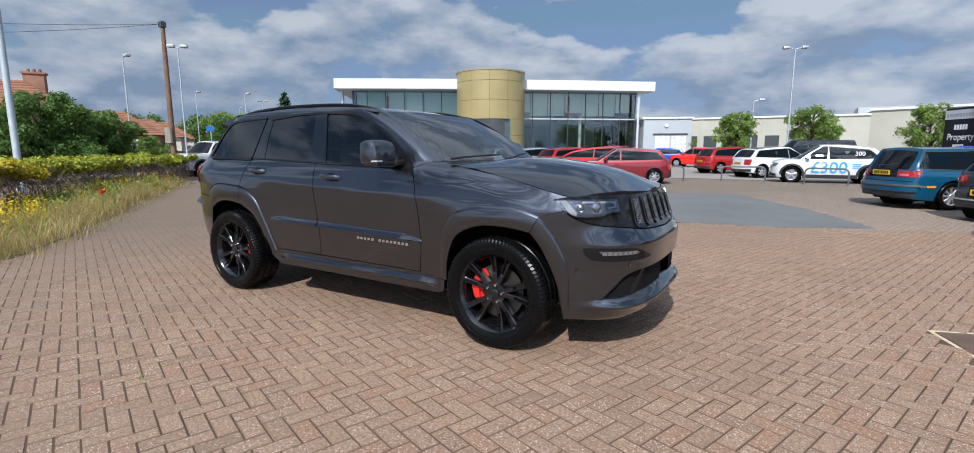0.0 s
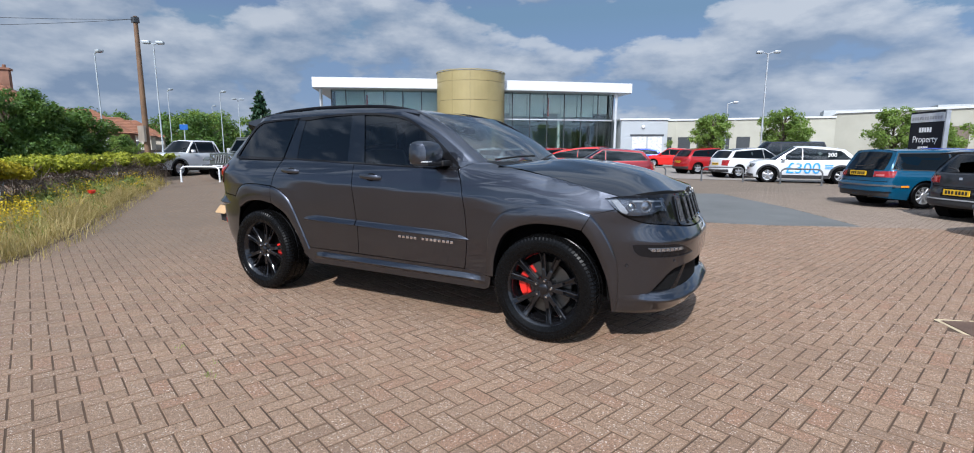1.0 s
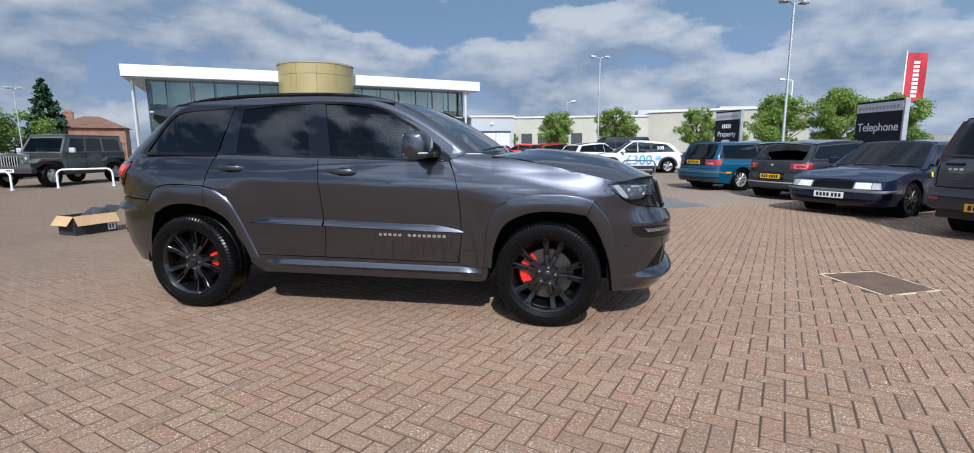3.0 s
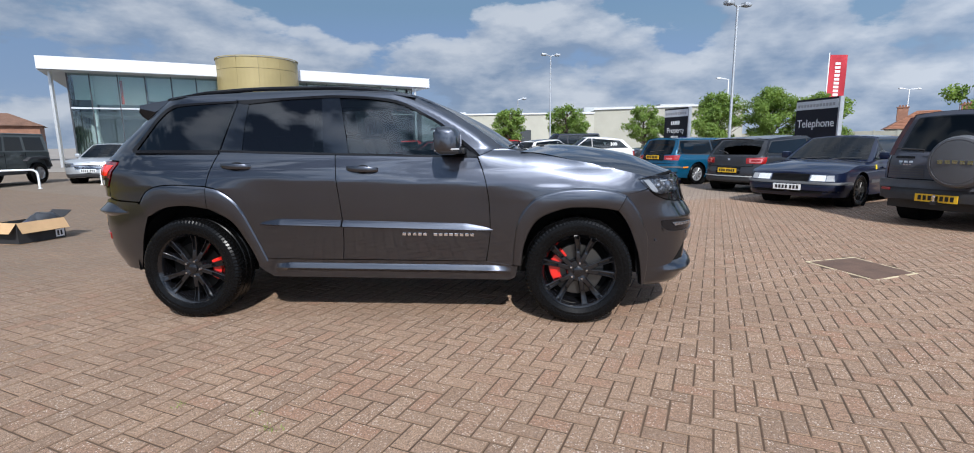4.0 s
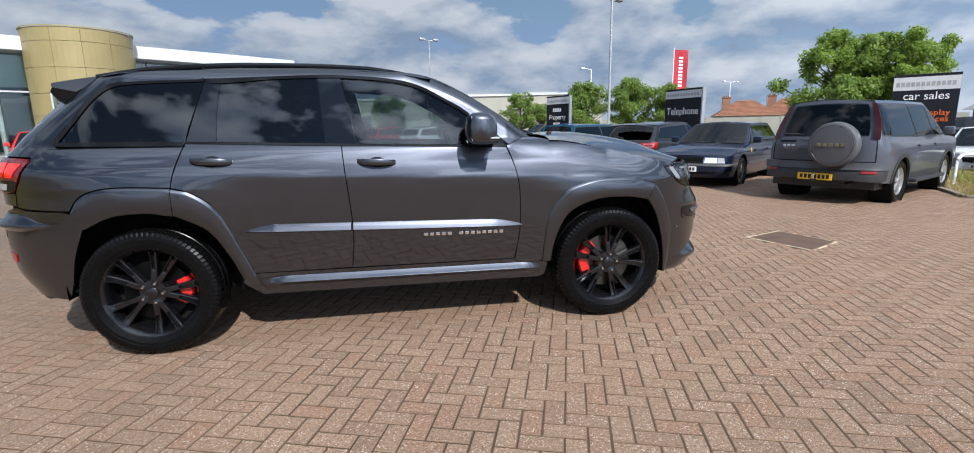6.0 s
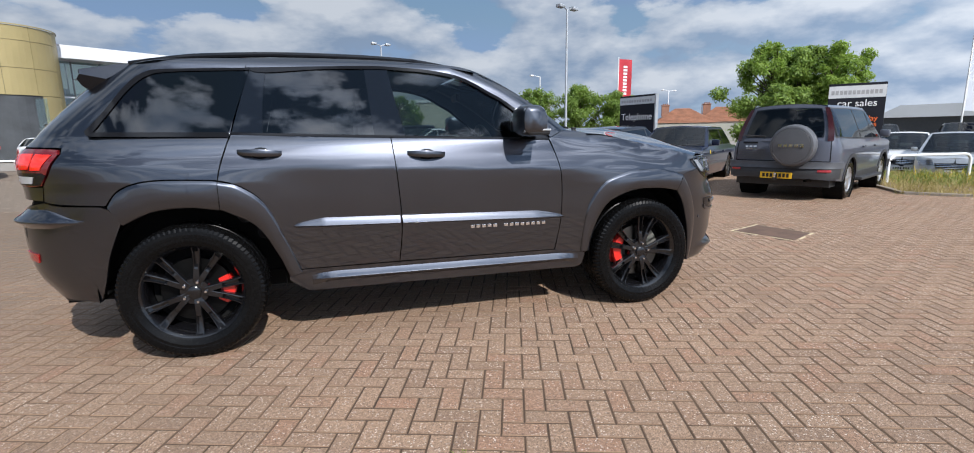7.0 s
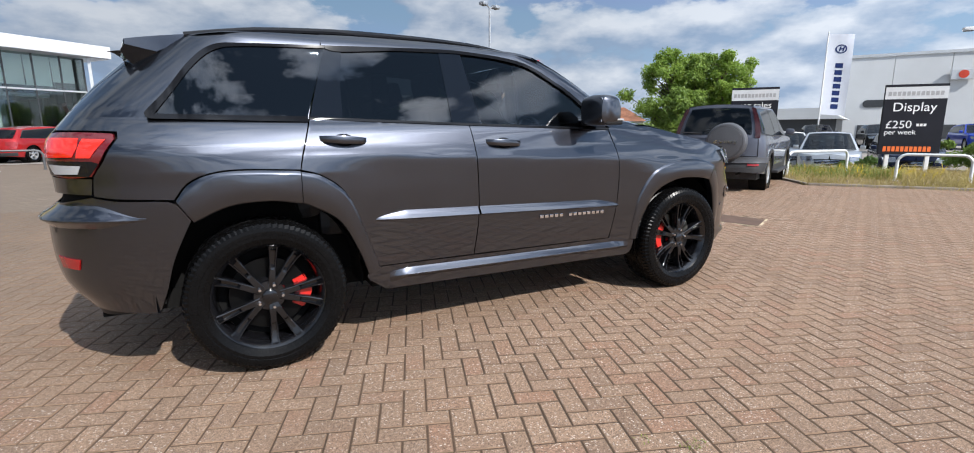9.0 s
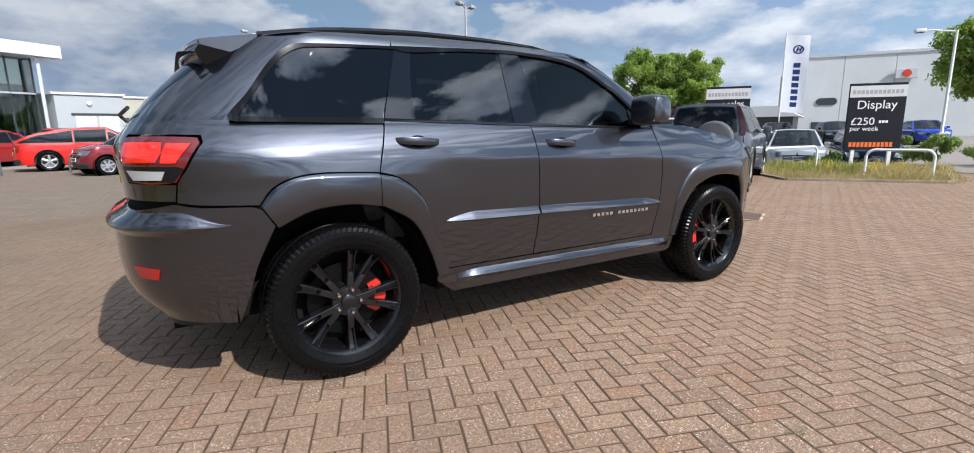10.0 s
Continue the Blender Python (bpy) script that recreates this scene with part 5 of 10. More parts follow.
def spoke(bm, a0, a1, r0, r1, w0, w1, y0, y1, t0, t1):
    """A bevelled bar from angle a0 at radius r0 to angle a1 at radius r1; y0, y1: its outer face; t0, t1: depth."""
    rows = []
    for k in range(7):
        s = k / 6
        a, r = a0 + (a1 - a0) * s, r0 + (r1 - r0) * s
        w, y, t = w0 + (w1 - w0) * s, y0 + (y1 - y0) * (s ** 1.3), t0 + (t1 - t0) * s
        c = Vector((r * math.cos(a), 0, r * math.sin(a)))
        side = Vector((-math.sin(a), 0, math.cos(a)))
        rows.append([bm.verts.new(c + side * q * w / 2 + Vector((0, yy, 0))) for q, yy in ((-1, y + t), (-1, y + 0.008), (-0.62, y), (0.62, y), (1, y + 0.008), (1, y + t))])
    for p, q in zip(rows, rows[1:]):
        for i in range(6):
            j = (i + 1) % 6
            bm.faces.new((p[i], p[j], q[j], q[i]))
    bm.faces.new(rows[0]), bm.faces.new(rows[-1])


def pocket_spoke(bm, a, q):
    """One arm of a forked pair: leaves the hub beside the nut at angle a, bends out to side q, with a sunk pocket near the rim."""
    off = table([(0.045, 0.07), (0.085, 0.17), (0.13, 0.205), (0.20, 0.225), (0.272, 0.245)])
    wide = table([(0.045, 0.046), (0.085, 0.040), (0.13, 0.036), (0.20, 0.043), (0.245, 0.050), (0.272, 0.070)])
    face = table([(0.045, -0.092), (0.085, -0.098), (0.15, -0.094), (0.22, -0.103), (0.272, -0.118)])
    rows = []
    for k in range(19):
        r = 0.045 + 0.227 * k / 18
        th, w, y = a + q * off(r), wide(r) / 2, face(r)
        c, side = Vector((r * math.cos(th), 0, r * math.sin(th))), Vector((-math.sin(th), 0, math.cos(th)))
        p = 0.022 * min(1.0, max(0.0, min((r - 0.145) / 0.012, (0.252 - r) / 0.010)))
        rows.append([bm.verts.new(c + side * v * w + Vector((0, y + d, 0))) for v, d in
                     ((-1, 0.05), (-1, 0.011), (-0.86, 0.003), (-0.70, 0.0), (-0.56, 0.0), (-0.48, p), (0.48, p), (0.56, 0.0), (0.70, 0.0), (0.86, 0.003), (1, 0.011), (1, 0.05))])
    for s, t in zip(rows, rows[1:]):
        for i in range(12):
            j = (i + 1) % 12
            bm.faces.new((s[i], s[j], t[j], t[i]))
    bm.faces.new(rows[0]), bm.faces.new(rows[-1])


def srt_wheel(name, parent, x, y, side, caliper, spin, span=1.0):
    """A black twin-spoke wheel with its brake; y is the tyre's middle, side -1 right, 1 left; caliper: the angle it sits at."""
    w = thing(name, "", "", m=None)
    w.parent = parent
    m = pose(x, y, 0.386, 0, 0, 0) if side < 0 else pose(x, y, 0.386, 0, 0, 180)
    w.matrix_basis = m
    sg = 1 if side < 0 else -1
    part("tyre", tyre_bm(0.386, 0.268, 0.285), M_TYRE, w, "black road tyre with fine shoulder blocks")
    bm = bmesh.new()
    turn = pose(0, 0, 0, 90, 0, 0)
    lathe(bm, [(0.275, 0.128), (0.283, 0.122), (0.282, 0.112), (0.262, 0.100), (0.252, 0.070), (0.246, -0.02), (0.250, -0.10), (0.268, -0.125), (0.258, -0.125), (0.238, -0.09), (0.236, 0.0), (0.240, 0.07), (0.252, 0.108), (0.268, 0.124)], 72, turn, cap=False)
    part("rim", bm, M_SATIN, w, "satin black alloy rim", True)
    for k in range(5):
        a = radians(spin + 72 * k)
        bm = bmesh.new()
        for q in (-1, 1):
            pocket_spoke(bm, a, q)
        part("spoke", bm, M_SATIN, w, "pair of satin black spokes with recessed pockets")
    bm = bmesh.new()
    lathe(bm, [(0.0, 0.108), (0.028, 0.108), (0.034, 0.104), (0.036, 0.092), (0.075, 0.088), (0.086, 0.070), (0.086, 0.0), (0.0, 0.0)], 32, turn)
    part("hub", bm, M_SATIN, w, "", True)
    for k in range(5):
        a = radians(spin + 72 * k)
        bm = bmesh.new()
        lathe(bm, [(0.0, 0.112), (0.007, 0.112), (0.010, 0.106), (0.011, 0.085), (0.0, 0.085)], 10, Matrix.Translation((0.060 * math.cos(a), 0, 0.060 * math.sin(a))) @ turn)
        part("wheel_nut", bm, M_CHROME, w, "chrome wheel nut", True)
    bm = bmesh.new()
    lathe(bm, [(0.08, 0.03), (0.185, 0.03), (0.188, 0.026), (0.188, 0.002), (0.185, -0.002), (0.08, -0.002)], 48, turn)
    part("brake_disc", bm, M_STEEL if span > 1 else M_DARKSTEEL, w, "steel brake disc", True)
    bm = bmesh.new()
    a = radians(caliper)
    if sg < 0:
        a = math.pi - a
    for r0, r1, y0, y1, half in ((0.128, 0.204, -0.044, -0.03, 0.62), (0.146, 0.208, -0.062, -0.044, 0.50), (0.190, 0.212, -0.044, 0.05, 0.60)):
        rows = []
        for i in range(9):
            th = a + span * (2 * half * i / 8 - half)
            k = 1.0 - 0.10 * abs(i - 4) / 4
            rows.append([bm.verts.new((r * math.cos(th), yy, r * math.sin(th))) for r, yy in ((r0, y0), (r1 * k, y0), (r1 * k, y1), (r0, y1))])
        for p, q in zip(rows, rows[1:]):
            for i in range(4):
                bm.faces.new((p[i], p[(i + 1) % 4], q[(i + 1) % 4], q[i]))
        bm.faces.new(rows[0]), bm.faces.new(rows[-1])
    part("brake_caliper", bm, M_CALIPER, w, "glossy red brake caliper", True)
    bm = bmesh.new()
    lathe(bm, [(0.0, -0.02), (0.235, -0.02), (0.235, -0.04), (0.0, -0.04)], 32, turn)
    part("backing_plate", bm, M_LINER, w)
    return w


def plain_wheel(parent, x, y, side, r, width, rim_mat, spokes=5, rim_k=0.66, name="wheel", fat=0.5):
    w = thing(name, "", "")
    w.parent = parent
    w.matrix_basis = pose(x, y, r) if side < 0 else pose(x, y, r, 0, 0, 180)
    rr = r * rim_k
    part("tyre", tyre_bm(r, rr, width, 28, 0.005), M_TYRE, w, "", True)
    bm = bmesh.new()
    turn = pose(0, 0, 0, 90, 0, 0)
    h = width / 2
    lathe(bm, [(rr + 0.004, h * 0.86), (rr - 0.012, h * 0.82), (rr - 0.03, h * 0.3), (rr - 0.03, -h * 0.7), (0.0, -h * 0.7)], 28, turn, cap=False)
    for k in range(spokes):
        a = 2 * math.pi * k / spokes + 0.3
        wd = 2 * math.pi * rr / spokes * fat * 0.62
        spoke(bm, a, a, 0.03, rr - 0.01, wd * 0.7, wd, -h * 0.80, -h * 0.72, h * 0.4, h * 0.4)
    lathe(bm, [(0.0, h * 0.86), (0.05, h * 0.84), (0.065, h * 0.7), (0.065, 0.0)], 16, turn, cap=False)
    part("rim", bm, rim_mat, w, "", True)
    return w


# ---- the dark grey sport utility vehicle ----
JEEP = Skin(0.955, 2.375, -2.486, 1.45, -1.5, 3.1, 3.05,
            table([(0.2, 0.105), (0.32, 0.088), (0.44, 0.074), (0.6, 0.055), (0.73, 0.040), (0.85, 0.029), (0.97, 0.0195), (1.035, 0.0162), (1.045, 0.0166), (1.055, 0.0192),
                   (1.10, 0.0312), (1.16, 0.0495), (1.205, 0.0655), (1.232, 0.081), (1.26, 0.106), (1.64, 0.215), (1.69, 0.25), (1.74, 0.34)]),
            table([(0.2, 0.08), (0.30, 0.01), (0.42, -0.022), (0.60, -0.024), (0.745, -0.030), (0.765, -0.026), (0.80, -0.004), (0.88, 0.045), (1.05, 0.10), (1.15, 0.14), (1.3, 0.24)]),
            table([(0.2, 0.22), (0.36, 0.16), (0.46, 0.06), (0.54, 0.02), (0.70, 0.0), (0.815, 0.0), (0.885, 0.055), (0.95, 0.05), (1.08, 0.045), (1.19, 0.07), (1.30, 0.09), (1.8, 0.10)]),
            table([(0.7, 1.215), (1.05, 1.245), (1.5, 1.165), (1.94, 1.06), (2.4, 1.04)]), fall=0.036, swell=(1.42, -1.42),
            flat=table([(0.3, 0.07), (0.85, 0.085), (1.0, 0.09), (1.15, 0.06), (1.3, 0.045), (1.42, 0.01), (1.6, -0.02)]),
            slide=table([(1.17, 0.0), (1.22, 0.025), (1.30, 0.08), (1.40, 0.19), (1.50, 0.31), (1.60, 0.43), (1.72, 0.575)]))
# the panes lie flat, leaning in by one constant slope
PANES = Skin(0.955, 2.375, -2.486, 1.45, -1.5, 3.1, 3.05, lambda z: 0.106 + 0.2868 * (z - 1.26), JEEP.nose_in, JEEP.tail_in)
roof_z = table([(0.28, 1.668), (0.0, 1.712), (-0.4, 1.737), (-0.85, 1.742), (-1.4, 1.718), (-1.8, 1.675), (-2.12, 1.63)])
bonnet_z = table([(1.05, 1.268), (1.33, 1.282), (1.63, 1.25), (1.94, 1.195), (2.17, 1.11), (2.29, 1.058)])
F_ARCH_OUT = [(0.985, 0.42), (0.995, 0.58), (1.028, 0.76), (1.131, 0.905), (1.25, 0.955), (1.389, 0.983), (1.55, 0.985), (1.68, 0.967), (1.785, 0.935)]
F_ARCH_IN = [(1.725, 0.825), (1.607, 0.845), (1.4575, 0.852), (1.30, 0.828), (1.155, 0.75), (1.072, 0.58), (1.05, 0.42)]
R_ARCH_OUT = [(-1.815, 0.895), (-1.76, 0.965), (-1.67, 1.008), (-1.53, 1.022), (-1.30, 1.012), (-1.17, 0.978), (-1.05, 0.88), (-0.955, 0.67), (-0.87, 0.44)]
R_ARCH_IN = [(-0.945, 0.42), (-1.0, 0.57), (-1.10, 0.745), (-1.25, 0.84), (-1.43, 0.870), (-1.60, 0.855), (-1.75, 0.79)]


def jeep():
    car = thing("sport_utility_vehicle", "dark grey metallic sport utility vehicle with black wheels and smoked windows", "car")
    S = JEEP.lift(0.0)
    P = lambda name, outline, mat, lift=0.0, label="", parent=car, step=0.04, rim=0.014: both_sides(name, outline, JEEP.lift(lift), mat, parent, step, rim, label)
    # dark inner shell behind the shut lines
    shell = flow([(-2.9, 0.40), (-2.0, 0.40)], [(-2.0, 0.40), (-1.95, 0.60), (-1.85, 0.80), (-1.62, 0.93), (-1.4, 0.93), (-1.1, 0.82), (-0.98, 0.6), (-0.93, 0.36)],
                 [(-0.93, 0.36), (1.03, 0.36)], [(1.03, 0.36), (1.06, 0.62), (1.15, 0.80), (1.35, 0.91), (1.6, 0.91), (1.76, 0.82), (1.87, 0.62), (1.92, 0.34)],
                 [(1.92, 0.34), (2.9, 0.34)], [(2.9, 0.34), (2.9, 0.98)], [(2.9, 0.98), (1.9, 1.0)], [(1.9, 1.0), (1.4, 1.12), (0.8, 1.18), (-2.0, 1.24)], [(-2.0, 1.24), (-2.9, 1.1)], [(-2.9, 1.1), (-2.9, 0.40)], step=0.06)
    P("inner_shell", shell, M_LINER, -0.03, step=0.09, rim=0.0)
    # wings, doors, quarters
    P("front_wing", flow([(0.742, 1.212), (0.791, 1.07), (0.821, 0.90), (0.826, 0.67), (0.806, 0.52), (0.791, 0.42)], [(0.791, 0.42), (0.985, 0.42)], F_ARCH_OUT,
                         [(1.785, 0.935), (1.94, 0.975)], [(1.94, 0.975), (1.882, 1.046)], [(1.882, 1.046), (1.965, 1.058)], [(1.965, 1.058), (1.72, 1.115), (1.5, 1.163), (1.25, 1.210), (1.05, 1.243)], [(1.05, 1.243), (0.95, 1.262), (0.86, 1.262)], [(0.86, 1.262), (0.742, 1.212)]), M_PAINT, step=0.022)
    fd = P("front_door", flow([(0.733, 1.206), (0.785, 1.07), (0.815, 0.90), (0.820, 0.67), (0.80, 0.52), (0.785, 0.449)], [(0.785, 0.449), (-0.283, 0.458)], [(-0.283, 0.458), (-0.262, 0.74), (-0.303, 1.236)], [(-0.303, 1.236), (0.733, 1.206)]), M_PAINT, step=0.02)
    rd = P("rear_door", flow([(-0.309, 1.237), (-0.268, 0.74), (-0.289, 0.458)], [(-0.289, 0.458), (-0.878, 0.459)], [(-0.878, 0.459), (-0.962, 0.67), (-1.055, 0.89), (-1.17, 0.985), (-1.268, 1.016)], [(-1.268, 1.016), (-1.25, 1.09), (-1.195, 1.268)], [(-1.195, 1.268), (-0.309, 1.237)]), M_PAINT, step=0.02)
    P("rear_quarter", flow([(-1.201, 1.271), (-1.255, 1.10), (-1.273, 1.018)], [(-1.273, 1.018), (-1.53, 1.03), (-1.67, 1.016), (-1.765, 0.972), (-1.822, 0.900)], [(-1.822, 0.900), (-2.06, 0.912), (-2.15, 0.925)], [(-2.15, 0.925), (-2.135, 1.01), (-2.09, 1.065), (-2.025, 1.175)],
                           [(-2.025, 1.175), (-2.045, 1.205), (-2.47, 1.212)], [(-2.47, 1.212), (-2.60, 1.25), (-2.60, 1.32), (-2.58, 1.38), (-2.56, 1.45), (-2.53, 1.52), (-2.48, 1.59), (-2.38, 1.665)], [(-2.38, 1.665), (-1.95, 1.682), (-1.5, 1.690), (-1.088, 1.704)], [(-1.088, 1.70), (-1.105, 1.64), (-1.201, 1.271)]), M_PAINT, step=0.02)
    # arch flares, split at the door's edge
    cut = -1.272
    lo = [p for p in R_ARCH_OUT if p[0] > cut]
    hi = [p for p in R_ARCH_OUT if p[0] < cut]
    li = [p for p in R_ARCH_IN if p[0] > cut]
    hi_in = [p for p in R_ARCH_IN if p[0] < cut]
    def band(name, outer, inner, lift=0.012):
        """A flare: a raised band between two curves, stepping up from its outer edge, folded in at the lip."""
        def even(pts, n):
            ds = [0.0]
            for p, q in zip(pts, pts[1:]):
                ds.append(ds[-1] + math.hypot(q[0] - p[0], q[1] - p[1]))
            fx, fz = table([(d, p[0]) for d, p in zip(ds, pts)]), table([(d, p[1]) for d, p in zip(ds, pts)])
            return [(fx(ds[-1] * k / n), fz(ds[-1] * k / n)) for k in range(n + 1)]
        o, i = even(outer, 40), even(inner, 40)
        rows = ((0.0, 0.001), (0.03, 0.004), (0.085, lift * 0.9), (0.13, lift), (0.5, lift + 0.004), (0.93, lift + 0.005), (0.985, lift + 0.001), (1.0, lift - 0.008), (1.0, lift - 0.045))
        for sg in (1, -1):
            def f(k, w, sg=sg):
                k, (v, out) = int(k), rows[int(w)]
                u, z = o[k][0] + (i[k][0] - o[k][0]) * v, o[k][1] + (i[k][1] - o[k][1]) * v
                x, y, z = JEEP.at(u, z, out)
                return x, sg * y, z
            part(name, grid_mesh(name, f, range(41), range(len(rows))), M_PAINT, car)
    band("rear_arch_flare", [*hi, (cut - 0.002, 1.008)], [*hi_in[::-1], (cut - 0.002, 0.846)])
    band("rear_arch_flare", [(cut + 0.002, 1.006), *lo], [(cut + 0.002, 0.848), *li[::-1]])
    band("front_arch_flare", F_ARCH_OUT, F_ARCH_IN[::-1])
    band("front_arch_flare", [(1.788, 0.932), (1.87, 0.83), (1.93, 0.72), (1.972, 0.62), (1.99, 0.45), (1.985, 0.265)], [(1.729, 0.823), (1.79, 0.745), (1.852, 0.62), (1.905, 0.48), (1.950, 0.265)])
    # sill with its stepped moulding
    P("sill", flow([(-0.93, 0.455), (0.79, 0.445)], [(0.79, 0.445), (1.02, 0.41)], [(1.02, 0.41), (1.00, 0.325), (0.95, 0.305)], [(0.95, 0.305), (-0.84, 0.315)], [(-0.84, 0.315), (-0.95, 0.40), (-0.93, 0.455)]), M_PAINT, 0.004, step=0.03)
    def step_edge(u, v):
        k = min(1.0, max(0.0, min((u + 0.82) / 0.12, (0.97 - u) / 0.14)))
        z = 0.424 - 0.008 * u - 0.036 * min(v, 1.0) - 0.03 * max(v - 1.0, 0.0) - (1 - k) * 0.012
        return JEEP.at(u, z, 0.006 + k * (0.034 * min(v, 1.0) ** 1.1 - 0.04 * max(v - 1.0, 0.0)))
    for sg in (1, -1):
        part("sill_step", grid_mesh("sill_step", lambda u, v: (step_edge(u, v)[0], sg * step_edge(u, v)[1], step_edge(u, v)[2]), spread(-0.82, 0.97, 50), [0, 0.3, 0.6, 0.9, 1.0, 1.1, 1.5, 2.0]), M_PAINT, car, "sill step catching the sky")
    # door mouldings: a ledge that faces the sky
    def ledge(x0, x1, taper0, taper1):
        top = lambda x: 0.768 - 0.026 * (x + 0.27) + 0.0
        def f(u, v, out):
            # v from 0 (top) to 1 (bottom edge)
            k = min(1.0, (u - x0) / taper0 if taper0 else 1.0, (x1 - u) / taper1 if taper1 else 1.0)
            k = max(k, 0.0) ** 0.6
            z = top(u) - (0.010 + 0.045 * v) - (1 - k) * 0.045 * (1 - v)
            x, y, zz = JEEP.at(u, z, 0.001 + 0.030 * k * v ** 1.2 + out)
            return x, y, zz
        return f, [(x0, 0.0), (x1, 0.0), (x1, 1.0), (x0, 1.0)]
    for (name, doors, x0, x1, t0, t1) in (("door_moulding", rd, -0.90, -0.276, 0.17, 0), ("door_moulding", fd, -0.262, 0.845, 0, 0.2)):
        f, _ = ledge(x0, x1, t0, t1)
        for door, mir in zip(doors, (False, True)):
            us = spread(x0, x1, 40)
            g = lambda u, v: f(u, v, 0.0)
            sg = -1 if mir else 1
            def h(u, v):
                if v <= 1.0:
                    x, y, z = g(u, v)
                else:
                    x, y, z = g(u, 1.0)
                    x2, y2, _ = JEEP.at(u, z - 0.012 * (v - 1), -0.002)
                    y, z = y + (y2 - y) * (v - 1), z - 0.012 * (v - 1)
                return x, sg * y, z
            part(name, grid_mesh(name, h, us, [0, 0.25, 0.5, 0.75, 0.95, 1.0, 1.05, 1.5, 2.0]), M_PAINT, door)
    # model name on the front doors: plain raised bars
    for door, sg in zip(fd, (1, -1)):
        for k in range(14):
            if k == 5:
                continue
            u = 0.178 + 0.0385 * k
            bm = bmesh.new()
            x, y, z = JEEP.at(u, 0.668 - 0.006 * k / 13, 0.004)
            box(bm, x, x + 0.027, sg * y - 0.003, sg * y + 0.003, z - 0.024, z - 0.004, 0.0015)
            part("badge_bar", bm, M_CHROME, door, "small chrome badge mark")
    # handles
    for doors, u0, z0 in ((fd, -0.215, 1.138), (rd, -1.165, 1.166)):
        for door, sg in zip(doors, (1, -1)):
            bm = bmesh.new()
            rows = []
            for i in range(13):
                s = i / 12
                u = u0 + 0.235 * s
                hgt = 0.014 + 0.006 * math.sin(math.pi * s)
                o = 0.004 + 0.042 * math.sin(math.pi * min(max(s, 0.0), 1.0)) ** 0.5
                x, y, z = JEEP.at(u, z0 - 0.012 * s, 0)
                rows.append([bm.verts.new((x, sg * (y - o + dy), z + dz)) for dy, dz in ((0.014, hgt), (0.004, hgt), (0.0, hgt * 0.5), (0.0, -hgt * 0.5), (0.004, -hgt), (0.014, -hgt))])
            for a, b in zip(rows, rows[1:]):
                for i in range(6):
                    bm.faces.new((a[i], a[(i + 1) % 6], b[(i + 1) % 6], b[i]))
            bm.faces.new(rows[0]), bm.faces.new(rows[-1])
            part("door_handle", bm, M_PAINT, door, "body-coloured door handle with a bright edge", True)
            cup = [(u0 + 0.12 + 0.052 * math.cos(t), z0 - 0.008 + 0.032 * math.sin(t)) for t in spread(0, 2 * math.pi, 24)[:-1]]
            part("handle_recess", panel_mesh("handle_recess", cup, JEEP.lift(0.002), 0.02, 0.0, sg < 0), M_GLOSSBLACK, door)
    # greenhouse
    rail_top = table([(0.93, 1.263), (0.66, 1.455), (0.40, 1.607), (0.22, 1.672), (0.0, 1.694), (-0.4, 1.714)])
    def rolled(u, z, out):
        t = min(max(1.0 - (rail_top(u) - z) / 0.085, 0.0), 1.0)
        return JEEP.at(u, z, out - 0.06 * t * t * min(max((u - 0.10) / 0.25, 0.0), 1.0))
    both_sides("cant_rail", flow([(-1.098, 1.645), (-0.44, 1.668), (-0.29, 1.667), (-0.02, 1.648), (0.18, 1.607), (0.36, 1.514), (0.49, 1.436), (0.755, 1.222)], [(0.755, 1.222), (0.86, 1.262), (0.93, 1.263)],
                        [(0.93, 1.263), (0.66, 1.455), (0.40, 1.607), (0.22, 1.672), (0.0, 1.694), (-0.4, 1.714), (-0.85, 1.716), (-1.098, 1.706)], [(-1.098, 1.706), (-1.098, 1.645)], step=0.025), rolled, M_PAINT, car, 0.022, 0.014)
    fw = flow([(-0.215, 1.242), (-0.294, 1.650)], [(-0.294, 1.650), (-0.03, 1.632), (0.173, 1.590), (0.349, 1.500), (0.474, 1.425), (0.735, 1.216)], [(0.735, 1.216), (-0.215, 1.242)])
    for door, mir in zip(fd, (False, True)):
        part("door_window", panel_mesh("door_window", fw, PANES.lift(-0.012), 0.06, 0.0, mir), M_TINT, door, "lightly tinted door window")
    rw = flow([(-0.437, 1.650), (-0.402, 1.244)], [(-0.402, 1.244), (-1.03, 1.264)], [(-1.03, 1.264), (-1.022, 1.45), (-0.998, 1.618)], [(-0.998, 1.618), (-0.70, 1.642), (-0.437, 1.650)])
    for door, mir in zip(rd, (False, True)):
        part("door_window", panel_mesh("door_window", rw, PANES.lift(-0.006), 0.06, 0.0, mir), M_SMOKED, door, "smoked door window")
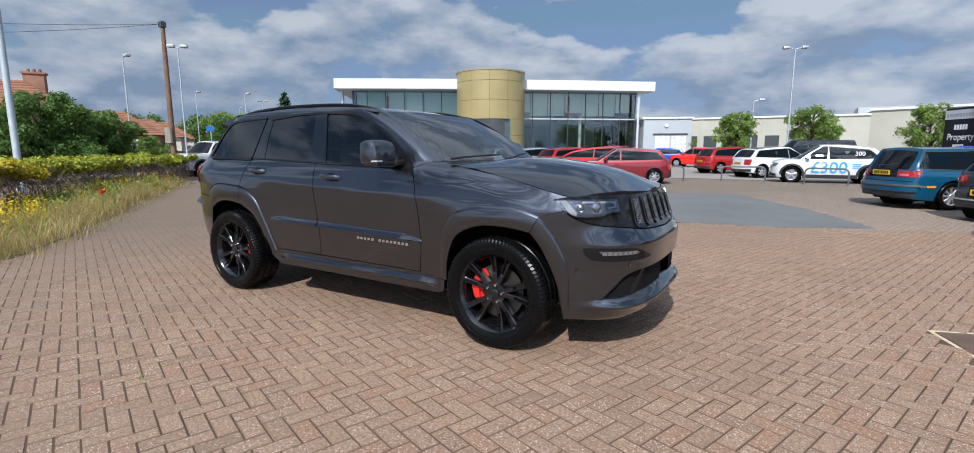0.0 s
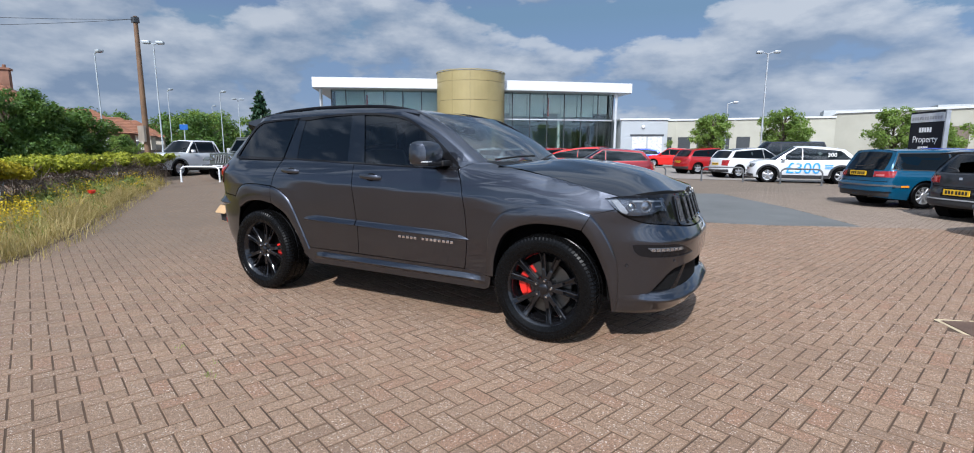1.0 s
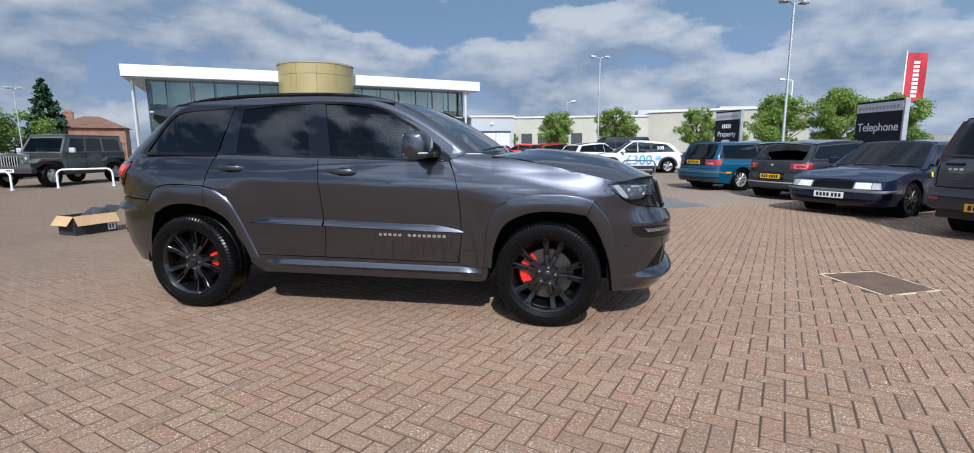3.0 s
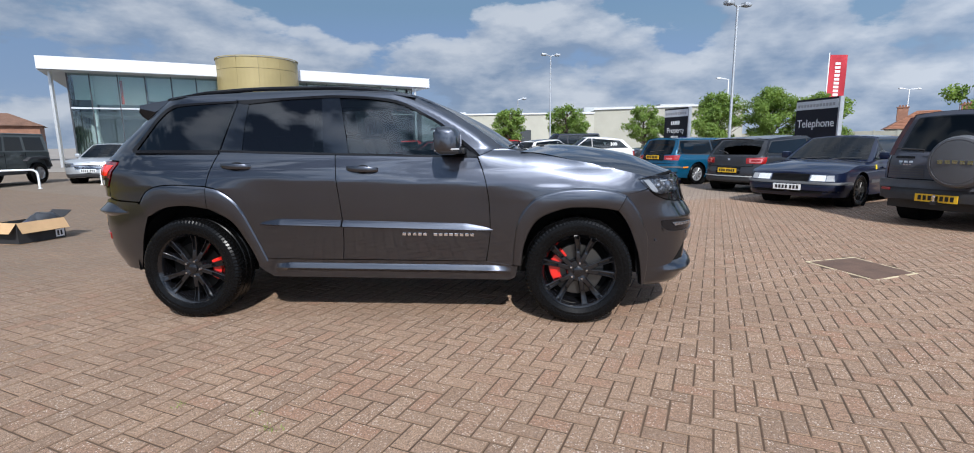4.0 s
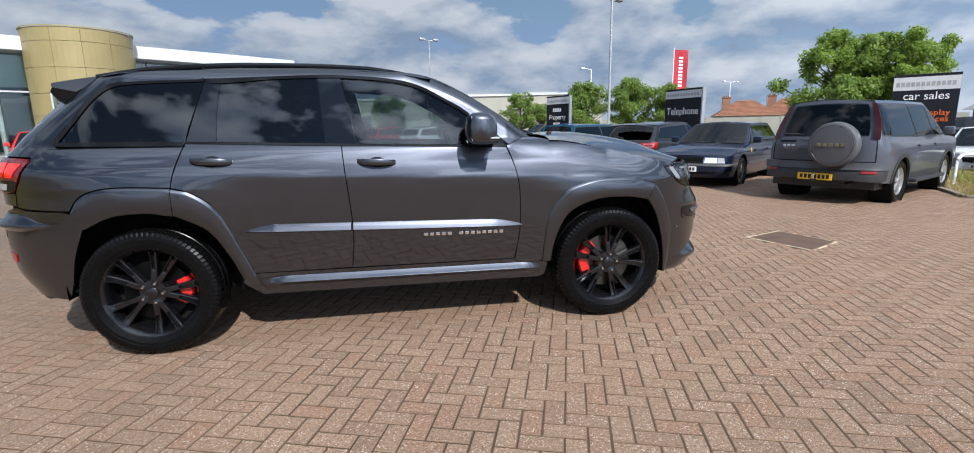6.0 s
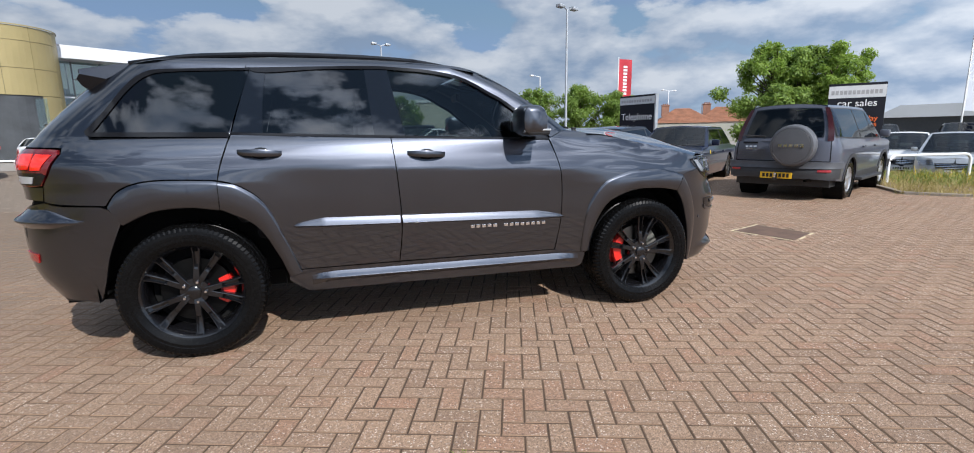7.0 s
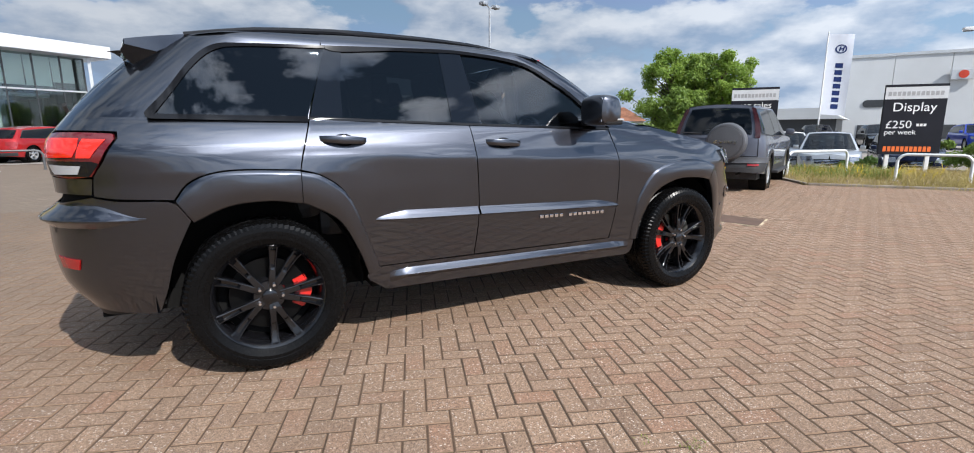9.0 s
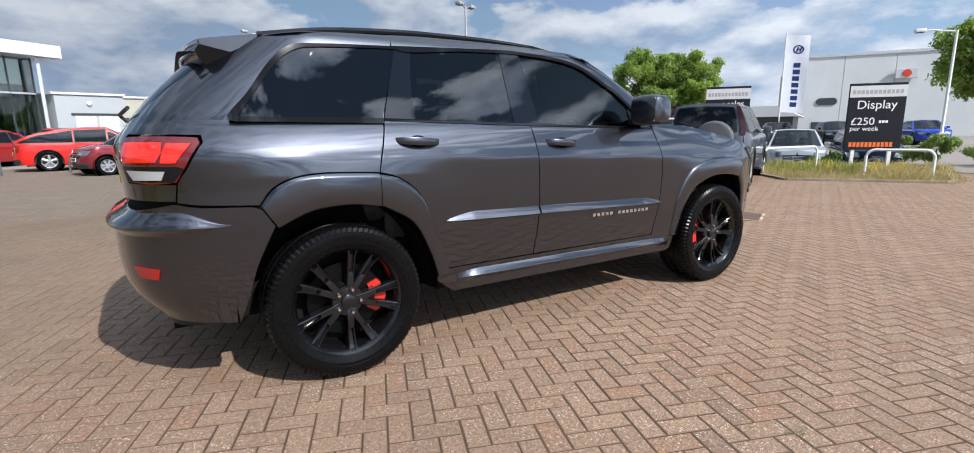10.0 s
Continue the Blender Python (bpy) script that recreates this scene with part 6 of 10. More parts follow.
    both_sides("quarter_window", flow([(-1.085, 1.628), (-1.205, 1.277)], [(-1.205, 1.277), (-1.878, 1.284)], [(-1.878, 1.284), (-1.80, 1.38), (-1.693, 1.512), (-1.593, 1.588), (-1.46, 1.612)], [(-1.46, 1.612), (-1.25, 1.624), (-1.085, 1.628)]), PANES.lift(0.004), M_SMOKED, car, 0.05, 0.004, "smoked quarter window")
    both_sides("window_trim", flow([(-1.89, 1.262), (-1.205, 1.250)], [(-1.205, 1.250), (-1.205, 1.277)], [(-1.205, 1.277), (-1.878, 1.284)], [(-1.878, 1.284), (-1.80, 1.38), (-1.693, 1.512), (-1.593, 1.588), (-1.46, 1.612), (-1.085, 1.628)], [(-1.085, 1.628), (-1.082, 1.642)],
                        [(-1.082, 1.642), (-1.46, 1.628), (-1.605, 1.610), (-1.712, 1.530), (-1.825, 1.39), (-1.922, 1.288), (-1.915, 1.268), (-1.89, 1.262)], step=0.025), PANES.lift(0.012), M_GLOSSBLACK, car, 0.02, 0.014)
    both_sides("b_pillar", flow([(-0.300, 1.664), (-0.215, 1.238)], [(-0.215, 1.238), (-0.402, 1.243)], [(-0.402, 1.243), (-0.437, 1.655)], [(-0.437, 1.655), (-0.300, 1.664)]), PANES.lift(-0.003), M_REARGLASS, car, 0.05, 0.014, "")
    both_sides("c_pillar", flow([(-0.996, 1.628), (-1.022, 1.45), (-1.03, 1.262)], [(-1.03, 1.262), (-1.196, 1.268)], [(-1.196, 1.268), (-1.085, 1.640)], [(-1.085, 1.640), (-0.996, 1.628)]), PANES.lift(-0.002), M_REARGLASS, car, 0.05, 0.014, "")
    both_sides("window_trim", flow([(-1.08, 1.628), (-0.998, 1.617), (-0.70, 1.642), (-0.437, 1.650), (-0.294, 1.650), (-0.03, 1.632), (0.173, 1.590), (0.349, 1.500), (0.474, 1.425), (0.738, 1.208)], [(0.738, 1.208), (0.762, 1.222)],
                        [(0.762, 1.222), (0.49, 1.438), (0.36, 1.516), (0.18, 1.609), (-0.02, 1.650), (-0.29, 1.668), (-0.44, 1.669), (-0.70, 1.660), (-1.08, 1.645)], [(-1.08, 1.645), (-1.08, 1.628)], step=0.02), PANES.lift(0.004), M_GLOSSBLACK, car, 0.02, 0.014)
    P("belt_trim", flow([(-1.20, 1.262), (-0.30, 1.234), (0.735, 1.203)], [(0.735, 1.203), (0.735, 1.217)], [(0.735, 1.217), (-0.30, 1.247), (-1.20, 1.277)], [(-1.20, 1.277), (-1.20, 1.262)], step=0.03), M_GLOSSBLACK, 0.004, step=0.02)
    # sail plate behind the mirror
    P("sail_plate", flow([(0.735, 1.214), (0.56, 1.352)], [(0.56, 1.352), (0.56, 1.222)], [(0.56, 1.222), (0.735, 1.214)]), M_GLOSSBLACK, -0.006, step=0.03)

    # roof
    def roof(x, v):
        ze = roof_z(x) - 0.028
        ye = min(-JEEP.at(x, ze)[1], float(np.interp(x, [-1.80, -1.73, -1.67, -1.61, -1.54, -1.46], [0.565, 0.615, 0.675, 0.705, 0.725, 0.76])))
        return x, v * ye, ze + 0.028 * (1 - abs(v) ** 2.4)
    part("roof", grid_mesh("roof", roof, spread(-1.76, 0.27, 40), spread(-1, 1, 24)), M_PAINT, car)
    for sg in (-1, 1):
        bm = bmesh.new()
        pts = []
        for i in range(25):
            s = i / 24
            x = -1.72 + 1.92 * s
            lift = 0.016 * min(1.0, s * 6, (1 - s) * 6)
            pts.append((x, sg * 0.615, roof_z(x) - 0.020 + lift))
        tube(bm, pts, 0.016, 8)
        part("roof_rail", bm, M_GLOSSBLACK, car, "low black roof rail", True)
    # windscreen
    def screen(a, v):
        xb, xt = 1.065 - 0.13 * v * v, 0.275 - 0.055 * v * v
        yb, yt = 0.765 * v, -JEEP.at(0.15, 1.665)[1] * v * 0.985
        zb, zt = 1.235 + 0.02 * v * v, 1.668 + 0.004 * v * v
        b = math.sin(math.pi * a) * 0.036
        return xb + (xt - xb) * a + b * 0.45, yb + (yt - yb) * a, zb + (zt - zb) * a + b * 0.8
    part("windscreen", grid_mesh("windscreen", screen, spread(0.03, 0.985, 14), spread(-0.985, 0.985, 20)), M_SCREEN, car, "curved windscreen reflecting the sky")
    bm = bmesh.new()
    def strip(fn, rows, w, mat, name):
        me = grid_mesh(name, fn, rows, w)
        part(name, me, mat, car)
    strip(lambda v, k: tuple(Vector(screen(0.05 - 0.20 * k, v)) + Vector((0, 0, -0.004 + 0.045 * k))), spread(-1, 1, 20), [0, 0.5, 1.0], M_BLACK, "scuttle_panel")
    for y0, y1, x in ((-0.72, -0.06, 1.02), (-0.05, 0.55, 1.06)):
        bm = bmesh.new()
        a = Vector(screen(0.02, y0 / 0.78)) + Vector((0.02, 0, 0.02))
        b = Vector(screen(0.10, y1 / 0.78)) + Vector((0.02, 0, 0.018))
        tube(bm, [a, a.lerp(b, 0.5) + Vector((0.01, 0, 0.008)), b], 0.008, 6)
        part("wiper", bm, M_BLACK, car, "black windscreen wiper", True)

    # bonnet with its raised middle
    def bonnet(s, v):
        y_front = 0.785 * v
        x1 = float(np.interp(abs(y_front), [0, 0.2, 0.4, 0.6, 0.72, 0.785], [2.275, 2.262, 2.225, 2.14, 2.045, 1.968]))
        x0 = 1.16 - 0.115 * v * v
        x = x0 + (x1 - x0) * s
        ys = 0.84 - 0.055 * s
        zs = JEEP.seam(x) if abs(v) > 0.99 else JEEP.seam(x)
        zc = bonnet_z(x)
        z = zs + (zc - zs) * (1 - abs(v) ** 2.6)
        bulge = 1 / (1 + math.exp((abs(v) - 0.50) * 26))
        z += 0.016 * bulge * math.sin(math.pi * min(s * 1.15, 1.0)) ** 0.6 - 0.004
        return x, v * ys, z
    part("bonnet", grid_mesh("bonnet", bonnet, spread(0, 1, 30), spread(-1, 1, 40)), M_PAINT, car, "bonnet with a raised middle reflecting blue sky")
    part("bonnet_edge", grid_mesh("bonnet_edge", lambda v, k: tuple(Vector(bonnet(1.0, v)) + Vector((-0.004 * k, 0, -0.022 * k))), spread(-1, 1, 40), [0, 0.5, 1]), M_BLACK, car)
    for y0 in (-0.30, 0.30):
        bm = bmesh.new()
        a = Vector(bonnet(0.06, y0 / 0.84))
        box(bm, a.x - 0.018, a.x + 0.018, a.y - 0.014, a.y + 0.014, a.z - 0.004, a.z + 0.012, 0.005)
        part("washer_jet", bm, M_BLACK, car)

    # front end
    bump_top = [(1.785, 0.935), (1.95, 0.972), (2.0, 0.93), (2.14, 0.885), (2.35, 0.862), (2.64, 0.83), (JEEP.u1, 0.812)]
    mouth_top = [(JEEP.u1, 0.60), (2.8, 0.598), (2.60, 0.592), (2.47, 0.584), (2.37, 0.560), (2.29, 0.490), (2.215, 0.412)]
    P("front_bumper", flow(bump_top[:2], bump_top[1:], [(JEEP.u1, 0.812), (JEEP.u1, 0.60)], mouth_top, [(2.215, 0.412), (2.10, 0.392), (1.985, 0.385)], [(1.985, 0.385), (1.985, 0.45), (1.968, 0.62), (1.925, 0.72), (1.865, 0.83), (1.785, 0.935)]), M_PAINT, step=0.025, rim=0.035)
    P("bumper_insert", flow([(2.18, 0.38), (2.26, 0.50), (2.35, 0.58), (2.47, 0.61), (JEEP.u1, 0.625)], [(JEEP.u1, 0.625), (JEEP.u1, 0.36)], [(JEEP.u1, 0.36), (2.18, 0.36)], [(2.18, 0.36), (2.18, 0.38)]), M_LINER, -0.085, "black lower grille", step=0.05)
    for k in range(6):
        z = 0.445 + 0.025 * k
        P("lower_grille_bar", flow([(2.50, z), (JEEP.u1, z)], [(JEEP.u1, z), (JEEP.u1, z + 0.006)], [(JEEP.u1, z + 0.006), (2.50, z + 0.006)], [(2.50, z + 0.006), (2.50, z)], step=0.06), M_GLOSSBLACK, -0.060, step=0.05, rim=0.012)
    # a curved blade parts the side duct from the grille
    P("duct_blade", flow([(2.40, 0.410), (2.47, 0.49), (2.56, 0.590)], [(2.56, 0.590), (2.60, 0.590)], [(2.60, 0.590), (2.52, 0.49), (2.46, 0.410)], [(2.46, 0.410), (2.40, 0.410)], step=0.02), M_GLOSSBLACK, -0.028, "gloss black duct blade", step=0.03, rim=0.03)
    # lip: slopes out and down to a rounded edge, then turns under to the chin
    def lip(u, v):
        k, k2 = smooth_step((u - 2.03) / 0.36), smooth_step((u - 2.17) / 0.10)
        up = 0.030 * smooth_step((u - 2.3) / 0.6)
        z, o = [(0.412 + 0.018 * k2, -0.006 - 0.054 * k2), (0.394 + 0.013 * k2, -0.001 - 0.011 * k2), (0.376 + 0.010 * k2, 0.012 * k), (0.366, 0.028 * k), (0.357, 0.035 * k), (0.349, 0.036 * k), (0.341, 0.031 * k),
                (0.325, 0.016 * k), (0.290, 0.004), (0.262, -0.004), (0.250, -0.05)][v]
        return JEEP.at(u, z + up * (1.0 - 0.75 * max(0, v - 6) / 4), o)
    for sg in (1, -1):
        part("splitter", grid_mesh("splitter", lambda u, v: (lip(u, v)[0], sg * lip(u, v)[1], lip(u, v)[2]), spread(1.980, JEEP.u1, 52), range(11)), M_PAINT, car, "body-coloured front lip")
    # slim daytime lamps sunk in black recesses over a painted ledge
    P("drl_recess", flow([(2.07, 0.738), (2.10, 0.744), (2.25, 0.742), (2.44, 0.730), (2.60, 0.668)], [(2.60, 0.668), (2.45, 0.652), (2.25, 0.652), (2.13, 0.664), (2.085, 0.70), (2.07, 0.738)], step=0.02), M_GLOSSBLACK, 0.003, "black lamp recess", step=0.03, rim=0.006)
    P("drl_ledge", flow([(2.095, 0.690), (2.13, 0.668), (2.25, 0.656), (2.45, 0.656), (2.60, 0.668)], [(2.60, 0.668), (2.45, 0.644), (2.25, 0.642), (2.12, 0.652), (2.08, 0.690)], [(2.08, 0.690), (2.095, 0.690)], step=0.02), M_PAINT, 0.009, "painted ledge under the lamp", step=0.02, rim=0.008)
    lamps = P("daytime_lamp", flow([(2.17, 0.724), (2.44, 0.718)], [(2.44, 0.718), (2.46, 0.704), (2.42, 0.694)], [(2.42, 0.694), (2.20, 0.696)], [(2.20, 0.696), (2.17, 0.724)], step=0.02), M_LAMPIN, 0.010, "clear daytime running lamp", step=0.02)
    for lamp, mir in zip(lamps, (False, True)):
        for k in range(7):
            u = 2.195 + 0.034 * k
            part("light_cell", panel_mesh("light_cell", [(u, 0.699), (u + 0.024, 0.699), (u + 0.024, 0.717), (u, 0.717)], JEEP.lift(0.014), 0.02, 0.004, mir), M_LAMP, lamp)
    for u, z in ((2.04, 0.602), (2.39, 0.628)):
        for sg in (1, -1):
            x, y, zz = JEEP.at(u, z, 0.001)
            x2, y2, _ = JEEP.at(u, z, 0.006)
            d = Vector((x2 - x, sg * (y2 - y), 0)).normalized()
            bm = bmesh.new()
            lathe(bm, [(0.0, 0.003), (0.007, 0.003), (0.008, 0.0), (0.011, 0.003), (0.013, -0.002)], 14, Matrix.Translation((x, sg * y, zz)) @ d.to_track_quat("Z", "Y").to_matrix().to_4x4(), cap=False)
            part("parking_sensor", bm, M_PAINT, car, "", True)
    # black band with grille and lamps
    P("grille_band", flow([(1.95, 0.985), (2.0, 0.938), (2.14, 0.892), (2.35, 0.868), (2.64, 0.837), (JEEP.u1, 0.818)], [(JEEP.u1, 0.818), (JEEP.u1, 1.056)], [(JEEP.u1, 1.056), (2.6, 1.060), (2.38, 1.066), (1.95, 1.062)], [(1.95, 1.062), (1.89, 1.05)], [(1.89, 1.05), (1.95, 0.985)]), M_GLOSSBLACK, -0.006, "gloss black band round the lamps")
    for k in range(4):
        u = JEEP.u1 - 0.163 * k
        halves = ((0.058, False), (0.058, True)) if k else ((0.058, False), (0.058, True))
        for w, mir in halves:
            a, b = (u - w if k else u - w, u + w if k else u)
            ol = flow([(a + 0.012, 1.045), (b - (0.012 if k else 0), 1.045)], [(b - (0.012 if k else 0), 1.045), (b, 1.02), (b, 0.868), (b - (0.02 if k else 0), 0.852)], [(b - (0.02 if k else 0), 0.852), (a + 0.02, 0.852)], [(a + 0.02, 0.852), (a, 0.868), (a, 1.02), (a + 0.012, 1.045)], step=0.02)
            part("grille_slot", panel_mesh("grille_slot", ol, JEEP.lift(0.006), 0.03, 0.008, mir), M_SATIN, car, "satin black grille slot surround")
            ins = [(u - 0.62 * w + 1.24 * w * (0 if i in (0, 3) else (1 if k else 0.5)), z) for i, z in enumerate((0.875, 0.875, 1.03, 1.03))]
            part("grille_mesh", panel_mesh("grille_mesh", ins, JEEP.lift(0.0085), 0.05, 0.0, mir), M_MESH, car, "black honeycomb grille insert")
    hl = flow([(1.885, 1.044), (1.92, 1.050), (2.33, 1.045)], [(2.33, 1.045), (2.345, 0.962)], [(2.345, 0.962), (2.25, 0.960), (2.19, 0.942), (2.04, 0.938), (1.995, 0.950), (1.94, 0.985), (1.885, 1.044)], step=0.02)
    hs = P("headlight", hl, M_LAMPIN, -0.004, "headlamp behind a clear lens", step=0.03, rim=0.0)
    for h, mir in zip(hs, (False, True)):
        part("lens", panel_mesh("lens", hl, JEEP.lift(0.014), 0.03, 0.02, mir), M_SMOKYLENS, h, "clear headlamp lens")
        sg = -1 if mir else 1
        for u, z, r in ((2.16, 0.992, 0.036), (2.05, 0.992, 0.026)):
            x, y, zz = JEEP.at(u, z, -0.004)
            x2, y2, _ = JEEP.at(u, z, 0.02)
            d = Vector((x2 - x, sg * (y2 - y), 0)).normalized()
            bm = bmesh.new()
            lathe(bm, [(r * 1.15, 0.0), (r * 1.1, 0.012), (r, 0.012), (r * 0.9, 0.004), (r * 0.5, 0.012), (0, 0.014)], 20, Matrix.Translation((x, sg * y, zz)) @ d.to_track_quat("Z", "Y").to_matrix().to_4x4(), cap=False)
            part("projector", bm, M_LAMP, h, "projector lamp", True)
        lp = flow([(1.915, 1.036), (1.955, 1.040), (2.03, 0.955), (1.985, 0.958), (1.915, 1.036)])
        part("side_light", panel_mesh("side_light", lp, JEEP.lift(0.006), 0.03, 0.0, mir), M_WHITELENS, h, "bright corner light strip")
        lp = flow([(2.24, 0.985), (2.32, 0.990)], [(2.32, 0.990), (2.32, 1.030)], [(2.32, 1.030), (2.06, 1.034)], [(2.06, 1.034), (2.06, 1.022)], [(2.06, 1.022), (2.30, 1.018), (2.305, 0.998), (2.24, 0.996)], [(2.24, 0.996), (2.24, 0.985)], step=0.02)
        part("light_strip", panel_mesh("light_strip", lp, JEEP.lift(0.004), 0.02, 0.0, mir), M_WHITELENS, h, "white light strip")
    # badge on the bonnet's lip: plain bars
    bm = bmesh.new()
    for y in (-0.045, 0.0, 0.045):
        box(bm, 2.262, 2.274, y - 0.015, y + 0.015, 1.052, 1.080, 0.003)
    part("nose_badge", bm, M_BLACK, car, "small black nose badge")

    # rear end
    U0 = JEEP.u0
    tl = flow([(-2.47, 1.198), (-2.31, 1.203), (-2.055, 1.195), (-2.037, 1.172)], [(-2.037, 1.172), (-2.10, 1.068), (-2.14, 1.012)], [(-2.14, 1.012), (-2.25, 1.004), (-2.41, 1.015)], [(-2.41, 1.015), (-2.455, 1.10), (-2.47, 1.198)])
    ts = P("tail_light", tl, M_REDRIM, 0.006, "red tail lamp with a clear reversing light", step=0.03)
    for h, mir in zip(ts, (False, True)):
        a = flow([(-2.43, 1.18), (-2.20, 1.178)], [(-2.20, 1.178), (-2.19, 1.13), (-2.215, 1.095)], [(-2.215, 1.095), (-2.415, 1.092)], [(-2.415, 1.092), (-2.43, 1.18)])
        part("brake_light", panel_mesh("brake_light", a, JEEP.lift(0.010), 0.03, 0.004, mir), M_RED, h, "bright red brake lamp")
        a = flow([(-2.175, 1.175), (-2.07, 1.172)], [(-2.07, 1.172), (-2.13, 1.092)], [(-2.13, 1.092), (-2.195, 1.092)], [(-2.195, 1.092), (-2.175, 1.175)])
        part("side_lamp", panel_mesh("side_lamp", a, JEEP.lift(0.010), 0.03, 0.004, mir), M_RED, h, "bright red side lamp")
        a = flow([(-2.39, 1.062), (-2.18, 1.058)], [(-2.18, 1.058), (-2.20, 1.022)], [(-2.20, 1.022), (-2.35, 1.020)], [(-2.35, 1.020), (-2.39, 1.062)])
        part("reversing_light", panel_mesh("reversing_light", a, JEEP.lift(0.011), 0.03, 0.004, mir), M_WHITELENS, h, "clear reversing lamp")
        a = flow([(-2.13, 1.078), (-2.10, 1.068), (-2.15, 1.012)], [(-2.15, 1.012), (-2.41, 1.016)], [(-2.41, 1.016), (-2.42, 1.078)], [(-2.42, 1.078), (-2.13, 1.078)])
        part("lamp_base", panel_mesh("lamp_base", a, JEEP.lift(0.008), 0.03, 0.004, mir), M_GLOSSBLACK, h)
    P("tailgate", flow([(-2.16, 0.93), (U0, 0.95)], [(U0, 0.95), (U0, 1.265)], [(U0, 1.265), (-2.49, 1.245)], [(-2.49, 1.245), (-2.47, 1.10), (-2.42, 1.005)], [(-2.42, 1.005), (-2.145, 1.0)], [(-2.145, 1.0), (-2.16, 0.93)]), M_PAINT)
    P("rear_window", flow([(-2.605, 1.255), (U0, 1.272)], [(U0, 1.272), (U0, 1.60)], [(U0, 1.60), (-2.476, 1.597)], [(-2.476, 1.597), (-2.535, 1.522), (-2.566, 1.452), (-2.587, 1.382), (-2.606, 1.322), (-2.605, 1.255)], step=0.04), M_REARGLASS, 0.001, "smoked rear window", step=0.05)
    rb = P("rear_bumper", flow([(-1.765, 0.80), (-1.815, 0.878), (-1.85, 0.892), (-2.06, 0.900), (-2.16, 0.918)], [(-2.16, 0.918), (-2.5, 0.88), (U0, 0.88)], [(U0, 0.88), (U0, 0.46)], [(U0, 0.43), (-2.5, 0.395), (-2.21, 0.37), (-1.955, 0.355)], [(-1.955, 0.355), (-1.93, 0.41), (-1.90, 0.48), (-1.853, 0.62), (-1.765, 0.80)]), M_PAINT)
    def shelf(u, v):
        k = smooth_step((-1.945 - u) / 0.22)
        z, o = [(0.886, -0.004), (0.882, 0.002), (0.862, 0.010), (0.838, 0.024), (0.822, 0.033), (0.816, 0.035), (0.810, 0.032), (0.795, 0.012), (0.775, -0.004)][v]
        return JEEP.at(u, 0.81 + (z - 0.81) * (0.15 + 0.85 * k), o * k if o > 0 else o)
    for sg in (1, -1):
        part("bumper_shelf", grid_mesh("bumper_shelf", lambda u, v: (shelf(u, v)[0], sg * shelf(u, v)[1], shelf(u, v)[2]), spread(-1.945, U0, 50), range(9)), M_PAINT, car, "rounded bumper shelf facing the sky")
    P("rear_valance", flow([(-1.95, 0.42), (-2.25, 0.45), (U0, 0.47)], [(U0, 0.47), (U0, 0.33)], [(U0, 0.33), (-2.3, 0.34), (-1.98, 0.37)], [(-1.98, 0.37), (-1.95, 0.42)]), M_BLACK, -0.012)
    P("reflector", flow([(-2.27, 0.635), (-2.42, 0.645)], [(-2.42, 0.645), (-2.40, 0.592)], [(-2.40, 0.592), (-2.29, 0.585)], [(-2.29, 0.585), (-2.27, 0.635)]), M_REDDEEP, 0.006, "small red reflector", step=0.03)
    for sg in (-1, 1):
        bm = bmesh.new()
        m = Matrix.Translation((-2.12, sg * 0.50, 0.39)) @ pose(0, 0, 0, 0, -90, 0)
        lathe(bm, [(0.052, -0.15), (0.056, 0.0), (0.050, 0.002), (0.046, -0.1), (0.0, -0.1)], 24, m, cap=False)
        part("tailpipe", bm, M_STEEL, car, "round steel tailpipe", True)
    # roof spoiler: a painted wing over a gloss black underside
    def wing(a, v):
        return -1.62 - 0.40 * a + 0.055 * v * v * a, v * 0.62, 1.690 - 0.03 * a - 0.018 * a * a - 0.012 * abs(v) ** 3
    def under(a, v):
        x0, y0, z0 = wing(1.0, v)
        px, pz = [(0.0, -0.024), (-0.02, -0.050), (-0.005, -0.085), (0.03, -0.118), (0.14, -0.10)][int(a)]
        return x0 + px, y0 * (1.0 - 0.02 * a), z0 + pz
    part("roof_spoiler", grid_mesh("roof_spoiler", wing, spread(0, 1, 8), spread(-1, 1, 20)), M_PAINT, car, "body-coloured roof spoiler")
    part("spoiler_lip", grid_mesh("spoiler_lip", lambda k, v: tuple(Vector(wing(1.0, v)) + Vector((-0.004 * math.sin(math.pi * k), 0, -0.028 * k))), spread(0, 1, 4), spread(-1, 1, 20)), M_PAINT, car)
    part("spoiler_underside", grid_mesh("spoiler_underside", under, range(5), spread(-1, 1, 20)), M_GLOSSBLACK, car, "gloss black spoiler underside")
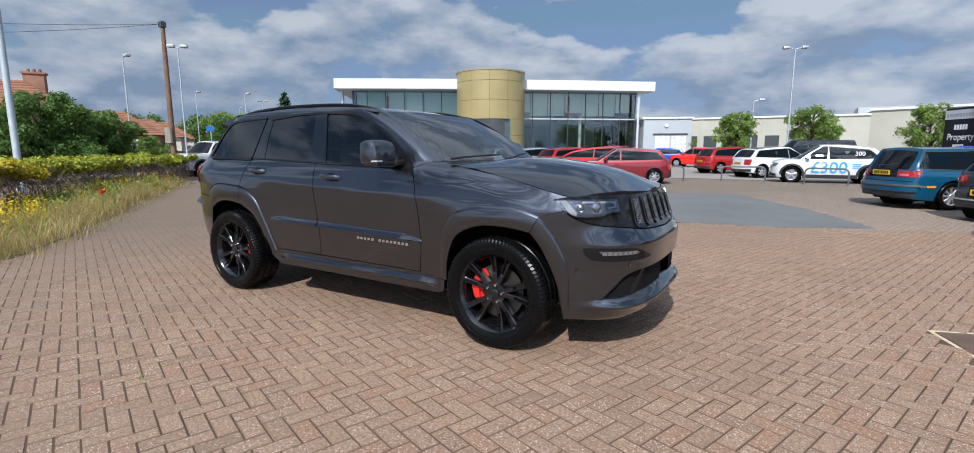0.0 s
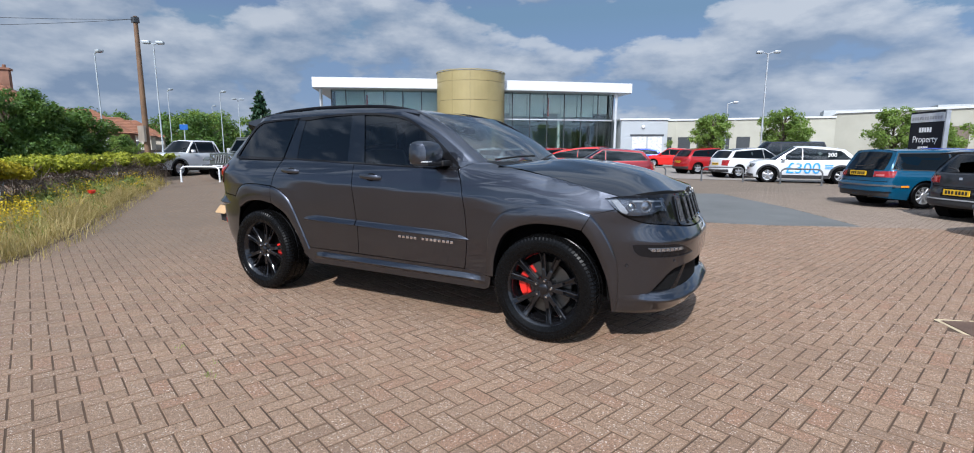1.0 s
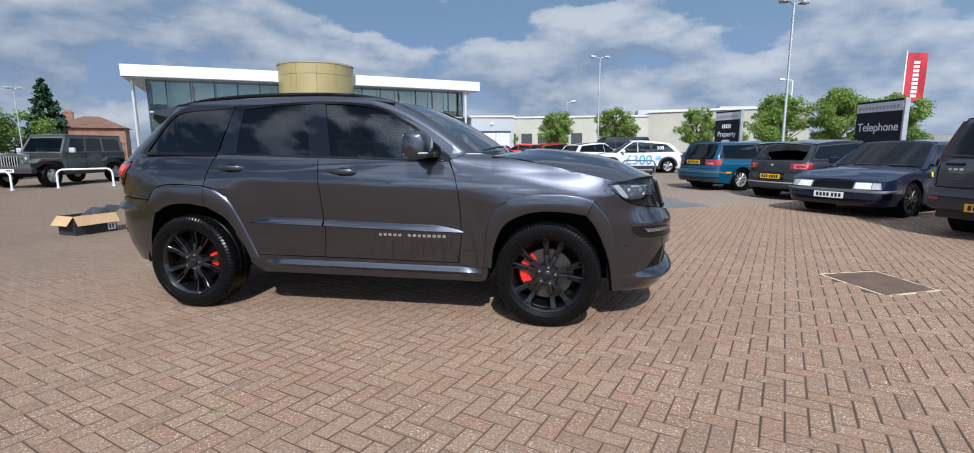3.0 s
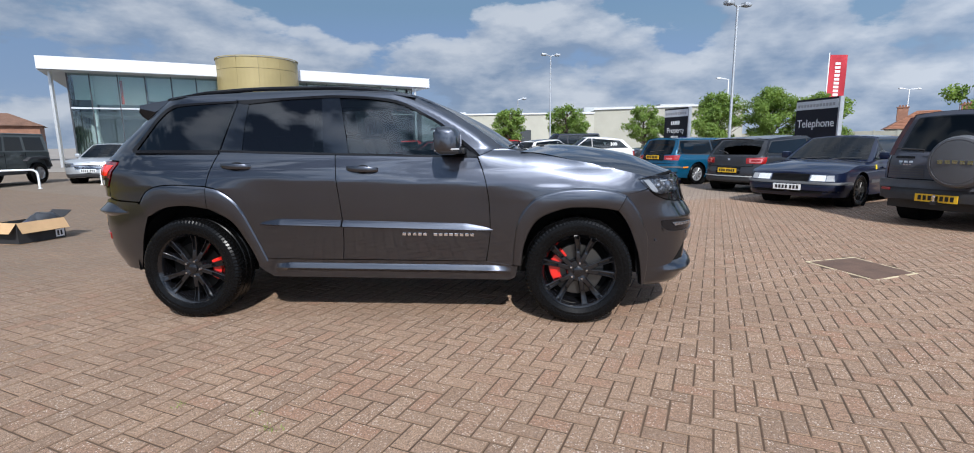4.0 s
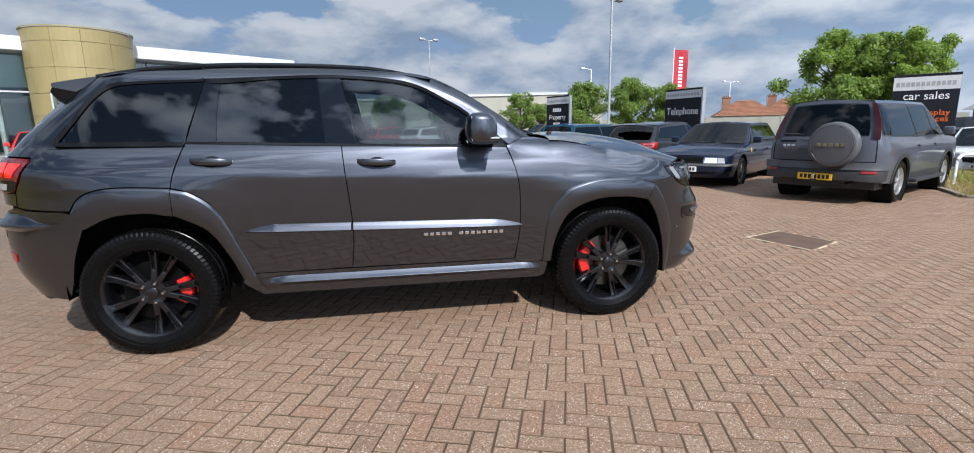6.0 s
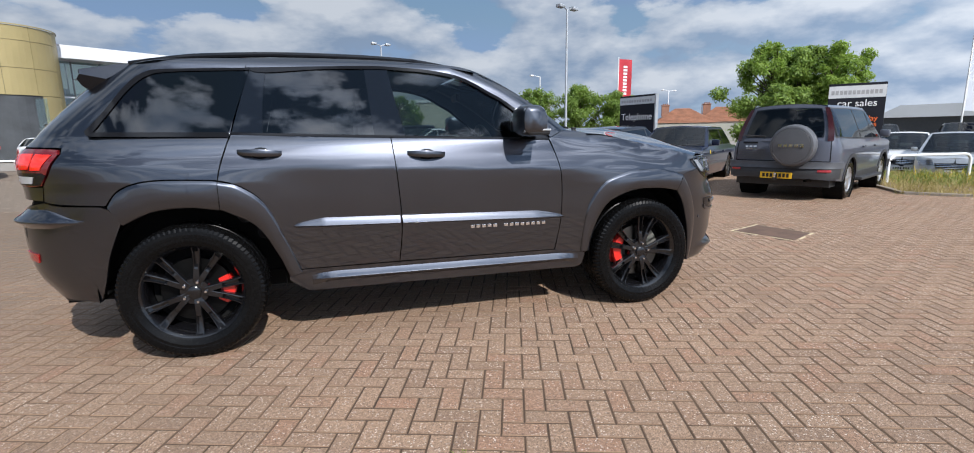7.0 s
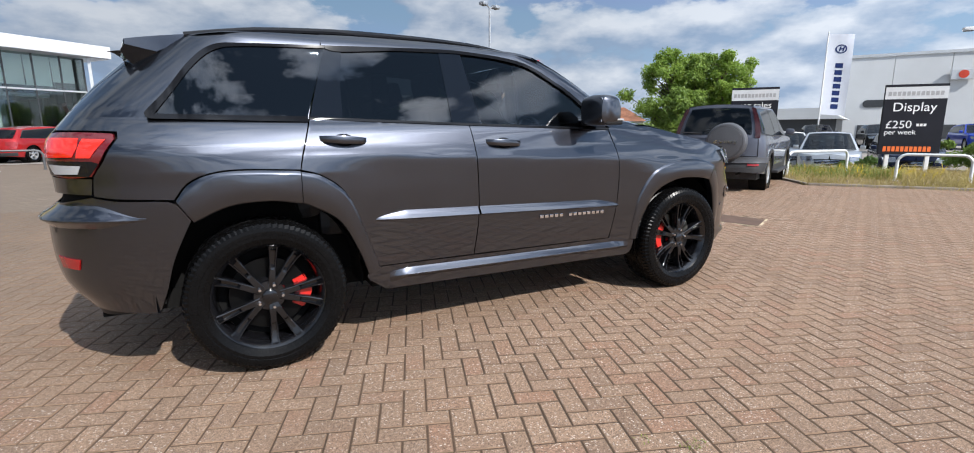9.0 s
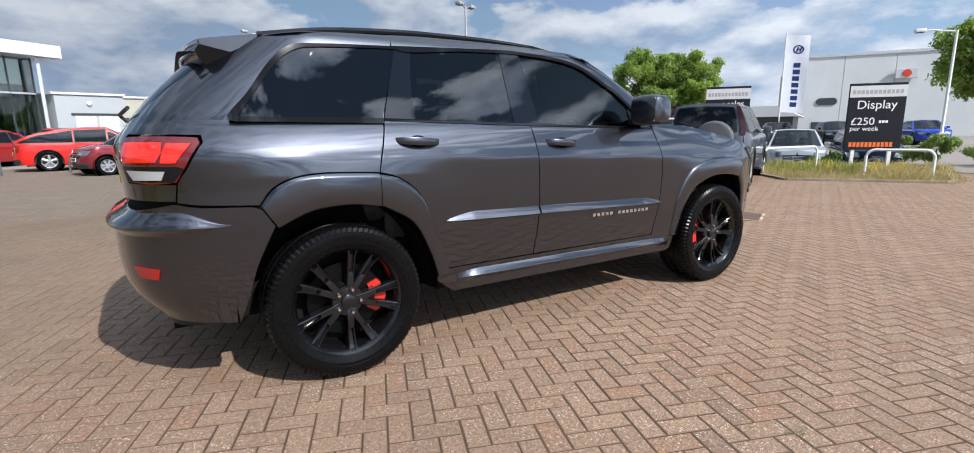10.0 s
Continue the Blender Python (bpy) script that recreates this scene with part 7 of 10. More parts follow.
    for sg in (-1, 1):
        out = Vector((0, sg * 0.003, 0))
        tip, low = Vector(wing(1.0, sg)), [Vector(under(i, sg)) for i in range(5)]
        for nm, ring, mat in (("spoiler_cheek", [Vector(wing(a, sg)) for a in spread(0.1, 1, 6)] + [low[0], Vector((-1.84, sg * 0.62, 1.580))], M_PAINT), ("spoiler_fin", [low[0], low[1], low[2], low[3], low[4], Vector((-1.82, sg * 0.62, 1.575))], M_GLOSSBLACK)):
            bm = bmesh.new()
            bm.faces.new([bm.verts.new(p + out) for p in ring])
            part(nm, bm, mat, car)
    bm = bmesh.new()
    tube(bm, [(-2.30, -0.02, 1.275), (-2.33, -0.02, 1.310), (-2.275, -0.35, 1.335)], 0.009, 8)
    part("rear_wiper", bm, M_BLACK, car, "black rear wiper", True)
    bm = bmesh.new()
    tube(bm, [(-1.66, 0, 1.68), (-1.72, 0, 1.735), (-1.78, 0, 1.74)], 0.016, 8, 0.006)
    part("roof_aerial", bm, M_GLOSSBLACK, car, "small roof aerial", True)
    bm = bmesh.new()
    box(bm, TAIL_X, TAIL_X + 0.02, -0.26, 0.26, 0.98, 1.09, 0.004)
    part("number_plate", bm, M_YELLOWPLATE, car, "yellow rear number plate")

    # mirrors
    for sg in (1, -1):
        mr = thing("door_mirror", "", "")
        mr.parent = car
        rows, bm = [], bmesh.new()
        # shell: sections along the car's width, outermost first
        for y, sx, sz in ((-1.150, 0.05, 0.060), (-1.135, 0.085, 0.082), (-1.10, 0.100, 0.094), (-1.02, 0.106, 0.098), (-0.945, 0.098, 0.088), (-0.93, 0.06, 0.06)):
            ring = []
            for i in range(20):
                t = 2 * math.pi * i / 20
                c, s = math.cos(t), math.sin(t)
                x = 0.535 + sx * (abs(c) ** 0.6) * (1 if c > 0 else -0.78)
                z = 1.325 + sz * (abs(s) ** 0.6) * (1 if s > 0 else -1) - 0.02 * max(c, 0) ** 2
                ring.append(bm.verts.new((x, sg * y, z)))
            rows.append(ring)
        for a, b in zip(rows, rows[1:]):
            for i in range(20):
                bm.faces.new((a[i], a[(i + 1) % 20], b[(i + 1) % 20], b[i]))
        bm.faces.new(rows[0]), bm.faces.new(rows[-1])
        part("mirror_shell", bm, M_PAINT, mr, "body-coloured mirror shell", True)
        bm = bmesh.new()
        box(bm, 0.472, 0.478, *sorted((sg * -1.128, sg * -0.955)), 1.252, 1.398, 0.002)
        part("mirror_glass", bm, M_CHROME, mr, "mirror glass facing back")
        bm = bmesh.new()
        box(bm, 0.50, 0.638, *sorted((sg * -1.142, sg * -0.945)), 1.236, 1.272, 0.012)
        part("mirror_base", bm, M_BLACK, mr)
        bm = bmesh.new()
        box(bm, 0.565, 0.640, *sorted((sg * -1.148, sg * -1.085)), 1.262, 1.274, 0.005)
        part("indicator", bm, M_WHITELENS, mr, "clear indicator lens")
        bm = bmesh.new()
        box(bm, 0.535, 0.655, *sorted((sg * -0.96, sg * -0.845)), 1.232, 1.275, 0.012)
        part("mirror_arm", bm, M_BLACK, mr)

    # underside, wheel housings
    bm = bmesh.new()
    box(bm, -2.2, 2.1, -0.60, 0.60, 0.30, 0.40)
    box(bm, -0.90, 1.00, -0.78, 0.78, 0.31, 0.40)
    part("underbody", bm, M_LINER, car)
    for u_a, u_b, z in ((1.96, JEEP.u1, 0.33), (JEEP.u0, -1.93, 0.40)):
        side = [JEEP.at(u, z, -0.035)[:2] for u in spread(u_a, u_b, 20)]
        bm = bmesh.new()
        slab(bm, side + [(x, -y) for x, y in side[::-1]], z - 0.01, z + 0.01)
        part("undertray", bm, M_LINER, car)
    for x, u_in in ((1.4575, 0.46), (-1.4575, 0.47)):
        for sg in (-1, 1):
            bm = bmesh.new()
            rows = []
            for i in range(25):
                t = math.pi * (-0.03 + 1.06 * i / 24)
                rows.append([bm.verts.new((x + (u_in + d) * math.cos(t), sg * y, 0.395 + (u_in + d) * math.sin(t))) for y, d in ((0.855, 0.018), (0.84, 0.022), (0.58, 0.022))])
            for a, b in zip(rows, rows[1:]):
                for i in range(2):
                    bm.faces.new((a[i], a[i + 1], b[i + 1], b[i]))
            bm.faces.new([r[2] for r in rows])
            part("wheel_housing", bm, M_LINER, car)
    srt_wheel("wheel", car, 1.4575, -0.8225, -1, 168, 7, 1.15)
    srt_wheel("wheel", car, -1.4575, -0.8225, -1, -4, -3, 0.78)
    srt_wheel("wheel", car, 1.4575, 0.8225, 1, 172, 30)
    srt_wheel("wheel", car, -1.4575, 0.8225, 1, 8, 70)

    # cabin
    bm = bmesh.new()
    box(bm, -2.1, 1.0, -0.56, 0.56, 0.42, 0.52)
    box(bm, -0.90, 0.98, -0.80, 0.80, 0.42, 0.52)
    part("cabin_floor", bm, M_SEAT, car)
    bm = bmesh.new()
    box(bm, 0.62, 1.10, -0.78, 0.78, 0.85, 1.16, 0.06)
    part("dashboard", bm, M_SEAT, car, "black dashboard")
    for x, y in ((0.02, -0.37), (0.02, 0.37), (-0.90, -0.38), (-0.90, 0.38)):
        bm = bmesh.new()
        box(bm, -0.08, 0.09, -0.25, 0.25, 0.2, 0.86, 0.07, pose(x - 0.22, y, 0.52) @ pose(0, 0, 0, 0, -14, 0))
        box(bm, -0.25, 0.28, -0.25, 0.25, 0.08, 0.28, 0.06, pose(x, y, 0.52))
        box(bm, -0.05, 0.06, -0.14, 0.14, 0.88, 1.06, 0.05, pose(x - 0.24, y, 0.52) @ pose(0, 0, 0, 0, -10, 0))
        part("seat", bm, M_SEAT, car, "black leather seat")
    bm = bmesh.new()
    ring = [Vector((0, 0.185 * math.cos(t), 0.185 * math.sin(t))) for t in spread(0, 2 * math.pi, 32)]
    mt = pose(0.47, -0.37, 1.13, 0, -22, 0)
    tube(bm, [mt @ p for p in ring], 0.016, 8)
    for t in (0.3, math.pi - 0.3, -math.pi / 2):
        tube(bm, [mt @ Vector((0.02, 0, 0)), mt @ Vector((0, 0.18 * math.cos(t), 0.18 * math.sin(t)))], 0.018, 6)
    tube(bm, [mt @ Vector((0.0, 0, 0)), mt @ Vector((0.2, 0, -0.05))], 0.05, 10)
    part("steering_wheel", bm, M_SEAT, car, "black steering wheel", True)
    bm = bmesh.new()
    box(bm, 0.30, 0.33, -0.10, 0.10, 1.50, 1.56, 0.012)
    part("rear_view_mirror", bm, M_BLACK, car)
    # headlining
    part("headlining", grid_mesh("headlining", lambda x, v: (x, roof(x, v)[1] * 0.97, roof(x, v)[2] - 0.035), spread(-2.05, 0.2, 12), spread(-1, 1, 8)), M_SEAT, car)
    return car


TAIL_X = -2.352
M_LAMPIN = surface("dark_lamp_housing", (0.17, 0.18, 0.20), 0.25, 0.7, vary=0.3, scale=30)


def mesh_mat():
    """Black honeycomb: bright webs over dark cells."""
    m, nt, p = material("grille_honeycomb")
    v = nt.nodes.new("ShaderNodeTexVoronoi")
    v.inputs["Scale"].default_value = 62.0
    v.inputs["Randomness"].default_value = 0.12
    nt.links.new(coords(nt), v.inputs["Vector"])
    c = ramp_node(nt, v.outputs["Distance"], [(0.42, (0.004, 0.004, 0.004)), (0.52, (0.10, 0.10, 0.105))])
    plug(nt, c, p.inputs["Base Color"])
    p.inputs["Roughness"].default_value = 0.4
    bump(nt, p, v.outputs["Distance"], 0.8, 0.01)
    return m


M_MESH = mesh_mat()
jeep()


# ---- parked cars ----
M_CARGLASS = glass("car_glass", (0.45, 0.52, 0.52), dark=0.45, ior=1.6)
M_REDLENS = surface("red_lamp_lens", (0.30, 0.012, 0.012), 0.14, vary=0.3, coat=1.0)
M_ALLOY = surface("silver_alloy", (0.55, 0.55, 0.56), 0.3, 0.8, vary=0.08)
M_DARKALLOY = surface("dark_alloy", (0.05, 0.048, 0.045), 0.35, 0.6, vary=0.1)
M_BLACKTRIM = surface("black_bumper_trim", (0.03, 0.03, 0.032), 0.55, vary=0.15)
P_TEAL = car_paint("teal_lacquer", (0.003, 0.060, 0.120), 0.15, 0.3, 0.03, 1.45)
P_GREY = car_paint("slate_lacquer", (0.036, 0.038, 0.044), 0.3, 0.3, 0.03, 1.36)
P_NAVY = car_paint("navy_lacquer", (0.004, 0.008, 0.026), 0.0, 0.3, 0.03, 1.42)
P_CRV = car_paint("blue_grey_lacquer", (0.088, 0.095, 0.120), 0.3, 0.35, 0.03, 1.42)
P_WHITE = car_paint("white_lacquer", (0.60, 0.61, 0.625), 0.0, 0.3, 0.0)
P_RED = car_paint("red_lacquer", (0.62, 0.018, 0.014), 0.1, 0.3, 0.1)
P_DEEPRED = car_paint("deep_red_lacquer", (0.36, 0.014, 0.016), 0.3, 0.3, 0.1)
P_MAROON = car_paint("maroon_lacquer", (0.19, 0.018, 0.024), 0.3, 0.3, 0.1)
P_BLUE = car_paint("blue_lacquer", (0.014, 0.05, 0.42), 0.3, 0.3, 0.1)
P_SILVER = car_paint("silver_lacquer", (0.50, 0.52, 0.54), 0.7, 0.3, 0.2)
P_BLACK = car_paint("black_lacquer", (0.012, 0.012, 0.014), 0.3, 0.3, 0.03, 1.36)
P_WRANGLER = car_paint("gunmetal_lacquer", (0.085, 0.095, 0.090), 0.2, 0.3, 0.03, 1.45)


def parked(name, label, paint, x, y, turn, L, W, H, wb, wheel=0.32, belt=0.60, cowl=0.28, ws=0.10, back=-0.36, tail=-0.46, hood=0.52, boot=None, rim=None, spokes=5,
           trim=None, cladding=None, square=3.0, plate_front=True, plate_rear=True, rails=False, head=(0.30, 0.62, 0.78), tail_lamp=(0.34, 0.60, 0.80), ride=0.0, roof_paint=None, spoiler=False, grille=True,
           head_box=None, tail_box=None, plate_z=None, pillar_lamps=False, bumper=None, tail_pillar=0.03, drop=0.0, bumper_mat=None, strip=None, fine=0.13):
    """A parked car. Shares of the length: cowl, ws (screen's top), back (roof's end), tail (rear glass's foot); shares of the height: belt, hood, boot.
    x, y: the middle between the axles; turn: degrees from +x to its nose."""
    car = thing(name, label, "car", "parked cars", pose(x, y, 0, 0, 0, turn))
    nose = wb / 2 + (L - wb) * 0.47
    rear = nose - L
    half = W / 2
    zb, zr, zh = belt * H, H - 0.05, hood * H
    zt = zb if boot is None else boot * H
    r_arch = wheel + 0.055
    lean = (zr - zb)
    S = Skin(half, nose, rear, nose - 0.62, rear + 0.55, square, square,
             table([(0.15, 0.07), (0.30, 0.03), (0.5 * zb, 0.008), (0.75 * zb, 0.0), (0.9 * zb, 0.012), (zb, 0.045), (zb + 0.05, 0.06), (zr - 0.04, 0.05 + 0.36 * lean), (zr + 0.06, 0.09 + 0.42 * lean)]),
             table([(0.15, 0.10), (0.30, 0.0), (0.5, 0.0), (0.75 * zh, 0.02), (zh, 0.10), (zb, 0.16), (zr, 0.3)]),
             table([(0.15, 0.12), (0.32, 0.0), (0.55, 0.0), (0.62, 0.03), (zt, 0.06), (zr, 0.06 + 0.3 * (zr - zt))]))
    xc, xw, xb, xt = L * cowl, L * ws, L * back, L * tail
    ca = wb / 2
    z0 = 0.20 + ride
    arch = lambda cx: [(cx + (r_arch if t != 0 else 0) * math.cos(t) if t != 0 else cx + r_arch, max(z0, wheel + r_arch * math.sin(t))) for t in spread(-0.35, math.pi + 0.35, 14)]
    low = [(S.u0, z0 + 0.10), (rear + 0.45, z0 + 0.02)]
    fa, ra = arch(ca), arch(-ca)
    a0, a1, b0, b1 = ra[::-1], fa[::-1], None, None
    bottom = [low[0], low[1]] + a0 + a1 + [(nose - 0.42, z0 + 0.01), (S.u1, z0 + 0.04)]
    ztop = table([(rear + 0.05, zt - (0.0 if boot is None else 0.02)), (xt, zt), (xt + 0.06, zb + 0.012 if boot is None else zt + 0.02), (0.0, zb), (xc, zb - 0.005), ((xc + nose) / 2, (zb + zh) / 2 + 0.015), (nose - 0.25, zh), (nose, zh - 0.05)])
    us = spread(S.u1, S.u0, 46)
    outline = []
    for p, q in zip(bottom, bottom[1:]):
        n = max(1, int(math.hypot(q[0] - p[0], q[1] - p[1]) / 0.12))
        outline += [(p[0] + (q[0] - p[0]) * k / n, p[1] + (q[1] - p[1]) * k / n) for k in range(n)]
    X = lambda u: S.at(u, 0.5)[0]
    outline += [(u, ztop(X(u))) for u in us]
    bd = both_sides("body_side", outline, S.lift(0.0), paint, car, fine, 0.02)
    # decks between the two sides
    def deck(nm, u_a, u_b, crown, n=14, mat=paint):
        def f(u, v):
            px, py, pz = S.at(u, ztop(X(u)))
            return px, v * abs(py), pz + crown * (1 - v * v)
        return part(nm, grid_mesh(nm, f, spread(u_a, u_b, n), spread(-1, 1, 10)), mat, car)
    deck("bonnet", xc, S.u1, 0.045)
    if boot is not None:
        deck("boot_lid", S.u0, xt + 0.05, 0.03)
    else:
        deck("tail_deck", S.u0, xt + 0.1, 0.0, 8)
    # cabin sides under a roof that falls by drop towards the tail
    zroof = lambda px: zr - drop * (min(max((xw - px) / (xw - xb), 0.0), 1.05) ** 2) + 0.012 * (1 - min(1.0, abs((px - (xb + xw) / 2) / ((xw - xb) / 2))) ** 2)
    zrb = zroof(xb)
    cab = flow([(xt, ztop(xt) - 0.01), (xb - 0.02, zrb)], [(xb + (xw - xb) * k / 6, zroof(xb + (xw - xb) * k / 6)) for k in range(7)], [(xw, zroof(xw)), (xc, zb - 0.01)], [(xc, zb - 0.01), (xt, ztop(xt) - 0.01)], step=0.12)
    both_sides("cabin_side", cab, S.lift(0.0), paint if trim is None else trim, car, 0.13, 0.0)
    # side glass in panes
    m = 0.055
    lo, hi = zb + 0.035, zr - 0.05
    def xf(z):
        return xc + (xw - xc) * (z - zb) / (zr - zb)
    def xr(z):
        return xt + (xb - xt) * (z - ztop(xt)) / (zrb - ztop(xt))
    cuts = [0.07 * L, -0.14 * L] if boot is not None or L > 4.2 else [0.02 * L]
    edges = [("f", None)] + cuts + [("r", None)]
    for i in range(len(edges) - 1):
        fr = (lambda z: xf(z) - m - 0.02) if i == 0 else (lambda z, c=cuts[i - 1]: c - 0.03)
        re = (lambda z: xr(z) + m + tail_pillar) if i == len(edges) - 2 else (lambda z, c=cuts[i]: c + 0.03)
        if fr(lo) - re(lo) < 0.12:
            continue
        last = i == len(edges) - 2
        tf = min(hi, zroof(fr(hi)) - 0.06)
        tr = min(hi, zroof(re(hi)) - 0.06)
        kick = 0.04 if last and boot is None else 0.0
        tr = min(tr, zrb - 0.06) if last else tr
        if fr(tf) - re(tr) < 0.05:
            tf = tr = lo + (hi - lo) * 0.75
        pane = flow([(re(lo) - (0.0 if last else 0.0), lo + kick), (fr(lo), lo)], [(fr(lo), lo), (fr(tf), tf)], [(fr(tf), tf), (re(tr), tr)], [(re(tr), tr), (re(lo), lo + kick)], step=0.15)
        mu, mz = sum(q[0] for q in pane) / len(pane), sum(q[1] for q in pane) / len(pane)
        rim_line = [(q[0] + (0.022 if q[0] > mu else -0.022), q[1] + (0.020 if q[1] > mz else -0.024)) for q in pane]
        both_sides("window_surround", rim_line, S.lift(0.003), M_BLACKTRIM, car, 0.25, 0.0)
        both_sides("side_window", pane, S.lift(0.009), M_CARGLASS, car, 0.25, 0.0)
    # roof, screens
    def across(u, z, v, bulge, dx):
        px, py, pz = S.at(u, z)
        return px + dx * (1 - v * v), v * abs(py), pz + bulge * (1 - v * v)
    part("roof", grid_mesh("roof", lambda u, v: across(u, zroof(u), v, 0.04, 0.0), spread(xb - 0.02, xw, 10), spread(-1, 1, 10)), paint if roof_paint is None else roof_paint, car)
    zt0 = ztop(xt)
    fore = lambda k, v: across(xc + (xw - xc) * k, zb + (zr - zb) * k, v, 0.02 + 0.02 * k, 0.16 * (1 - k) + 0.05 * k)
    aft = lambda k, v: across(xt + (xb - xt) * k, zt0 + (zrb - zt0) * k, v, 0.03 * k + 0.01 * k, -0.13 * (1 - k) - 0.03 * k)
    def screen(nm, f, k0, k1, w, sx, edge_mat):
        part(nm, grid_mesh(nm, f, spread(k0, k1, 8), spread(-w, w, 12)), M_CARGLASS, car, nm)
        off = Vector((-0.010 * sx, 0, -0.006))
        ring = lambda k, v: tuple(Vector(f(k, v)) + off)
        for ks, vs in ((spread(0, 1, 8), spread(-1, -w + 0.015, 2)), (spread(0, 1, 8), spread(w - 0.015, 1, 2)), (spread(k1 - 0.015, 1.0, 2), spread(-w, w, 10)), (spread(0.0, k0 + 0.015, 2), spread(-w, w, 10))):
            part(nm + "_frame", grid_mesh(nm, ring, ks, vs), edge_mat, car)
    screen("windscreen", fore, 0.04, 0.94, 0.915, 1, paint if trim is None else trim)
    screen("rear_window", aft, 0.10, 0.90, 0.84, -1, paint)
    if pillar_lamps:
        for sd in (-1, 1):
            part("tail_light", grid_mesh("tail_light", lambda k, v: tuple(Vector(aft(k, sd * v)) + Vector((-0.022, sd * 0.012, 0))), spread(0.0, 0.93, 8), [0.90, 0.905, 0.95, 1.0, 1.012]), M_REDDARK, car, "tall dark red pillar lamp")
    # dark cabin and floor
    bm = bmesh.new()
    box(bm, xt + 0.1, xc - 0.1, -half + 0.12, half - 0.12, 0.25, zb - 0.05)
    for sx in (xc - 0.95, xc - 1.75):
        for sy in (-0.36, 0.36):
            box(bm, sx - 0.08, sx + 0.08, sy - 0.22, sy + 0.22, zb - 0.1, zb + 0.14, 0.04)
            box(bm, sx - 0.05, sx + 0.05, sy - 0.12, sy + 0.12, zb + 0.16, zb + 0.30, 0.03)
    part("cabin", bm, M_SEAT, car)
    part("underbody", boxed(rear + 0.35, nose - 0.35, -half + 0.25, half - 0.25, z0 - 0.02, z0 + 0.2), M_LINER, car)
    # lower cladding
    if cladding is not None:
        for cx in (ca, -ca):
            ring = [(cx + (r_arch + d) * math.cos(t), wheel + (r_arch + d) * math.sin(t)) for d, ts in ((0.0, spread(0.0, math.pi, 14)), (0.07, spread(math.pi, 0.0, 14))) for t in ts]
            both_sides("arch_cladding", ring, S.lift(0.012), cladding, car, 0.2, 0.015)
        sill = flow([(-ca + r_arch, z0), (ca - r_arch, z0)], [(ca - r_arch, z0), (ca - r_arch, z0 + 0.14)], [(ca - r_arch, z0 + 0.14), (-ca + r_arch, z0 + 0.14)], [(-ca + r_arch, z0 + 0.14), (-ca + r_arch, z0)], step=0.2)
        both_sides("sill_cladding", sill, S.lift(0.012), cladding, car, 0.3, 0.015)
    if bumper:
        for ua, ub in ((nose - 0.22, S.u1), (S.u0, rear + 0.25)):
            face = flow([(ua, bumper[0]), (ub, bumper[0])], [(ub, bumper[0]), (ub, bumper[1])], [(ub, bumper[1]), (ua, bumper[1])], [(ua, bumper[1]), (ua, bumper[0])], step=0.1)
            both_sides("bumper", face, S.lift(0.045), bumper_mat or M_BLACKTRIM, car, 0.12, 0.06)
    for ua, ub, zz in ((nose - 0.15, S.u1, 0.0), (S.u0, rear + 0.2, 0.03)):
        face = flow([(ua, z0 + 0.03 + zz), (ub, z0 + 0.05 + zz)], [(ub, z0 + 0.05 + zz), (ub, z0 + 0.19 + zz)], [(ub, z0 + 0.19 + zz), (ua, z0 + 0.16 + zz)], [(ua, z0 + 0.16 + zz), (ua, z0 + 0.03 + zz)], step=0.15)
        both_sides("bumper_trim", face, S.lift(0.012), cladding or M_BLACKTRIM, car, 0.2, 0.02)
    if strip:
        za, zc, mat = strip
        for ua, ub in ((-ca + r_arch + 0.03, ca - r_arch - 0.03), (ca + r_arch + 0.03, nose - 0.24), (rear + 0.26, -ca - r_arch - 0.03)):
            if ub - ua > 0.06:
                both_sides("side_moulding", flow([(ua, za), (ub, za)], [(ub, za), (ub, zc)], [(ub, zc), (ua, zc)], [(ua, zc), (ua, za)], step=0.15), S.lift(0.014), mat, car, 0.3, 0.014)
    # lamps
    w, h0, h1 = head
    hz0, hz1 = h0 * zh + 0.10, h1 * zh + 0.14
    uc = nose + 0.05
    hl = flow([(uc - w, hz1 - 0.03), (uc + 0.12, hz1 - 0.01)], [(uc + 0.12, hz1 - 0.01), (uc + 0.20, hz0 + 0.02)], [(uc + 0.20, hz0 + 0.02), (uc - w * 0.55, hz0)], [(uc - w * 0.55, hz0), (uc - w, hz1 - 0.03)], step=0.1)
    if head_box:
        ya, yb, za, zb2 = head_box
        hl = flow([(S.u1 - yb, zb2), (S.u1 - ya, zb2)], [(S.u1 - ya, zb2), (S.u1 - ya, za)], [(S.u1 - ya, za), (S.u1 - yb, za + 0.01)], [(S.u1 - yb, za + 0.01), (S.u1 - yb, zb2)], step=0.1)
    both_sides("headlight", hl, S.lift(0.008), M_LAMP, car, 0.1, 0.01, "clear headlamp")
    w, h0, h1 = tail_lamp
    tz0, tz1 = h0 * zb, h1 * zb + 0.1
    uc = rear - 0.06
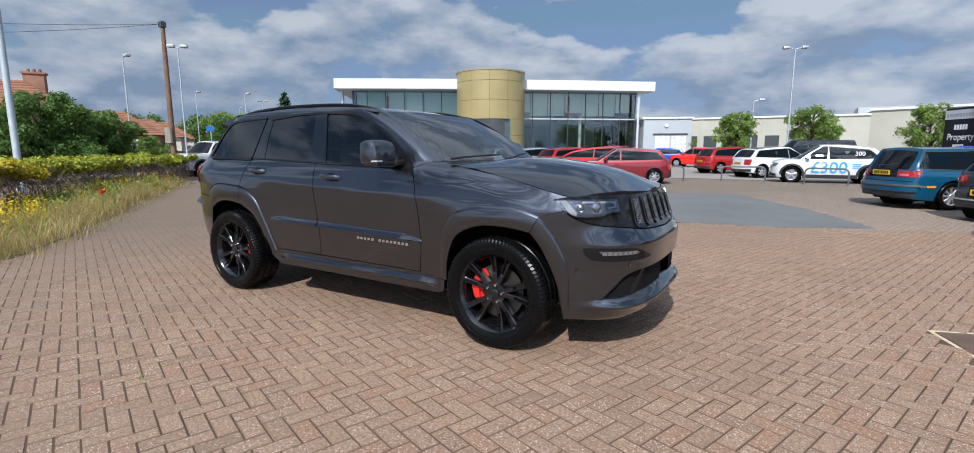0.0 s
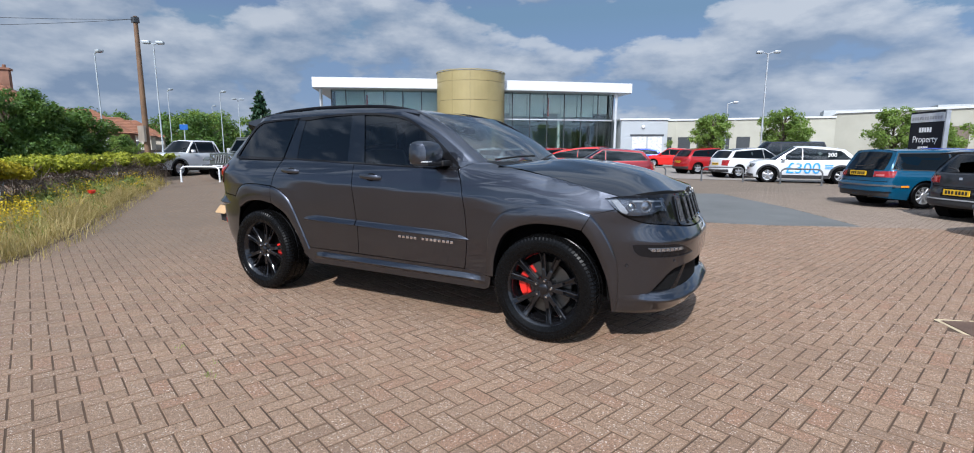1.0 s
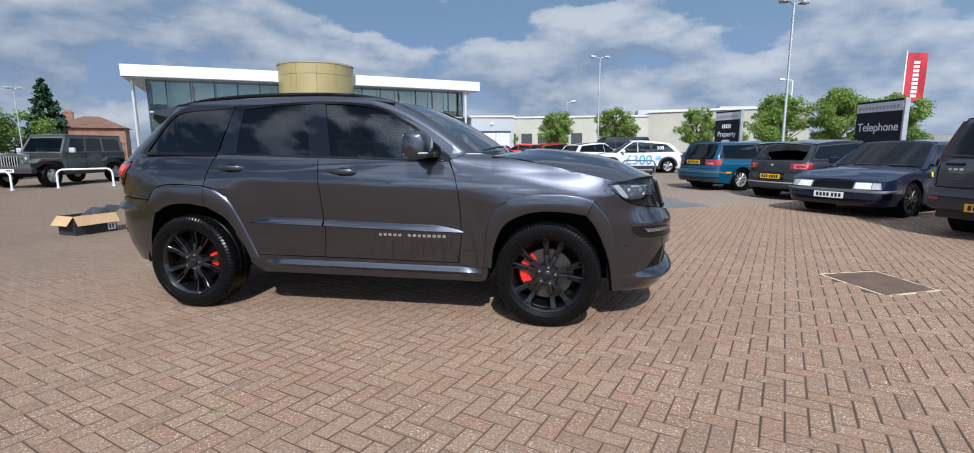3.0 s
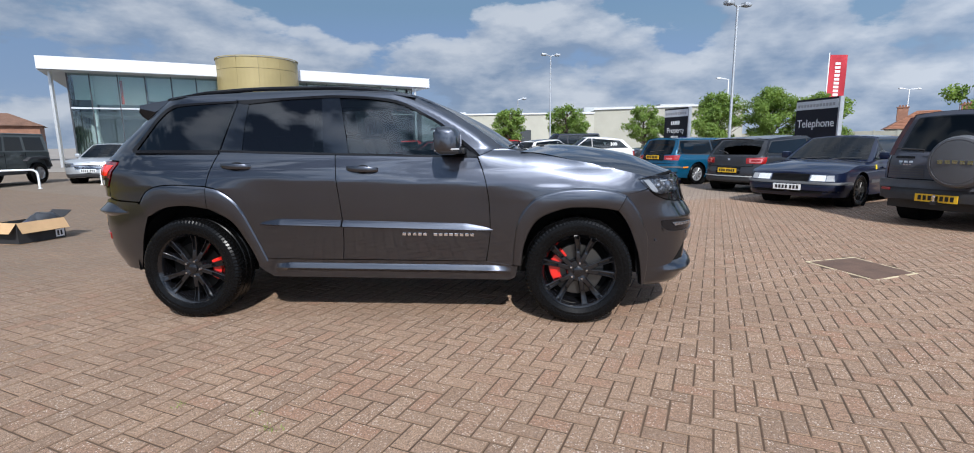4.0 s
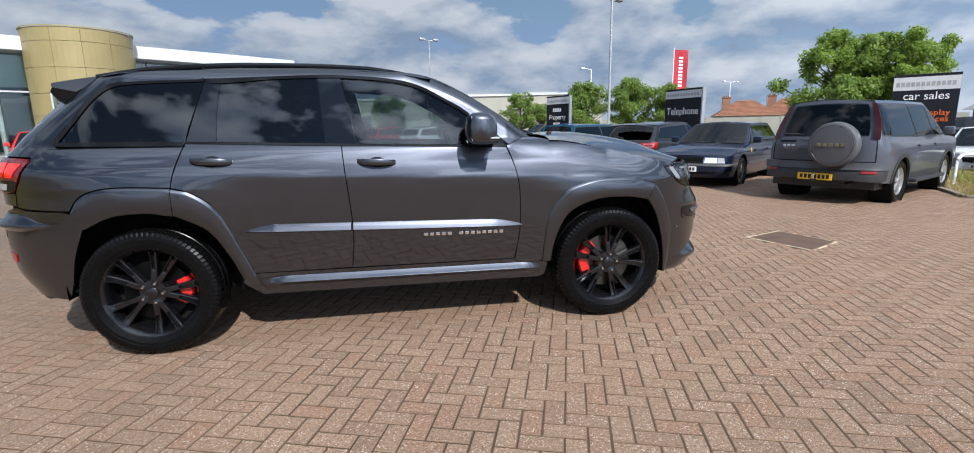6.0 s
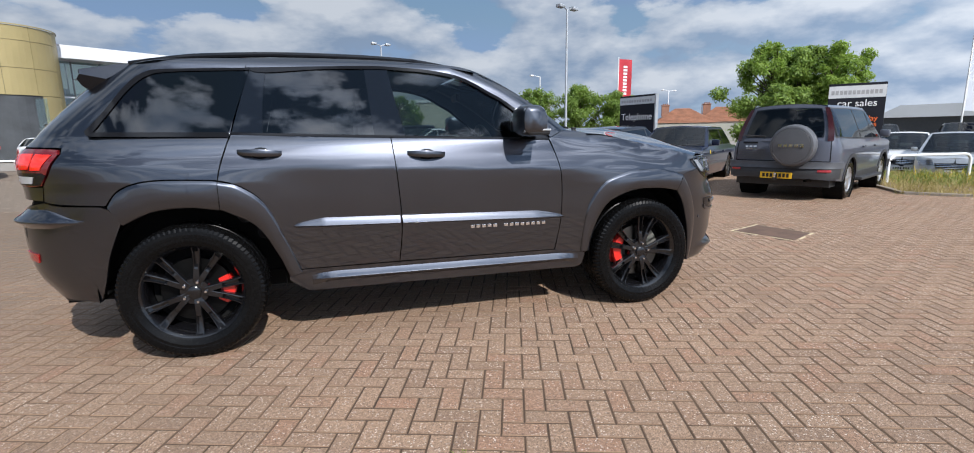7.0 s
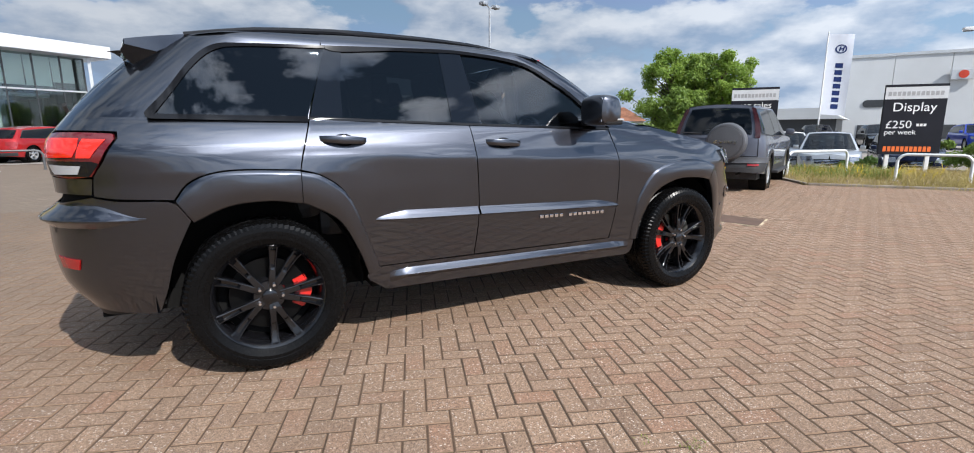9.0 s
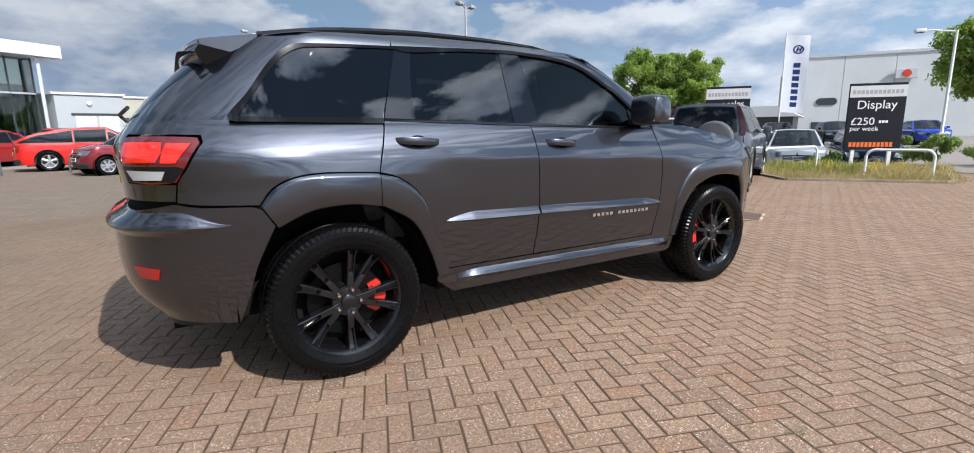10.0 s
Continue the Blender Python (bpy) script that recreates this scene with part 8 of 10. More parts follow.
    tl = flow([(uc + w, tz1), (uc - 0.12, tz1 - 0.01)], [(uc - 0.12, tz1 - 0.01), (uc - 0.14, tz0 + 0.02)], [(uc - 0.14, tz0 + 0.02), (uc + w * 0.7, tz0)], [(uc + w * 0.7, tz0), (uc + w, tz1)], step=0.1)
    if tail_box:
        ya, yb, za, zb2 = tail_box
        tl = flow([(S.u0 + yb, zb2), (S.u0 + ya, zb2 - 0.015)], [(S.u0 + ya, zb2 - 0.015), (S.u0 + ya, za + 0.01)], [(S.u0 + ya, za + 0.01), (S.u0 + yb * 0.93, za)], [(S.u0 + yb * 0.93, za), (S.u0 + yb, zb2)], step=0.1)
    if not pillar_lamps:
        both_sides("tail_light", tl, S.lift(0.008), M_REDLENS, car, 0.1, 0.01, "red tail lamp")
    if grille:
        gr = flow([(S.u1 - 0.42, 0.62 * zh + 0.02), (S.u1, 0.60 * zh)], [(S.u1, 0.60 * zh), (S.u1, 0.60 * zh + 0.20)], [(S.u1, 0.60 * zh + 0.20), (S.u1 - 0.46, 0.60 * zh + 0.19)], [(S.u1 - 0.46, 0.60 * zh + 0.19), (S.u1 - 0.42, 0.62 * zh + 0.02)], step=0.1)
        both_sides("grille", gr, S.lift(0.006), M_GLOSSBLACK, car, 0.15, 0.01, "dark grille")
        for k in range(3):
            zz = 0.60 * zh + 0.045 + 0.05 * k
            sl = [(S.u1 - 0.42, zz), (S.u1, zz), (S.u1, zz + 0.014), (S.u1 - 0.42, zz + 0.014)]
            both_sides("grille_bar", sl, S.lift(0.016), M_CHROME, car, 0.3, 0.01)
    # plates: plain bars for their characters
    for on, mat, sx, z in ((plate_front, M_WHITEPLATE, 1, 0.42), (plate_rear, M_YELLOWPLATE, -1, 0.62 if boot is None else 0.55)):
        if on:
            z = z + ride * 0.5 if plate_z is None else plate_z
            u = S.u1 if sx > 0 else S.u0
            px = S.at(u, z + 0.05)[0] + sx * (0.062 if bumper and bumper[0] - 0.05 < z < bumper[1] else 0.012)
            pl = part("number_plate", boxed(min(px, px + sx * 0.012), max(px, px + sx * 0.012), -0.26, 0.26, z, z + 0.11, bevel=0.003), mat, car, "number plate with dark bars")
            for k in range(7):
                yy = -0.215 + 0.062 * k + (0.02 if k > 3 else 0)
                part("plate_bar", boxed(px + sx * 0.012, px + sx * 0.014, yy, yy + 0.042, z + 0.022, z + 0.09), M_DARKTEXT, pl)
    # wheels, mirrors, handles
    for cx in (ca, -ca):
        for sd in (-1, 1):
            plain_wheel(car, cx, sd * (half - 0.115), sd, wheel, 0.20, rim or M_ALLOY, spokes)
            bm = bmesh.new()
            lathe(bm, [(r_arch + 0.02, -0.14), (r_arch + 0.02, 0.16), (0.0, 0.16)], 24, pose(cx, sd * (half - 0.16), wheel, 90 if sd > 0 else -90, 0, 0), cap=False)
            part("wheel_housing", bm, M_LINER, car)
    for sd in (-1, 1):
        bm = bmesh.new()
        mx = xc - 0.28
        box(bm, mx - 0.07, mx + 0.07, *sorted((sd * (half + 0.15), sd * (half - 0.02))), zb + 0.03, zb + 0.17, 0.035)
        part("door_mirror", bm, paint, car, "", True)
        for hx in ((cuts[0] + 0.10) if len(cuts) > 1 else cuts[0] + 0.12, (cuts[-1] + 0.10) if len(cuts) > 1 else None):
            if hx is not None:
                py = abs(S.at(hx, zb - 0.13)[1])
                part("door_handle", boxed(hx - 0.10, hx + 0.10, *sorted((sd * (py - 0.005), sd * (py + 0.03))), zb - 0.15, zb - 0.115, bevel=0.01), paint, car)
        for sx in cuts if len(cuts) > 1 else [cuts[0]]:
            seam = [(sx - 0.004, z0 + 0.16), (sx + 0.004, z0 + 0.16), (sx + 0.004, zb), (sx - 0.004, zb)]
            part("door_gap", panel_mesh("door_gap", seam, S.lift(0.0015), 0.2, 0.0, sd > 0), M_LINER, car)
        if rails:
            bm = bmesh.new()
            py = abs(S.at((xb + xw) / 2, zr)[1]) - 0.06
            tube(bm, [(xb + 0.1, sd * py, zr), (xb + 0.3, sd * py, zr + 0.07), (xw - 0.3, sd * py, zr + 0.07), (xw - 0.05, sd * py, zr)], 0.018, 6)
            part("roof_rail", bm, M_GLOSSBLACK, car)
    if spoiler:
        part("roof_spoiler", boxed(xb - 0.22, xb + 0.05, -half * 0.66, half * 0.66, zrb - 0.005, zrb + 0.03, bevel=0.012), paint, car)
    car["skin_nose"], car["skin_tail"] = nose, rear
    return car, S


def on_end(car, S, name, end, ya, yb, za, zb, mat, lift=0.012, label="", sides=(False, True), slant=0.0, rim=0.006):
    """A panel on the nose (end 1) or tail (end -1), from ya to yb off the middle line; sides: False right, True left."""
    u = (lambda d: S.u1 - d) if end > 0 else (lambda d: S.u0 + d)
    ol = flow([(u(ya), za), (u(yb - slant), za)], [(u(yb - slant), za), (u(yb), zb)], [(u(yb), zb), (u(ya), zb)], [(u(ya), zb), (u(ya), za)], step=0.06)
    return [part(name, panel_mesh(name, ol, S.lift(lift), 0.08, rim, mir), mat, car, label) for mir in sides]


def on_side(car, S, name, ua, ub, za, zb, mat, lift=0.008, label="", sides=(False, True)):
    """A panel on the flank between two stations."""
    ol = flow([(ua, za), (ub, za)], [(ub, za), (ub, zb)], [(ub, zb), (ua, zb)], [(ua, zb), (ua, za)], step=0.06)
    return [part(name, panel_mesh(name, ol, S.lift(lift), 0.1, 0.004, mir), mat, car, label) for mir in sides]


def tailpipe(car, x, y, z):
    bm = bmesh.new()
    lathe(bm, [(0.030, -0.25), (0.032, 0.0), (0.027, 0.0), (0.026, -0.2), (0.0, -0.2)], 14, pose(x, y, z, 0, -90, 0), cap=False)
    part("tailpipe", bm, M_STEEL, car, "", True)


def wiper(car, pts):
    bm = bmesh.new()
    tube(bm, pts, 0.011, 6)
    part("wiper", bm, M_BLACKTRIM, car, "", True)


def face_out(car):
    """Turns every pane of a car to face outwards."""
    for ob in car.children_recursive:
        if ob.type == "MESH" and ob.data.materials and ob.data.materials[0] in (M_CARGLASS, M_SMOKED, M_TINT, M_SCREEN):
            ps = ob.data.polygons
            mid = Vector((0, 0, 0.95))
            if sum(p.normal.dot(p.center - mid) * p.area for p in ps) < 0:
                ob.data.flip_normals()


def fleet():
    M_RUBBER = surface("grey_rubber_strip", (0.075, 0.077, 0.082), 0.55, vary=0.15)
    M_PINKLENS = surface("pale_pink_lens", (0.48, 0.12, 0.12), 0.15, vary=0.2, coat=1.0)
    M_BRIGHTLENS = surface("bright_lamp_lens", (0.70, 0.72, 0.74), 0.15, vary=0.12, scale=14, coat=1.0)
    M_FADED = surface("faded_grey_bumper", (0.070, 0.073, 0.082), 0.5, vary=0.15)
    M_SHIELD = surface("yellow_shield", (0.80, 0.60, 0.02), 0.4)
    # the row beyond the paving's edge
    car, S = parked("estate_car", "teal blue estate car with silver alloy wheels", P_TEAL, 6.91, 12.45, 29.7, 4.50, 1.72, 1.40, 2.56, 0.31, 0.61, 0.245, 0.07, -0.42, -0.486, 0.55, rails=False, spokes=9, tail_box=(0.46, 0.98, 0.73, 0.88), plate_z=0.76,
                    bumper=(0.40, 0.60), bumper_mat=P_TEAL, plate_front=False, strip=(0.50, 0.545, M_RUBBER), fine=0.08)
    t = car["skin_tail"]
    on_end(car, S, "plate_recess", -1, 0.0, 0.44, 0.72, 0.90, M_GLOSSBLACK, 0.006)
    on_end(car, S, "bumper_strip", -1, 0.0, 0.95, 0.52, 0.56, M_RUBBER, 0.052)
    on_end(car, S, "panel_gap", -1, 0.0, 0.80, 0.625, 0.637, M_LINER, 0.004)
    on_end(car, S, "lamp_window", -1, 0.52, 0.72, 0.755, 0.80, M_PINKLENS, 0.014)
    on_side(car, S, "side_marker", t + 0.42, t + 0.60, 0.50, 0.545, M_AMBER, 0.020, "amber side marker")
    tailpipe(car, t + 0.02, -0.42, 0.27)
    wiper(car, [(t - 0.02, 0.0, 0.93), (t - 0.03, 0.02, 0.98), (t + 0.06, -0.42, 1.02)])
    car, S = parked("hatchback", "dark slate grey three-door hatchback with red tail lamps", P_GREY, 7.86, 9.74, 32.0, 3.95, 1.72, 1.43, 2.46, 0.31, 0.63, 0.25, 0.05, -0.36, -0.468, 0.56, tail_pillar=0.06, drop=0.07, tail_box=(0.46, 0.98, 0.72, 0.88), plate_z=0.50, roof_paint=P_BLACK,
                    plate_front=False, trim=P_BLACK, fine=0.08)
    t = car["skin_tail"]
    on_end(car, S, "lamp_ring", -1, 0.54, 0.86, 0.750, 0.850, M_PINKLENS, 0.016, "pale centre of a ringed tail lamp", slant=0.04)
    on_end(car, S, "lamp_core", -1, 0.59, 0.80, 0.775, 0.825, M_REDLENS, 0.022)
    on_end(car, S, "plate_recess", -1, 0.0, 0.34, 0.47, 0.64, M_GLOSSBLACK, 0.004)
    on_end(car, S, "panel_gap", -1, 0.0, 0.62, 0.655, 0.667, M_LINER, 0.004)
    on_end(car, S, "panel_gap", -1, 0.62, 0.632, 0.66, 0.90, M_LINER, 0.004)
    on_end(car, S, "lower_bumper", -1, 0.0, 0.95, 0.30, 0.42, M_BLACKTRIM, 0.02)
    on_end(car, S, "bumper_strip", -1, 0.0, 0.80, 0.405, 0.430, M_ALU, 0.03, "thin silver strip")
    on_end(car, S, "tail_badge", -1, 0.0, 0.035, 0.80, 0.85, M_CHROME, 0.01)
    wiper(car, [(t - 0.02, 0.0, 0.96), (t - 0.03, 0.02, 1.0), (t + 0.10, 0.34, 1.04)])
    def lid(a, v):
        return t + 0.36 - 0.24 * a, v * (0.60 - 0.03 * a), 1.372 - 0.035 * a - 0.03 * v * v
    part("roof_spoiler", grid_mesh("roof_spoiler", lid, spread(0, 1, 5), spread(-1, 1, 10)), P_BLACK, car, "black roof spoiler")
    part("spoiler_edge", grid_mesh("spoiler_edge", lambda k, v: tuple(Vector(lid(1.0, v)) + Vector((0.02 * k, 0, -0.03 * k))), [0, 0.3, 1.0], spread(-1, 1, 10)), P_BLACK, car)
    car, S = parked("saloon_car", "old square dark navy saloon car with bronze wheels", P_NAVY, 8.07, 7.19, 216.4, 4.66, 1.76, 1.38, 2.66, 0.31, 0.625, 0.19, 0.04, -0.26, -0.35, 0.495, boot=0.62, rim=M_DARKALLOY, spokes=10, square=5.5, plate_rear=False,
                    head_box=(0.36, 0.80, 0.505, 0.635), plate_z=0.335, grille=False, bumper=(0.34, 0.50), bumper_mat=P_NAVY, strip=(0.44, 0.50, M_RUBBER), fine=0.08)
    on_end(car, S, "grille", 1, 0.0, 0.34, 0.50, 0.64, M_LINER, 0.010, "square black mesh grille")
    for k in range(5):
        on_end(car, S, "grille_bar", 1, 0.0, 0.33, 0.515 + 0.025 * k, 0.521 + 0.025 * k, M_GLOSSBLACK, 0.018)
    on_end(car, S, "lamp_lens", 1, 0.385, 0.64, 0.520, 0.625, M_BRIGHTLENS, 0.014, "bright ribbed headlamp lens")
    on_end(car, S, "lamp_lens", 1, 0.655, 0.785, 0.520, 0.625, M_WHITELENS, 0.014)
    on_end(car, S, "bumper_strip", 1, 0.0, 1.02, 0.455, 0.505, M_RUBBER, 0.058, "grey rubber bumper strip")
    on_end(car, S, "valance", 1, 0.0, 0.92, 0.215, 0.315, P_NAVY, 0.03)
    on_end(car, S, "air_slot", 1, 0.05, 0.62, 0.285, 0.33, M_LINER, 0.036)
    on_side(car, S, "wing_badge", 0.74, 0.80, 0.70, 0.79, M_SHIELD, 0.006, "small yellow shield badge", (True,))
    part("paper", boxed(0.30, 0.45, -0.25, -0.08, 0.905, 0.91), M_PRINTWHITE, car, "white paper on the dashboard")
    for y0 in (-0.40, 0.18):
        wiper(car, [(1.06, y0, 0.885), (1.00, y0 + 0.08, 0.905), (0.96, y0 + 0.50, 0.93)])
    car, S = parked("compact_suv", "dusty blue-grey compact off-roader with a spare wheel on its tailgate", P_CRV, 9.05, 4.14, 25.6, 4.50, 1.78, 1.70, 2.62, 0.345, 0.615, 0.24, 0.09, -0.455, -0.492, 0.555, cladding=M_BLACKTRIM, square=4.2, rails=False, plate_front=False, pillar_lamps=True,
                    plate_z=0.39, ride=0.13, bumper=(0.40, 0.575), bumper_mat=M_BLACKTRIM, fine=0.08)
    tail = car["skin_tail"]
    sp = thing("spare_wheel", "", "")
    sp.parent = car
    sp.matrix_basis = pose(tail - 0.02, -0.25, 0.97, 0, -90, 0)
    M_COVER = surface("grey_wheel_cover", (0.085, 0.088, 0.096), 0.42, vary=0.05)
    bm = bmesh.new()
    lathe(bm, [(0.30, 0.0), (0.355, 0.02), (0.362, 0.05), (0.355, 0.15), (0.335, 0.185), (0.305, 0.196), (0.298, 0.188), (0.290, 0.196), (0.10, 0.215), (0.0, 0.22)], 48)
    part("wheel_cover", bm, M_COVER, sp, "round hard grey spare wheel cover", True)
    for k in range(5):
        part("badge_bar", boxed(-0.025, 0.025, -0.20 + 0.085 * k, -0.14 + 0.085 * k, 0.206, 0.222), M_CHROME, sp, "pale badge mark")
    on_end(car, S, "bumper_step", -1, 0.0, 1.05, 0.575, 0.685, M_FADED, 0.06, "faded grey bumper top", rim=0.07)
    on_end(car, S, "bumper_reflector", -1, 0.62, 0.80, 0.52, 0.56, M_REDDEEP, 0.052)
    on_end(car, S, "panel_gap", -1, 0.79, 0.802, 0.69, 1.04, M_LINER, 0.004)
    on_end(car, S, "panel_gap", -1, 0.0, 0.80, 0.690, 0.702, M_LINER, 0.004)
    for k in range(5):
        on_end(car, S, "tailgate_rib", -1, 0.24, 0.74, 0.725 + 0.038 * k, 0.742 + 0.038 * k, M_FADED, 0.012, sides=(True,))
    on_end(car, S, "tailgate_handle", -1, 0.38, 0.66, 1.00, 1.035, M_GLOSSBLACK, 0.020, "dark tailgate handle", (True,))
    for k in range(3):
        on_end(car, S, "badge_bar", -1, 0.40 + 0.075 * k, 0.455 + 0.075 * k, 0.935, 0.965, M_CHROME, 0.008, "", (True,))
    for k in range(4):
        on_end(car, S, "badge_bar", -1, 0.42 + 0.045 * k, 0.45 + 0.045 * k, 0.905, 0.918, M_CHROME, 0.008, "", (True,))
    part("tow_bar", boxed(tail - 0.14, tail + 0.1, -0.035, 0.035, 0.36, 0.41, bevel=0.01), M_BLACKTRIM, car)
    bm = bmesh.new()
    lathe(bm, [(0.0, 0.10), (0.022, 0.09), (0.025, 0.07), (0.016, 0.05), (0.014, 0.0)], 12, pose(tail - 0.12, 0, 0.40), cap=False)
    part("tow_ball", bm, M_CHROME, car, "", True)
    tailpipe(car, tail - 0.01, -0.45, 0.36)
    wiper(car, [(tail - 0.02, 0.25, 1.09), (tail - 0.03, 0.23, 1.13), (tail + 0.02, 0.62, 1.15)])
    for sd in (-1, 1):
        part("side_step", boxed(-0.85, 0.85, *sorted((sd * 0.86, sd * 0.98)), 0.30, 0.36, bevel=0.02), M_BLACKTRIM, car)
    # electric crossover with its advert
    car, S = parked("crossover", "white electric crossover with a blue price on its doors", P_WHITE, 4.33, 21.3, 184.5, 4.18, 1.80, 1.55, 2.60, 0.325, 0.60, 0.25, 0.07, -0.33, -0.45, 0.56, cladding=M_BLACKTRIM, plate_rear=False, tail_pillar=0.16, drop=0.12)
    lettering("price_lettering", "£300", 0.62, M_PRINTBLUE, car, pose(0.05, 0.915, 0.42, 90, 0, 180), 0.004)
    lettering("window_lettering", "300", 0.22, M_PRINTWHITE, car, pose(-0.95, 0.80, 1.10, 84, 0, 180), 0.004)
    for k in range(3):
        part("advert_bar", boxed(-1.0, -0.72, 0.905, 0.91, 0.60 + 0.07 * k, 0.635 + 0.07 * k), M_PRINTBLUE, car, "small blue print")
    # cars behind the hoops
    parked("hatchback", "white hatchback with dark glass and red lamps", P_WHITE, 2.4, 25.0, 38, 4.0, 1.73, 1.48, 2.57, 0.31, 0.62, 0.25, 0.05, -0.37, -0.465, 0.56, drop=0.10, tail_pillar=0.10, plate_front=False, tail_lamp=(0.30, 0.64, 0.84), roof_paint=P_BLACK)
    parked("hatchback", "deep red hatchback with dark glass", P_DEEPRED, 0.1, 28.6, 40, 4.0, 1.73, 1.5, 2.5, 0.31, 0.62, 0.25, 0.05, -0.37, -0.465, 0.56, drop=0.10, tail_pillar=0.10, plate_front=False)
    parked("hatchback", "bright red hatchback parked by the showroom", P_RED, -3.3, 38.2, 175, 4.0, 1.72, 1.5, 2.5, 0.31, 0.62, 0.25, 0.05, -0.37, -0.465, 0.56, drop=0.10, tail_pillar=0.10)
    parked("hatchback", "bright blue hatchback parked by the showroom", P_BLUE, -6.4, 40.2, 190, 4.1, 1.75, 1.48, 2.55, 0.31, 0.62, 0.25, 0.05, -0.37, -0.465, 0.56, drop=0.10, tail_pillar=0.10)
    parked("pickup_truck", "old red pickup with faded paint", P_DEEPRED, -6.3, 28.2, -22, 4.3, 1.62, 1.55, 2.5, 0.30, 0.62, 0.17, 0.05, -0.12, -0.17, 0.58, boot=0.60, square=3.8, rim=M_STEEL, plate_rear=False)
    parked("hatchback", "red saloon parked beside the showroom", P_RED, -10.0, 30.2, 150, 4.4, 1.76, 1.46, 2.65, 0.31, 0.62, 0.25, 0.05, -0.37, -0.465, 0.56, drop=0.10, tail_pillar=0.10)
    parked("hatchback", "pale blue hatchback parked beside the showroom", P_BLUE, -12.6, 31.5, 150, 4.2, 1.76, 1.46, 2.55, 0.31, 0.62, 0.25, 0.05, -0.37, -0.465, 0.56, drop=0.10, tail_pillar=0.10)
    parked("people_carrier", "dark blue people carrier behind the white crossover", P_NAVY, 3.8, 29.0, 200, 4.6, 1.85, 1.85, 2.8, 0.33, 0.58, 0.30, 0.17, -0.42, -0.47, 0.50, square=3.6)
    parked("hatchback", "dark grey hatchback parked in the far row", P_GREY, 8.6, 24.0, 190, 4.2, 1.76, 1.48, 2.55, 0.31, 0.62, 0.25, 0.05, -0.37, -0.465, 0.56, drop=0.10, tail_pillar=0.10)
    parked("hatchback", "blue hatchback parked in the far row", P_BLUE, 7.9, 17.6, 205, 4.1, 1.75, 1.46, 2.55, 0.31, 0.62, 0.25, 0.05, -0.37, -0.465, 0.56, drop=0.10, tail_pillar=0.10)
    # towards the road on the hedge's side
    parked("pickup_truck", "white double-cab pickup truck", P_WHITE, -23.2, 11.9, -80, 5.2, 1.80, 1.76, 3.0, 0.37, 0.63, 0.20, 0.09, -0.16, -0.19, 0.60, boot=0.64, cladding=M_BLACKTRIM, ride=0.12, plate_rear=False)
    silver = parked("saloon_car", "silver saloon car facing the paving", P_SILVER, -15.4, 14.9, -72, 4.74, 1.82, 1.47, 2.77, 0.325, 0.62, 0.22, 0.05, -0.30, -0.40, 0.55, boot=0.66, plate_rear=False)
    parked("hatchback", "red hatchback facing the paving", P_RED, -12.6, 17.4, -62, 4.1, 1.70, 1.48, 2.5, 0.31, 0.62, 0.25, 0.05, -0.37, -0.465, 0.56, drop=0.10, tail_pillar=0.10, plate_rear=False)
    parked("fastback_car", "red fastback car parked across the lane", P_RED, -4.35, 20.1, 6, 4.50, 1.84, 1.50, 2.70, 0.34, 0.62, 0.24, 0.06, -0.36, -0.475, 0.55, drop=0.20, tail_pillar=0.12, boot=0.70, plate_front=False, tail_lamp=(0.32, 0.70, 0.84))
    parked("hatchback", "old maroon hatchback facing the paving", P_MAROON, -2.85, 16.7, 200, 3.75, 1.62, 1.42, 2.44, 0.29, 0.62, 0.25, 0.05, -0.37, -0.465, 0.56, drop=0.10, tail_pillar=0.10, rim=M_ALLOY, spokes=7)
    parked("hatchback", "silver grey hatchback in the far row", P_SILVER, -10.6, 25.0, 60, 4.2, 1.78, 1.46, 2.6, 0.32, 0.62, 0.25, 0.05, -0.37, -0.465, 0.56, drop=0.10, tail_pillar=0.10, plate_front=False)
    parked("hatchback", "dark red hatchback in the far row", P_DEEPRED, -8.2, 24.6, 60, 4.1, 1.75, 1.46, 2.55, 0.32, 0.62, 0.25, 0.05, -0.37, -0.465, 0.56, drop=0.10, tail_pillar=0.10, plate_front=False)
    parked("hatchback", "white hatchback in the far row", P_WHITE, -13.2, 26.6, 60, 4.2, 1.78, 1.46, 2.6, 0.32, 0.62, 0.25, 0.05, -0.37, -0.465, 0.56, drop=0.10, tail_pillar=0.10, plate_front=False)
    off_roader(-17.5, 11.4, -80)
    # towards the road on the signs' side
    a = parked("large_suv", "white sport utility car behind the railing", P_WHITE, 19.5, 9.5, 214, 4.7, 1.88, 1.68, 2.7, 0.37, 0.61, 0.25, 0.09, -0.41, -0.475, 0.56, drop=0.07, cladding=M_BLACKTRIM, plate_rear=False)
    b = parked("large_suv", "silver white sport utility car facing the railing", P_SILVER, 18.6, 7.3, 211, 4.7, 1.88, 1.68, 2.7, 0.37, 0.61, 0.25, 0.09, -0.41, -0.475, 0.56, drop=0.07, cladding=M_BLACKTRIM, plate_rear=False)
